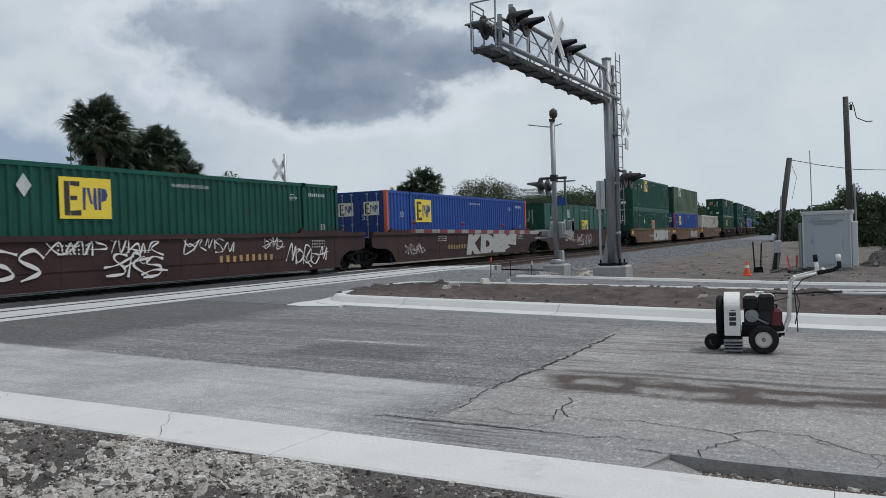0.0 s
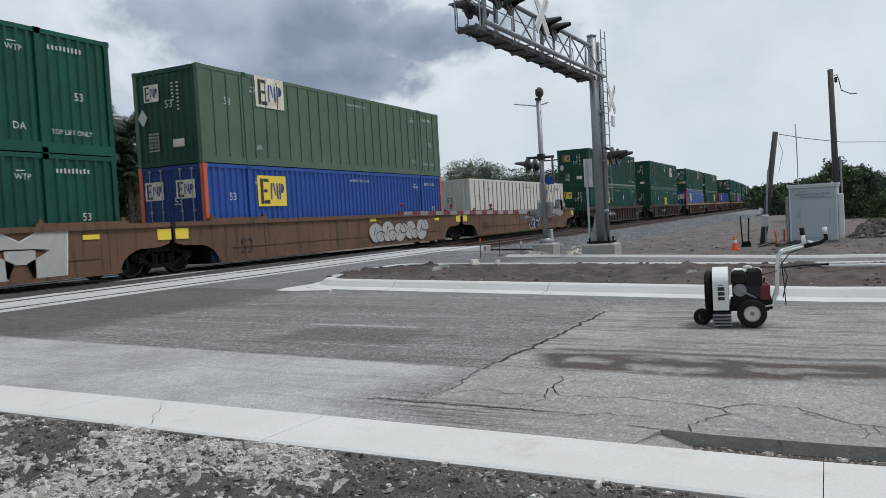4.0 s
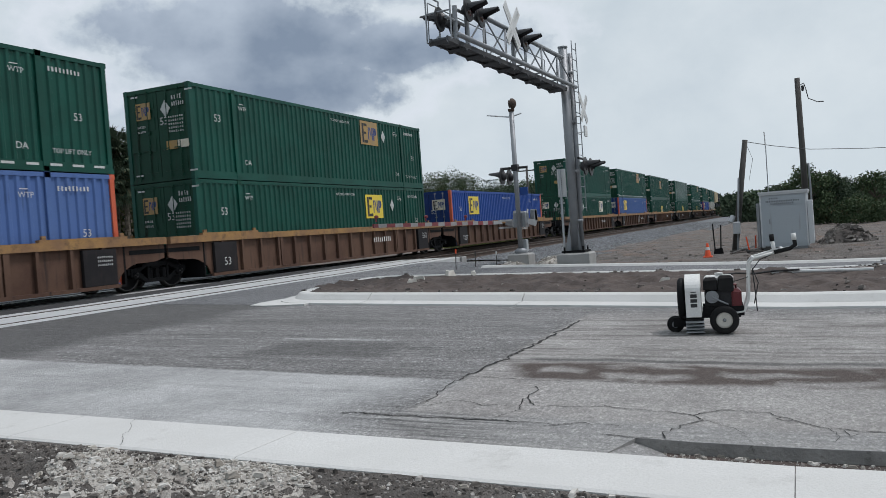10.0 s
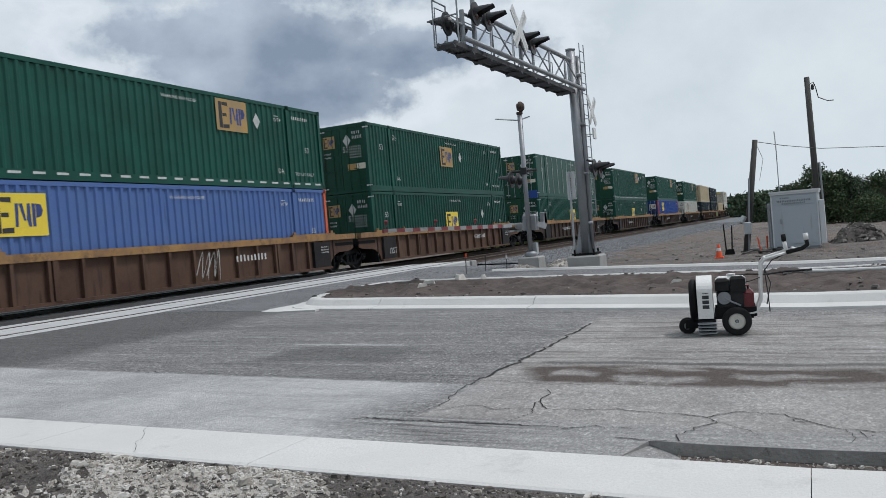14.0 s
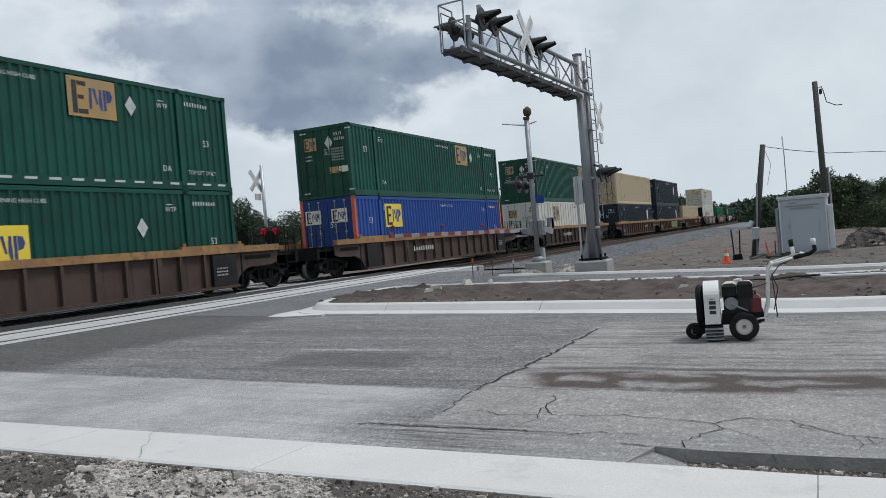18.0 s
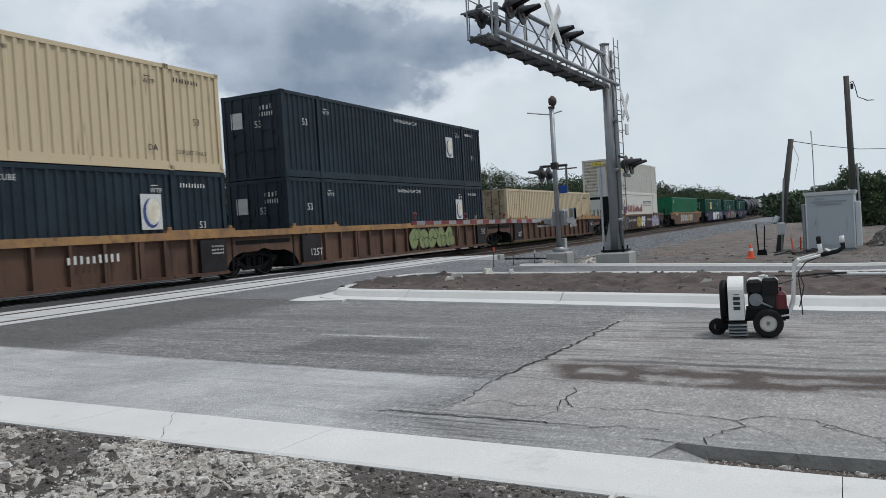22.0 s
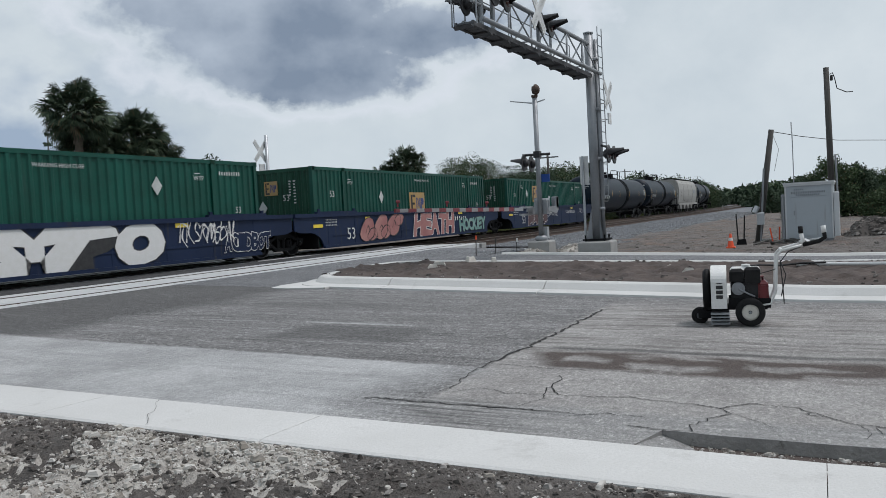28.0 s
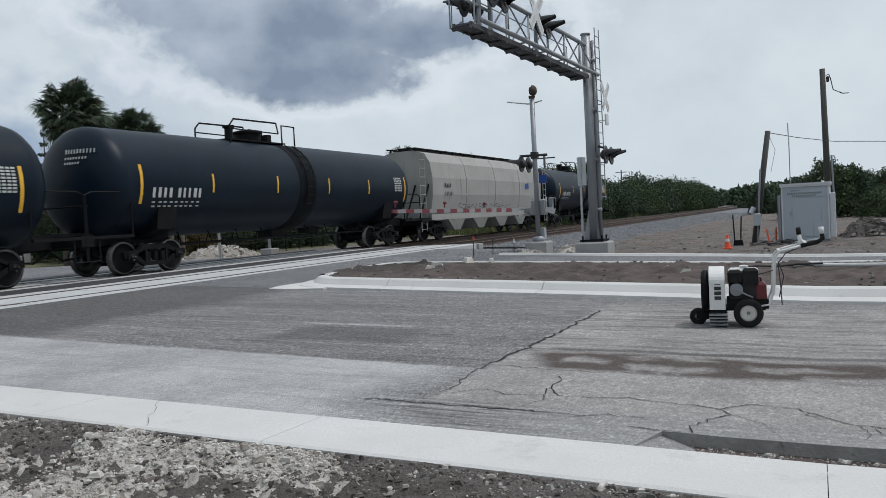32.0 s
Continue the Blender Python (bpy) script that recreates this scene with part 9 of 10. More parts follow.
def leaf_mass(blobs, per_m2, size, mat, name="crown", shell=0.6, seed=1):
    """Leaves strewn through lumpy ellipsoids (x, y, z, rx, ry, rz), each a small bent quad."""
    rs = np.random.RandomState(seed)
    vs, fs = [], []
    base = 0
    for bx, by, bz, rx, ry, rz in blobs:
        n = int(per_m2 * 4 * math.pi * ((rx * ry + rx * rz + ry * rz) / 3))
        d = rs.normal(size=(n, 3))
        d /= np.linalg.norm(d, axis=1)[:, None]
        rad = 1 - shell * rs.rand(n) ** 1.5
        lump = 1 + 0.22 * np.sin(d[:, 0] * 5 + bx) * np.cos(d[:, 1] * 4 + by) + 0.16 * np.sin(d[:, 2] * 7 + d[:, 0] * 6 + bz)
        p = d * (rad * lump)[:, None] * np.array((rx, ry, rz)) + np.array((bx, by, bz))
        u = rs.normal(size=(n, 3))
        u /= np.linalg.norm(u, axis=1)[:, None]
        w = np.cross(u, rs.normal(size=(n, 3)))
        w /= np.linalg.norm(w, axis=1)[:, None]
        s = size * (0.6 + 0.8 * rs.rand(n))[:, None]
        q = np.stack([p - u * s, p - w * s * 0.45, p + u * s, p + w * s * 0.45], 1)
        vs.append(q.reshape(-1, 3))
        fs.append(np.arange(base, base + 4 * n).reshape(-1, 4))
        base += 4 * n
    me = bpy.data.meshes.new(name)
    me.from_pydata(np.concatenate(vs).tolist(), [], np.concatenate(fs).tolist())
    me.materials.append(mat)
    return me


def tree(x, y, h, w, seed, mat=None, label="broad dark-leaved tree", name="tree", density=105, size=0.075, low=0.25):
    q = random.Random(seed)
    ob = thing(name, label, "tree" if name == "tree" else "shrub", "trees and shrubs round the crossing", at=pose(x, y, land_z(x, y) - 0.05))
    g = Mesh()
    top = h * 0.6
    g.tube([(0, 0, 0), (0.1, 0.05, top * 0.5), (0.05, 0.1, top)], (0.05 * h ** 0.7, 0.04 * h ** 0.7, 0.02 * h ** 0.6), 9)
    blobs = []
    n = 9
    for k in range(n):
        a = k * 2.4 + q.uniform(-0.4, 0.4)
        rr = w * 0.5 * math.sqrt((k + 0.4) / n) * q.uniform(0.75, 1.05)
        z = h * (low + (0.86 - low) * (1 - (rr / (w * 0.55)) ** 2) * q.uniform(0.75, 1.0))
        br = w * q.uniform(0.16, 0.26)
        c = (rr * math.cos(a), rr * math.sin(a), z)
        g.tube([(0.06, 0.06, top * 0.6), (c[0] * 0.6, c[1] * 0.6, (top * 0.6 + c[2]) / 2), c], (0.03 * h ** 0.6, 0.02 * h ** 0.6, 0.01), 6)
        blobs.append((*c, br, br, br * q.uniform(0.7, 0.95)))
    if low < 0.2:
        for k in range(7):
            a = k * 0.9 + q.uniform(0, 0.5)
            blobs.append((w * 0.36 * math.cos(a), w * 0.36 * math.sin(a), h * 0.18, w * 0.2, w * 0.2, h * 0.2))
    part("trunk", g, BARK2, ob)
    part("crown", leaf_mass(blobs, density, size, mat or LEAF, seed=seed), None, ob)
    return ob


def plants():
    palm(27.42, 32.0, 9.0, 1.85, 3)
    palm(28.6, 33.0, 7.6, 1.5, 8)
    palm(30.95, 32.0, 8.0, 1.9, 5, 0.2, "cabbage palm with a shaggy crown of fan fronds")
    palm(31.9, 31.4, 6.7, 1.5, 9)
    palm(30.0, 31.4, 6.4, 1.5, 15)
    palm(61.5, 32.0, 7.9, 1.9, 6)
    palm(60.4, 33.4, 6.4, 1.6, 7)
    palm(110.5, 29.0, 8.0, 2.2, 11)
    # slim young palms below the large ones
    for k, (x, y, h) in enumerate(((28.4, 30.4, 3.9), (29.6, 30.0, 4.4), (30.8, 29.6, 4.2), (32.2, 29.4, 4.6), (33.2, 29.6, 4.2), (27.4, 30.8, 3.5))):
        palm(x, y + 1.5, h + 1.1, 0.85, 20 + k, 0.8, "slim young palm with drooping fronds")
    # scrub behind
    tree(39.5, 53.0, 8.2, 8.0, 31, LEAF_DK, "dense dark scrub thicket", "shrub", low=0.1)
    tree(31.0, 56.0, 6.2, 9.0, 32, LEAF, "dense green scrub thicket", "shrub", low=0.1)
    tree(36.6, 43.5, 6.6, 5.5, 33, LEAF_DK, "dense dark scrub thicket", "shrub", low=0.1)
    tree(18.5, 44.0, 5.0, 8.0, 34, LEAF, "dense green scrub thicket", "shrub", low=0.1)
    tree(28.6, 34.5, 6.3, 4.2, 45, LEAF_OLIVE, "dense olive-green thicket under the palms", "shrub", low=0.3)
    tree(31.4, 34.3, 6.2, 4.4, 48, LEAF_OLIVE, "dense olive-green thicket under the palms", "shrub", low=0.3)
    tree(36.2, 36.6, 5.6, 4.6, 35, LEAF_DK, "dense dark roadside thicket", "shrub", low=0.05, density=150, size=0.09)
    tree(40.4, 36.2, 6.2, 5.2, 36, LEAF_DK, "dense dark roadside thicket", "shrub", low=0.05, density=150, size=0.09)
    tree(44.4, 36.4, 5.8, 5.2, 37, LEAF_DK, "dense dark roadside thicket", "shrub", low=0.05, density=150, size=0.09)
    tree(37.6, 35.2, 3.4, 4.0, 46, LEAF_BROWN, "half-dry brownish roadside thicket", "shrub", low=0.08, density=110)
    tree(42.0, 34.8, 3.0, 4.0, 47, LEAF, "low green thicket beside the road", "shrub", low=0.08, density=110)
    tree(34.4, 38.5, 4.6, 5.0, 49, LEAF_DK, "dense dark roadside thicket", "shrub", low=0.05, density=120, size=0.09)
    tree(48.0, 38.0, 5.0, 6.0, 50, LEAF_DK, "dense dark roadside thicket", "shrub", low=0.05, density=120, size=0.09)
    tree(45.0, 32.5, 4.6, 6.0, 38, LEAF_DK, "dense dark scrub thicket", "shrub", low=0.1)
    tree(51.0, 33.0, 4.9, 6.0, 39, LEAF_DK, "dense dark scrub thicket", "shrub", low=0.1)
    tree(56.0, 33.5, 5.4, 6.0, 40, LEAF_DK, "dense dark scrub thicket", "shrub", low=0.1)
    tree(68.9, 29.5, 7.6, 7.5, 41, LEAF, "broad green tree beside the tracks")
    tree(75.0, 29.5, 5.6, 7.0, 42, LEAF_DK, "dense dark scrub thicket", "shrub", low=0.1)
    tree(82.0, 29.0, 6.6, 8.0, 43, LEAF_DK, "broad dark-leaved tree beside the tracks")
    # wall of scrub along the far side of the line
    q = random.Random(5)
    for k, s in enumerate(np.concatenate([np.arange(88, 170, 7.0), np.arange(170, 330, 12.0)])):
        x, y, h = path(s, 11.0 + q.uniform(-1.0, 2.5))
        hh = q.uniform(4.6, 7.0) * (1 if s < 150 else 1.1)
        tree(x, y, hh, hh * 1.75, 60 + k, LEAF if k % 3 else LEAF_DK, "green scrub tree beside the railway", "shrub", low=0.08, density=36 if s < 150 else 15, size=0.13 if s < 150 else 0.22)
    # conifer spikes rising from the wall
    for x, y, h, w in ((124.0, 30.5, 9.2, 3.0), (42.9, 53.3, 10.4, 2.6), (44.6, 53.3, 10.5, 2.8), (195, 38, 10.0, 5.0)):
        ob = thing("conifer", "slender spired conifer above the scrub", "tree", "trees and shrubs round the crossing", at=pose(x, y, 0))
        part("trunk", Mesh().tube([(0, 0, 0), (0, 0, h)], (0.15, 0.02), 8), BARK2, ob)
        blobs = []
        for k in range(9):
            z = h * (0.3 + 0.68 * k / 9)
            r = w * 0.5 * (1.05 - k / 9)
            for j in range(5):
                a = j * 1.257 + k
                blobs.append((r * 0.6 * math.cos(a), r * 0.6 * math.sin(a), z, r * 0.55, r * 0.55, 0.14))
        part("crown", leaf_mass(blobs, 20, 0.14, LEAF_DK, seed=int(x)), None, ob)
    # right-hand side of the view
    tree(58.5, 0.6, 3.3, 2.8, 51, LEAF_DK, "dark round-topped tree behind the bungalow", density=90, size=0.1, low=0.15)
    tree(58.8, -1.1, 4.6, 3.8, 56, LEAF, "dark round-topped tree behind the bungalow", density=90, size=0.1, low=0.15)
    tree(59.6, -2.7, 3.9, 2.6, 52, LEAF_DK, "dark round-topped tree behind the bungalow", density=90, size=0.1, low=0.15)
    tree(60.0, -5.4, 4.0, 2.8, 57, LEAF, "loose-crowned tree on waste ground", density=60, size=0.1, low=0.2)
    tree(90.0, 4.4, 3.1, 3.4, 58, LEAF_DK, "dark low tree on waste ground", density=40, size=0.16, low=0.15)
    tree(56.0, -4.0, 1.7, 3.0, 53, LEAF, "bright green leafy shrub", "shrub", low=0.08)
    tree(66.0, 0.2, 1.8, 2.6, 54, LEAF_DK, "dark scrub on waste ground", "shrub", low=0.08)
    tree(110.0, -9.5, 4.6, 5.0, 55, LEAF, "green scrub on waste ground", "shrub", low=0.08)
    tree(95.0, -4.5, 4.4, 5.0, 59, LEAF_DK, "feathery dark tree on the skyline")
    for k in range(4, 9):
        tree(84 + k * 7, 1.8 + 0.8 * math.sin(k * 2.1), 2.0 + 0.4 * math.sin(k * 1.7), 4.0, 90 + k, LEAF_DK if k % 2 else LEAF, "low scrub beyond the works", "shrub", density=12, size=0.24, low=0.06)
    for k in range(14):
        tree(150 + k * 16, 5 + 1.1 * k + 2.5 * math.sin(k * 1.3), 3.1 + 0.17 * k + 0.5 * math.sin(k * 2.0), 9.0, 110 + k, LEAF_DK if k % 2 else LEAF, "dark tree in the distant tree line", "tree", density=3, size=0.5, low=0.06)
    # far woods close the horizon
    rs = random.Random(9)
    blobs = []
    for k in range(150):
        a = radians(20 + k * 0.62)
        d = rs.uniform(330, 420)
        blobs.append((d * math.sin(a), d * math.cos(a), rs.uniform(1.5, 4.0), 9, 9, rs.uniform(3.5, 6.5)))
    me = leaf_mass(blobs, 1.3, 1.1, LEAF_DK, "far_woods", seed=4)
    ob = new("far_woods", me)
    tagged(ob, "dark band of distant woods on the horizon", "woods", kind="stuff")
    # rough grass strip beyond the tracks
    rs = np.random.RandomState(3)
    n = 16000
    px = rs.uniform(58, 130, n)
    py = 24.5 + rs.rand(n) ** 1.3 * 9
    vs, fs = np.zeros((n, 3, 3)), np.arange(3 * n).reshape(-1, 3)
    hgt = 0.18 + 0.35 * rs.rand(n)
    an = rs.uniform(0, 6.28, n)
    zz = np.array([land_z(a, b) - 0.05 for a, b in zip(px, py)])
    for j, (o, up) in enumerate(((-0.03, 0), (0.03, 0), (0.0, 1))):
        vs[:, j, 0] = px + np.cos(an) * o * 1.6 + up * rs.normal(0, 0.08, n)
        vs[:, j, 1] = py + np.sin(an) * o * 1.6 + up * rs.normal(0, 0.08, n)
        vs[:, j, 2] = zz + up * hgt
    me = bpy.data.meshes.new("grass")
    me.from_pydata(vs.reshape(-1, 3).tolist(), [], fs.tolist())
    me.materials.append(GRASSY)
    tagged(new("grass", me), "rough tufted grass beyond the tracks", "grass", kind="stuff")


plants()


def far_side():
    """What shows between and below the cars beyond the line."""
    ob = thing("house", "small white house with a grey roof behind the palms", "house", at=pose(29.2, 47.5, 0.0, 0, 0, -8))
    part("wall", Mesh().box(-5, 5, -3, 3, 0, 2.6), SIGWHITE, ob)
    g = Mesh().prism([(-3.5, 2.55), (3.5, 2.55), (3.5, 2.7), (0, 3.5), (-3.5, 2.7)], "x", -5.4, 5.4)
    part("roof", g, BOXTRIM, ob, "low pale metal roof")
    for x in (-3.4, -0.8, 2.4):
        w = part("window", Mesh().box(x - 0.6, x + 0.6, -3.06, -2.99, 1.0, 2.1), BOXTRIM, ob, "white-framed window")
        part("pane", Mesh().box(x - 0.52, x + 0.52, -3.08, -3.05, 1.08, 2.02), LENS_GLASS, w)
    part("door", Mesh().box(0.5, 1.4, -3.05, -2.99, 0, 2.05), BOXGREY, ob)
    ob = thing("rail_fence", "dark pipe fence along the far roadside", "fence")
    for k in range(14):
        x = 30.0 + k * 1.8
        part("post", Mesh().tube([(x, 27.0 + 0.3 * k, -0.2), (x, 27.0 + 0.3 * k, 1.05)], 0.035, 6), BLACK, ob)
    for z in (0.55, 1.0):
        part("rail", Mesh().tube([(30.0, 27.0, z), (53.4, 30.9, z)], 0.03, 6), BLACK, ob)
    rubble_heap("gravel_heap", 29.8, 25.6, 0.05, 2.4, 1.3, 0.55, 260, 0.1, RUBBLE, "pale crushed limestone heap beyond the tracks", 3)


def rubble_heap(name, x, y, z, rx, ry, h, n, size, mat, label, seed):
    """A low mound with loose stones over it."""
    q = random.Random(seed)
    g = Mesh()
    for k in range(n):
        a, r = q.uniform(0, 6.283), math.sqrt(q.random())
        px, py = x + rx * r * math.cos(a), y + ry * r * math.sin(a)
        pz = z + h * max(0.0, 1 - r * r) * (0.8 + 0.3 * q.random())
        stone(g, px, py, pz, size * (0.4 + q.random() ** 2 * 1.2), q)
    i = len(g.v)
    m, rings = 20, 5
    for j in range(rings + 1):
        r = 1.08 * j / rings
        for k in range(m):
            a = 2 * math.pi * k / m
            wob = 1 + 0.12 * math.sin(3 * a + seed)
            g.v.append((x + rx * r * wob * math.cos(a), y + ry * r * wob * math.sin(a), z - 0.06 + (h + 0.02) * max(0.0, 1 - r * r)))
    for j in range(rings):
        for k in range(m):
            a, b = i + j * m + k, i + j * m + (k + 1) % m
            g.f.append((a, b, b + m, a + m))
            g.m.append(0)
    ob = new(name, g.data(name, [mat]))
    tagged(ob, label, "rubble", kind="stuff")


def stone(g, x, y, z, s, q):
    """A rough eight-cornered pebble."""
    i = len(g.v)
    c, w = math.cos(q.uniform(0, 6.28)), 1
    a = q.uniform(0, 6.28)
    ca, sa = math.cos(a), math.sin(a)
    sx, sy, sz = s * q.uniform(0.7, 1.2), s * q.uniform(0.5, 0.9), s * q.uniform(0.35, 0.65)
    for dx, dy, dz in ((-1, -0.7, -0.6), (1, -0.6, -0.6), (0.8, 0.8, -0.6), (-0.9, 0.7, -0.6), (-0.6, -0.5, 0.7), (0.7, -0.4, 0.8), (0.5, 0.6, 0.6), (-0.5, 0.4, 0.9)):
        jx, jy, jz = dx * sx * q.uniform(0.8, 1.15), dy * sy * q.uniform(0.8, 1.15), dz * sz * q.uniform(0.8, 1.15)
        g.v.append((x + jx * ca - jy * sa, y + jx * sa + jy * ca, z + jz))
    for f in ((0, 3, 2, 1), (4, 5, 6, 7), (0, 1, 5, 4), (1, 2, 6, 5), (2, 3, 7, 6), (3, 0, 4, 7)):
        g.f.append(tuple(i + k for k in f))
        g.m.append(0)


CLOD = island_material("crumbled soil", [(0.0, (0.062, 0.054, 0.048)), (0.5, (0.13, 0.115, 0.104)), (0.85, (0.22, 0.2, 0.182)), (1.0, (0.42, 0.4, 0.375))])
LENS_GLASS = material("dark window glass", (0.03, 0.035, 0.04), (0.04, 0.045, 0.05), 0.1, 3.0, 0.0)
far_side()


def strew():
    q = random.Random(12)
    # limestone on the near verge: broad drifts of crushed rock that thin out into dark soil
    def drift(x, y):
        away = near_kerb_x(y) - 0.7 - x
        thin = 0.35 * max(0.0, 0.6 - x) + 0.3 * max(0.0, -0.6 - y) + 0.3 * max(0.0, y - 7.0)
        bare = 0.5 * min(1.0, max(0.0, (2.75 - y) / 0.8)) - 0.14 * min(1.0, max(0.0, (y - 3.0) / 0.8))
        spill = 0.4 * math.exp(-((x - 3.5) ** 2 / 0.03 + (y - 2.8) ** 2 / 0.12))
        return noise.fractal((x * 1.5, y * 1.0, 3.0), 0.55, 2.1, 8) * 0.8 + (0.08 if away > 0.45 else -0.45 + 1.18 * away) + spill - bare - thin

    sheet_ = Mesh()
    xs, ys = np.concatenate([np.arange(-2.6, 0.9, 0.12), np.arange(0.95, 3.74, 0.04)]), np.concatenate([np.arange(-5.0, -0.5, 0.12), np.arange(-0.4, 8.0, 0.045), np.arange(8.1, 10.4, 0.12)])
    for y in ys:
        for x in xs:
            d = drift(x, y)
            sheet_.v.append((x, y, land_z(x, y) - 0.05 + verge_lift(x, y) + max(-0.03, min(0.012, 0.05 * (d - 0.06))) + 0.004 * noise.noise((x * 30, y * 30, 1.0))))
    nx = len(xs)
    for j in range(len(ys) - 1):
        for i in range(nx - 1):
            k = j * nx + i
            sheet_.f.append((k, k + 1, k + nx + 1, k + nx))
            sheet_.m.append(0)
    ob = new("limestone_spread", sheet_.data("limestone_spread", [LIMESTONE], True))
    tagged(ob, "pale crushed limestone spread over dark soil", "gravel", kind="stuff")
    g = Mesh()
    tries = 0
    while tries < 100000:
        tries += 1
        y = q.uniform(-1.5, 8.0)
        x = near_kerb_x(y) - 0.72 - 2.6 * q.random() ** 1.25
        d = drift(x, y)
        if d < 0.02 and q.random() > 0.05:
            continue
        z = land_z(x, y) - 0.05 + verge_lift(x, y) + max(0.0, min(0.012, 0.05 * (d - 0.06)))
        s = 0.004 + 0.009 * q.random() ** 2
        if q.random() < 0.05:
            s = q.uniform(0.012, 0.026)
        if q.random() < 0.006:
            s = q.uniform(0.026, 0.048)
        stone(g, x, y, z + 0.2 * s, s, q)
    tagged(new("verge_gravel", g.data("verge_gravel", [RUBBLE])), "pale limestone gravel strewn on dark soil", "gravel", kind="stuff")
    # soil clods on the verge
    g = Mesh()
    for k in range(16000):
        y = q.uniform(-1.5, 8.0)
        x = near_kerb_x(y) - 0.71 - 2.6 * q.random() ** 1.3
        z = land_z(x, y) - 0.05 + verge_lift(x, y)
        s = 0.004 + 0.022 * q.random() ** 3
        stone(g, x, y, z + 0.25 * s, s, q)
    tagged(new("verge_clods", g.data("verge_clods", [CLOD])), "crumbled brown soil clods on the verge", "clods", kind="stuff")
    # clods and stones on the median
    g = Mesh()
    for k in range(6000):
        y = q.uniform(-6, 9.0)
        x = q.uniform(median_x(y) + 0.6, 16.5)
        z = road_z(y) + 0.155 + 0.11 * noise.fractal((x * 1.9, y * 1.9, 5.0), 0.7, 2.2, 6)
        stone(g, x, y, z - 0.015, 0.010 + 0.065 * q.random() ** 4, q)
    tagged(new("soil_clods", g.data("soil_clods", [CLOD])), "dark clods and chips on the median soil", "clods", kind="stuff")
    for k, (x, y, s) in enumerate(((15.05, 7.2, 0.14), (14.8, 7.25, 0.09), (16.45, 7.1, 0.16), (16.6, 6.6, 0.1), (14.6, 2.4, 0.10), (13.9, 2.0, 0.07))):
        g = Mesh()
        stone(g, 0, 0, 0, s * 1.3, random.Random(k))
        ob = part("stone", g, STONE_W, None, at=pose(x, y, road_z(y) + 0.2))
        tagged(ob, "pale broken limestone lump on the median soil", "stone", "limestone lumps")
    # ballast stones near the crossing
    g = Mesh()
    for k in range(34000):
        s = 29.5 + 75 * q.random() ** 1.7
        a = q.uniform(-12.4, -5.4)
        x, y, h = path(s, a)
        u = np.interp(a, [-13.2, -11.0, -6.4, -5.9, -3.2], [-0.42, -0.345, -0.19, -0.175, -0.19])
        stone(g, x, y, RAIL + u + 0.008, 0.022 + 0.025 * q.random() + 0.0006 * (s - 29.5), q)
    for k in range(5200):
        x, y = q.uniform(21.4, 29.5), q.uniform(8.6, 11.9)
        stone(g, x, y, land_z(x, y) - 0.02, 0.03 + 0.04 * q.random(), q)
    tagged(new("ballast_stones", g.data("ballast_stones", [BALLAST_ST])), "loose grey ballast stones beside the track", "ballast", kind="stuff")
    rubble_heap("limestone_heap", 23.6, 6.75, 0.05, 0.75, 0.55, 0.28, 220, 0.05, RUBBLE, "small heap of pale crushed limestone by the mast", 5)
    rubble_heap("limestone_heap", 22.6, 7.75, 0.08, 0.95, 0.45, 0.18, 200, 0.05, RUBBLE, "low spill of pale crushed limestone by the gate", 6)
    rubble_heap("rubble_heap", 30.6, -1.75, -0.05, 1.3, 0.9, 0.62, 420, 0.09, CLOD, "heap of broken concrete and soil beside the bungalow", 8)
    rubble_heap("rubble_heap", 31.5, -5.0, -0.05, 2.2, 1.0, 0.5, 260, 0.16, BALLAST_ST, "heap of broken concrete and soil", 9)
    # brown clods over the building ground at the right
    g = Mesh()
    for k in range(5200):
        x, y = 20.8 + 25 * q.random() ** 1.3, q.uniform(-9, 7.5)
        if x < 20.9 + 0.19 * y:
            continue
        stone(g, x, y, land_z(x, y) - 0.045 + 0.02 * q.random(), 0.008 + 0.075 * q.random() ** 6, q)
    tagged(new("ground_clods", g.data("ground_clods", [CLOD])), "brown clods and debris on bare ground", "clods", kind="stuff")
    # gravel in the dug-out shoulder and by the kerb
    g = Mesh()
    for k in range(1500):
        y = q.uniform(-3, 0.75)
        x = near_kerb_x(y) + (slab_edge(y) - near_kerb_x(y) - 0.01) * q.random() ** 0.8
        stone(g, x, y, road_z(y) - 0.074, 0.004 + 0.022 * q.random() ** 4, q)
    tagged(new("shoulder_gravel", g.data("shoulder_gravel", [RUBBLE])), "loose gravel in the dug-out shoulder", "gravel", kind="stuff")
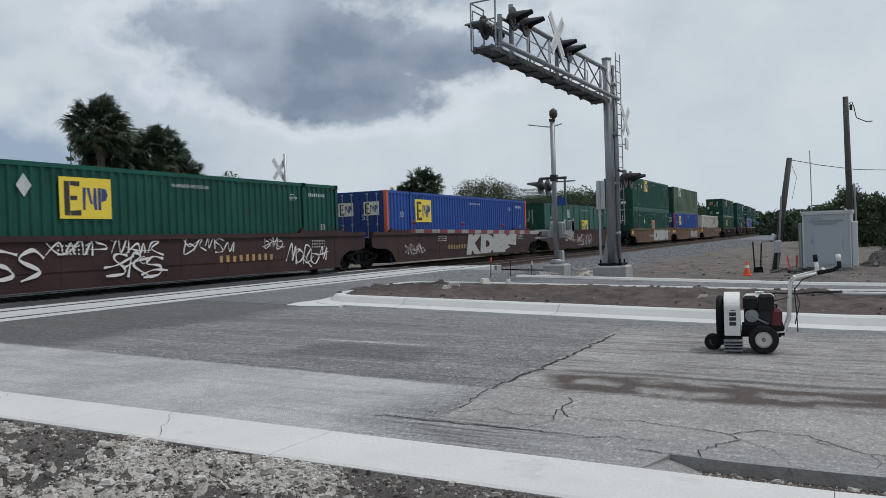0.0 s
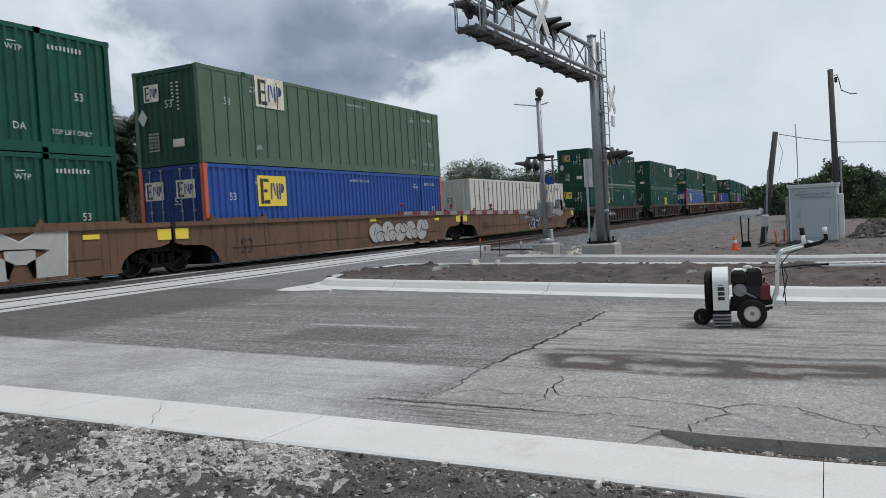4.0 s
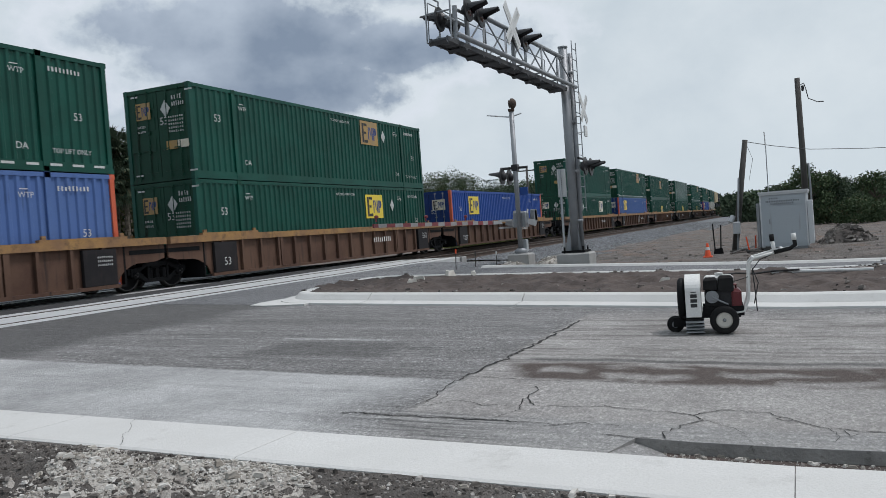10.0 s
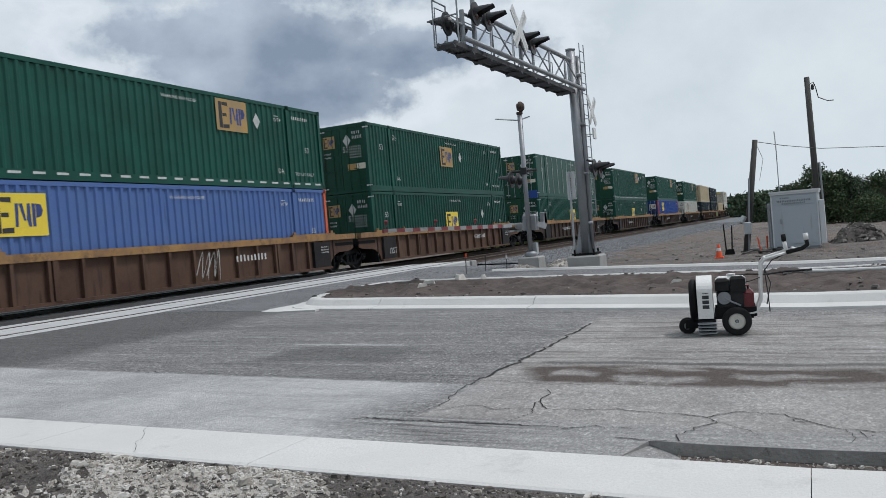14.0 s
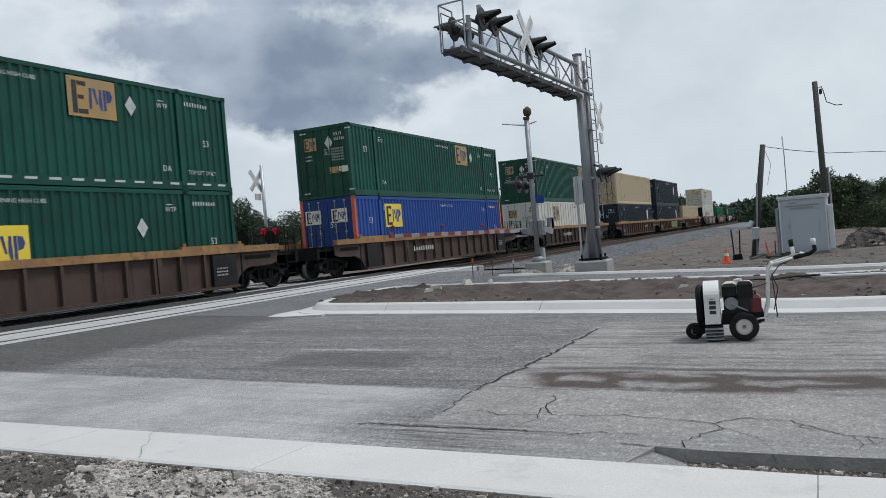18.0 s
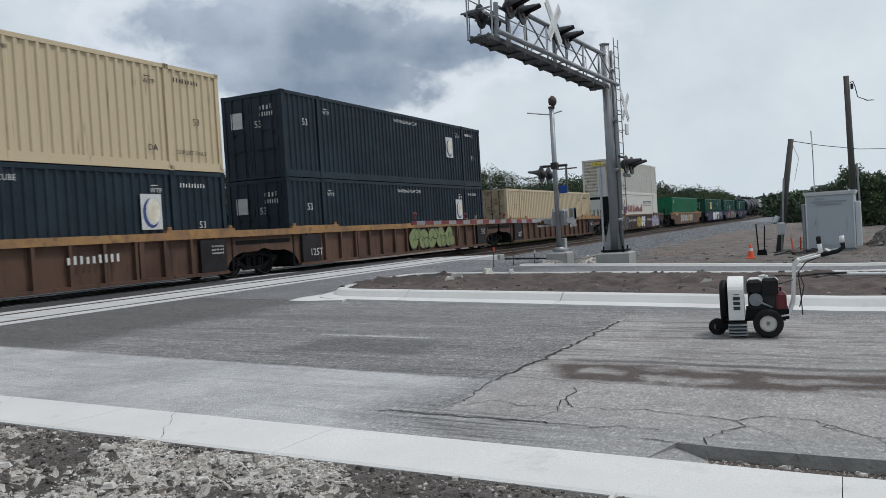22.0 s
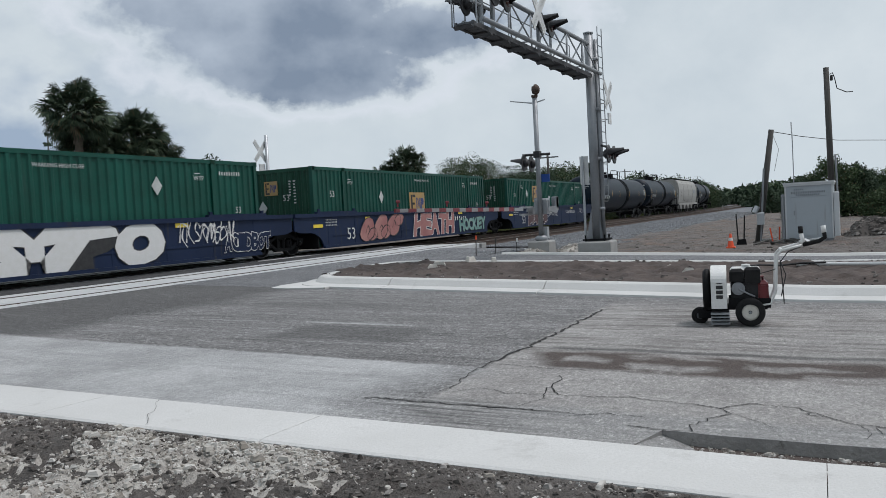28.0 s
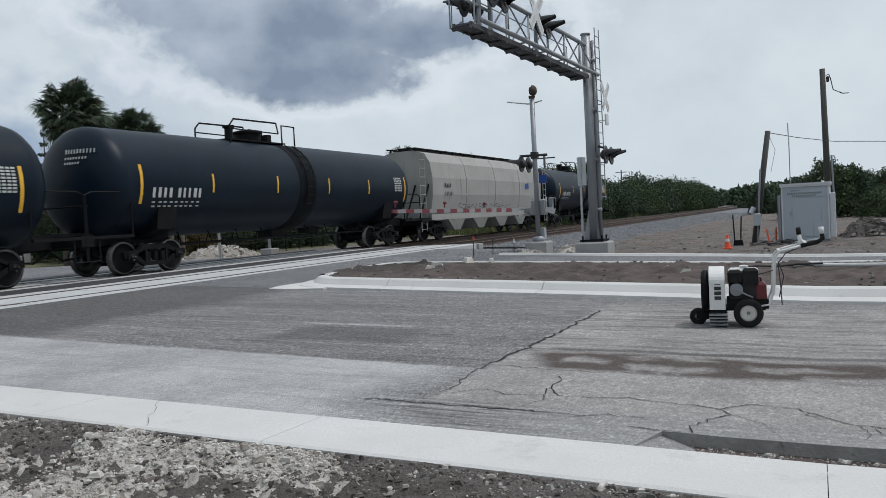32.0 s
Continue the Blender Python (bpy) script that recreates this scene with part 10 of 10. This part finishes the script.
    # cables lying on the ground
    ob = thing("ground_cable", "black cable snaking over the median soil", "cable")
    part("cable", Mesh().tube([(14.45, 1.25, 0.23), (14.55, 0.9, 0.26), (14.7, 0.6, 0.23), (14.72, 0.3, 0.26), (14.66, -0.1, 0.27)], 0.018, 6), CABLE, ob)
    ob = thing("pipe_length", "length of pale plastic pipe lying on the ground", "pipe")
    part("pipe", Mesh().tube([(14.75, 0.35, 0.24), (14.68, -0.4, 0.235), (14.6, -1.2, 0.23)], 0.03, 8), SIGWHITE, ob)
    q2 = random.Random(4)
    for k in range(9):
        x, y = 26.4 + q2.uniform(-0.6, 2.2), 1.0 + q2.uniform(-0.9, 0.7)
        ob = thing("debris_board", "loose scrap board lying by the bungalow", "board", "scrap boards", at=pose(x, y, 0.03, q2.uniform(-8, 8), q2.uniform(-8, 8), q2.uniform(0, 180)))
        part("board", Mesh().block(-0.4, 0.4, -0.05, 0.05, 0, 0.04, 0.005), SIGWHITE if k % 3 == 0 else WOODPOLE, ob)


strew()

# ---- motion of the train ----


def train_s(t):
    return 17.902 * t - 0.00928 * (t - 16) ** 2


def motions():
    times = [0.0, 0.1] + [float(k) for k in range(1, 32)] + [31.9, 32.0]
    for ob, s, z in MOVERS:
        rows = []
        for t in times:
            d = s - train_s(t)
            x0, y0, _ = path(d - 6.5)
            x1, y1, _ = path(d + 6.5)
            x, y, _ = path(d)
            h = math.degrees(math.atan2(y1 - y0, x1 - x0))
            rows.append((t, pose(x, y, RAIL + z, 0, 0, h)))
        walk(ob, rows)
    # wheels roll on the rail: all wheelsets turn alike, so those at the same end of a truck share their keys
    lead = {}
    for ob, dx in WHEELSETS:
        if dx not in lead:
            rows = [(k / 30, pose(dx, 0, 0.46, 0, -math.degrees(train_s(k / 30) / 0.46) % 360, 0)) for k in range(961)]
            walk(ob, rows)
            lead[dx] = ob.animation_data
        else:
            ob.rotation_mode = "QUATERNION"
            keys = ob.animation_data_create()
            keys.action = lead[dx].action
            keys.action_slot = lead[dx].action_slot


motions()
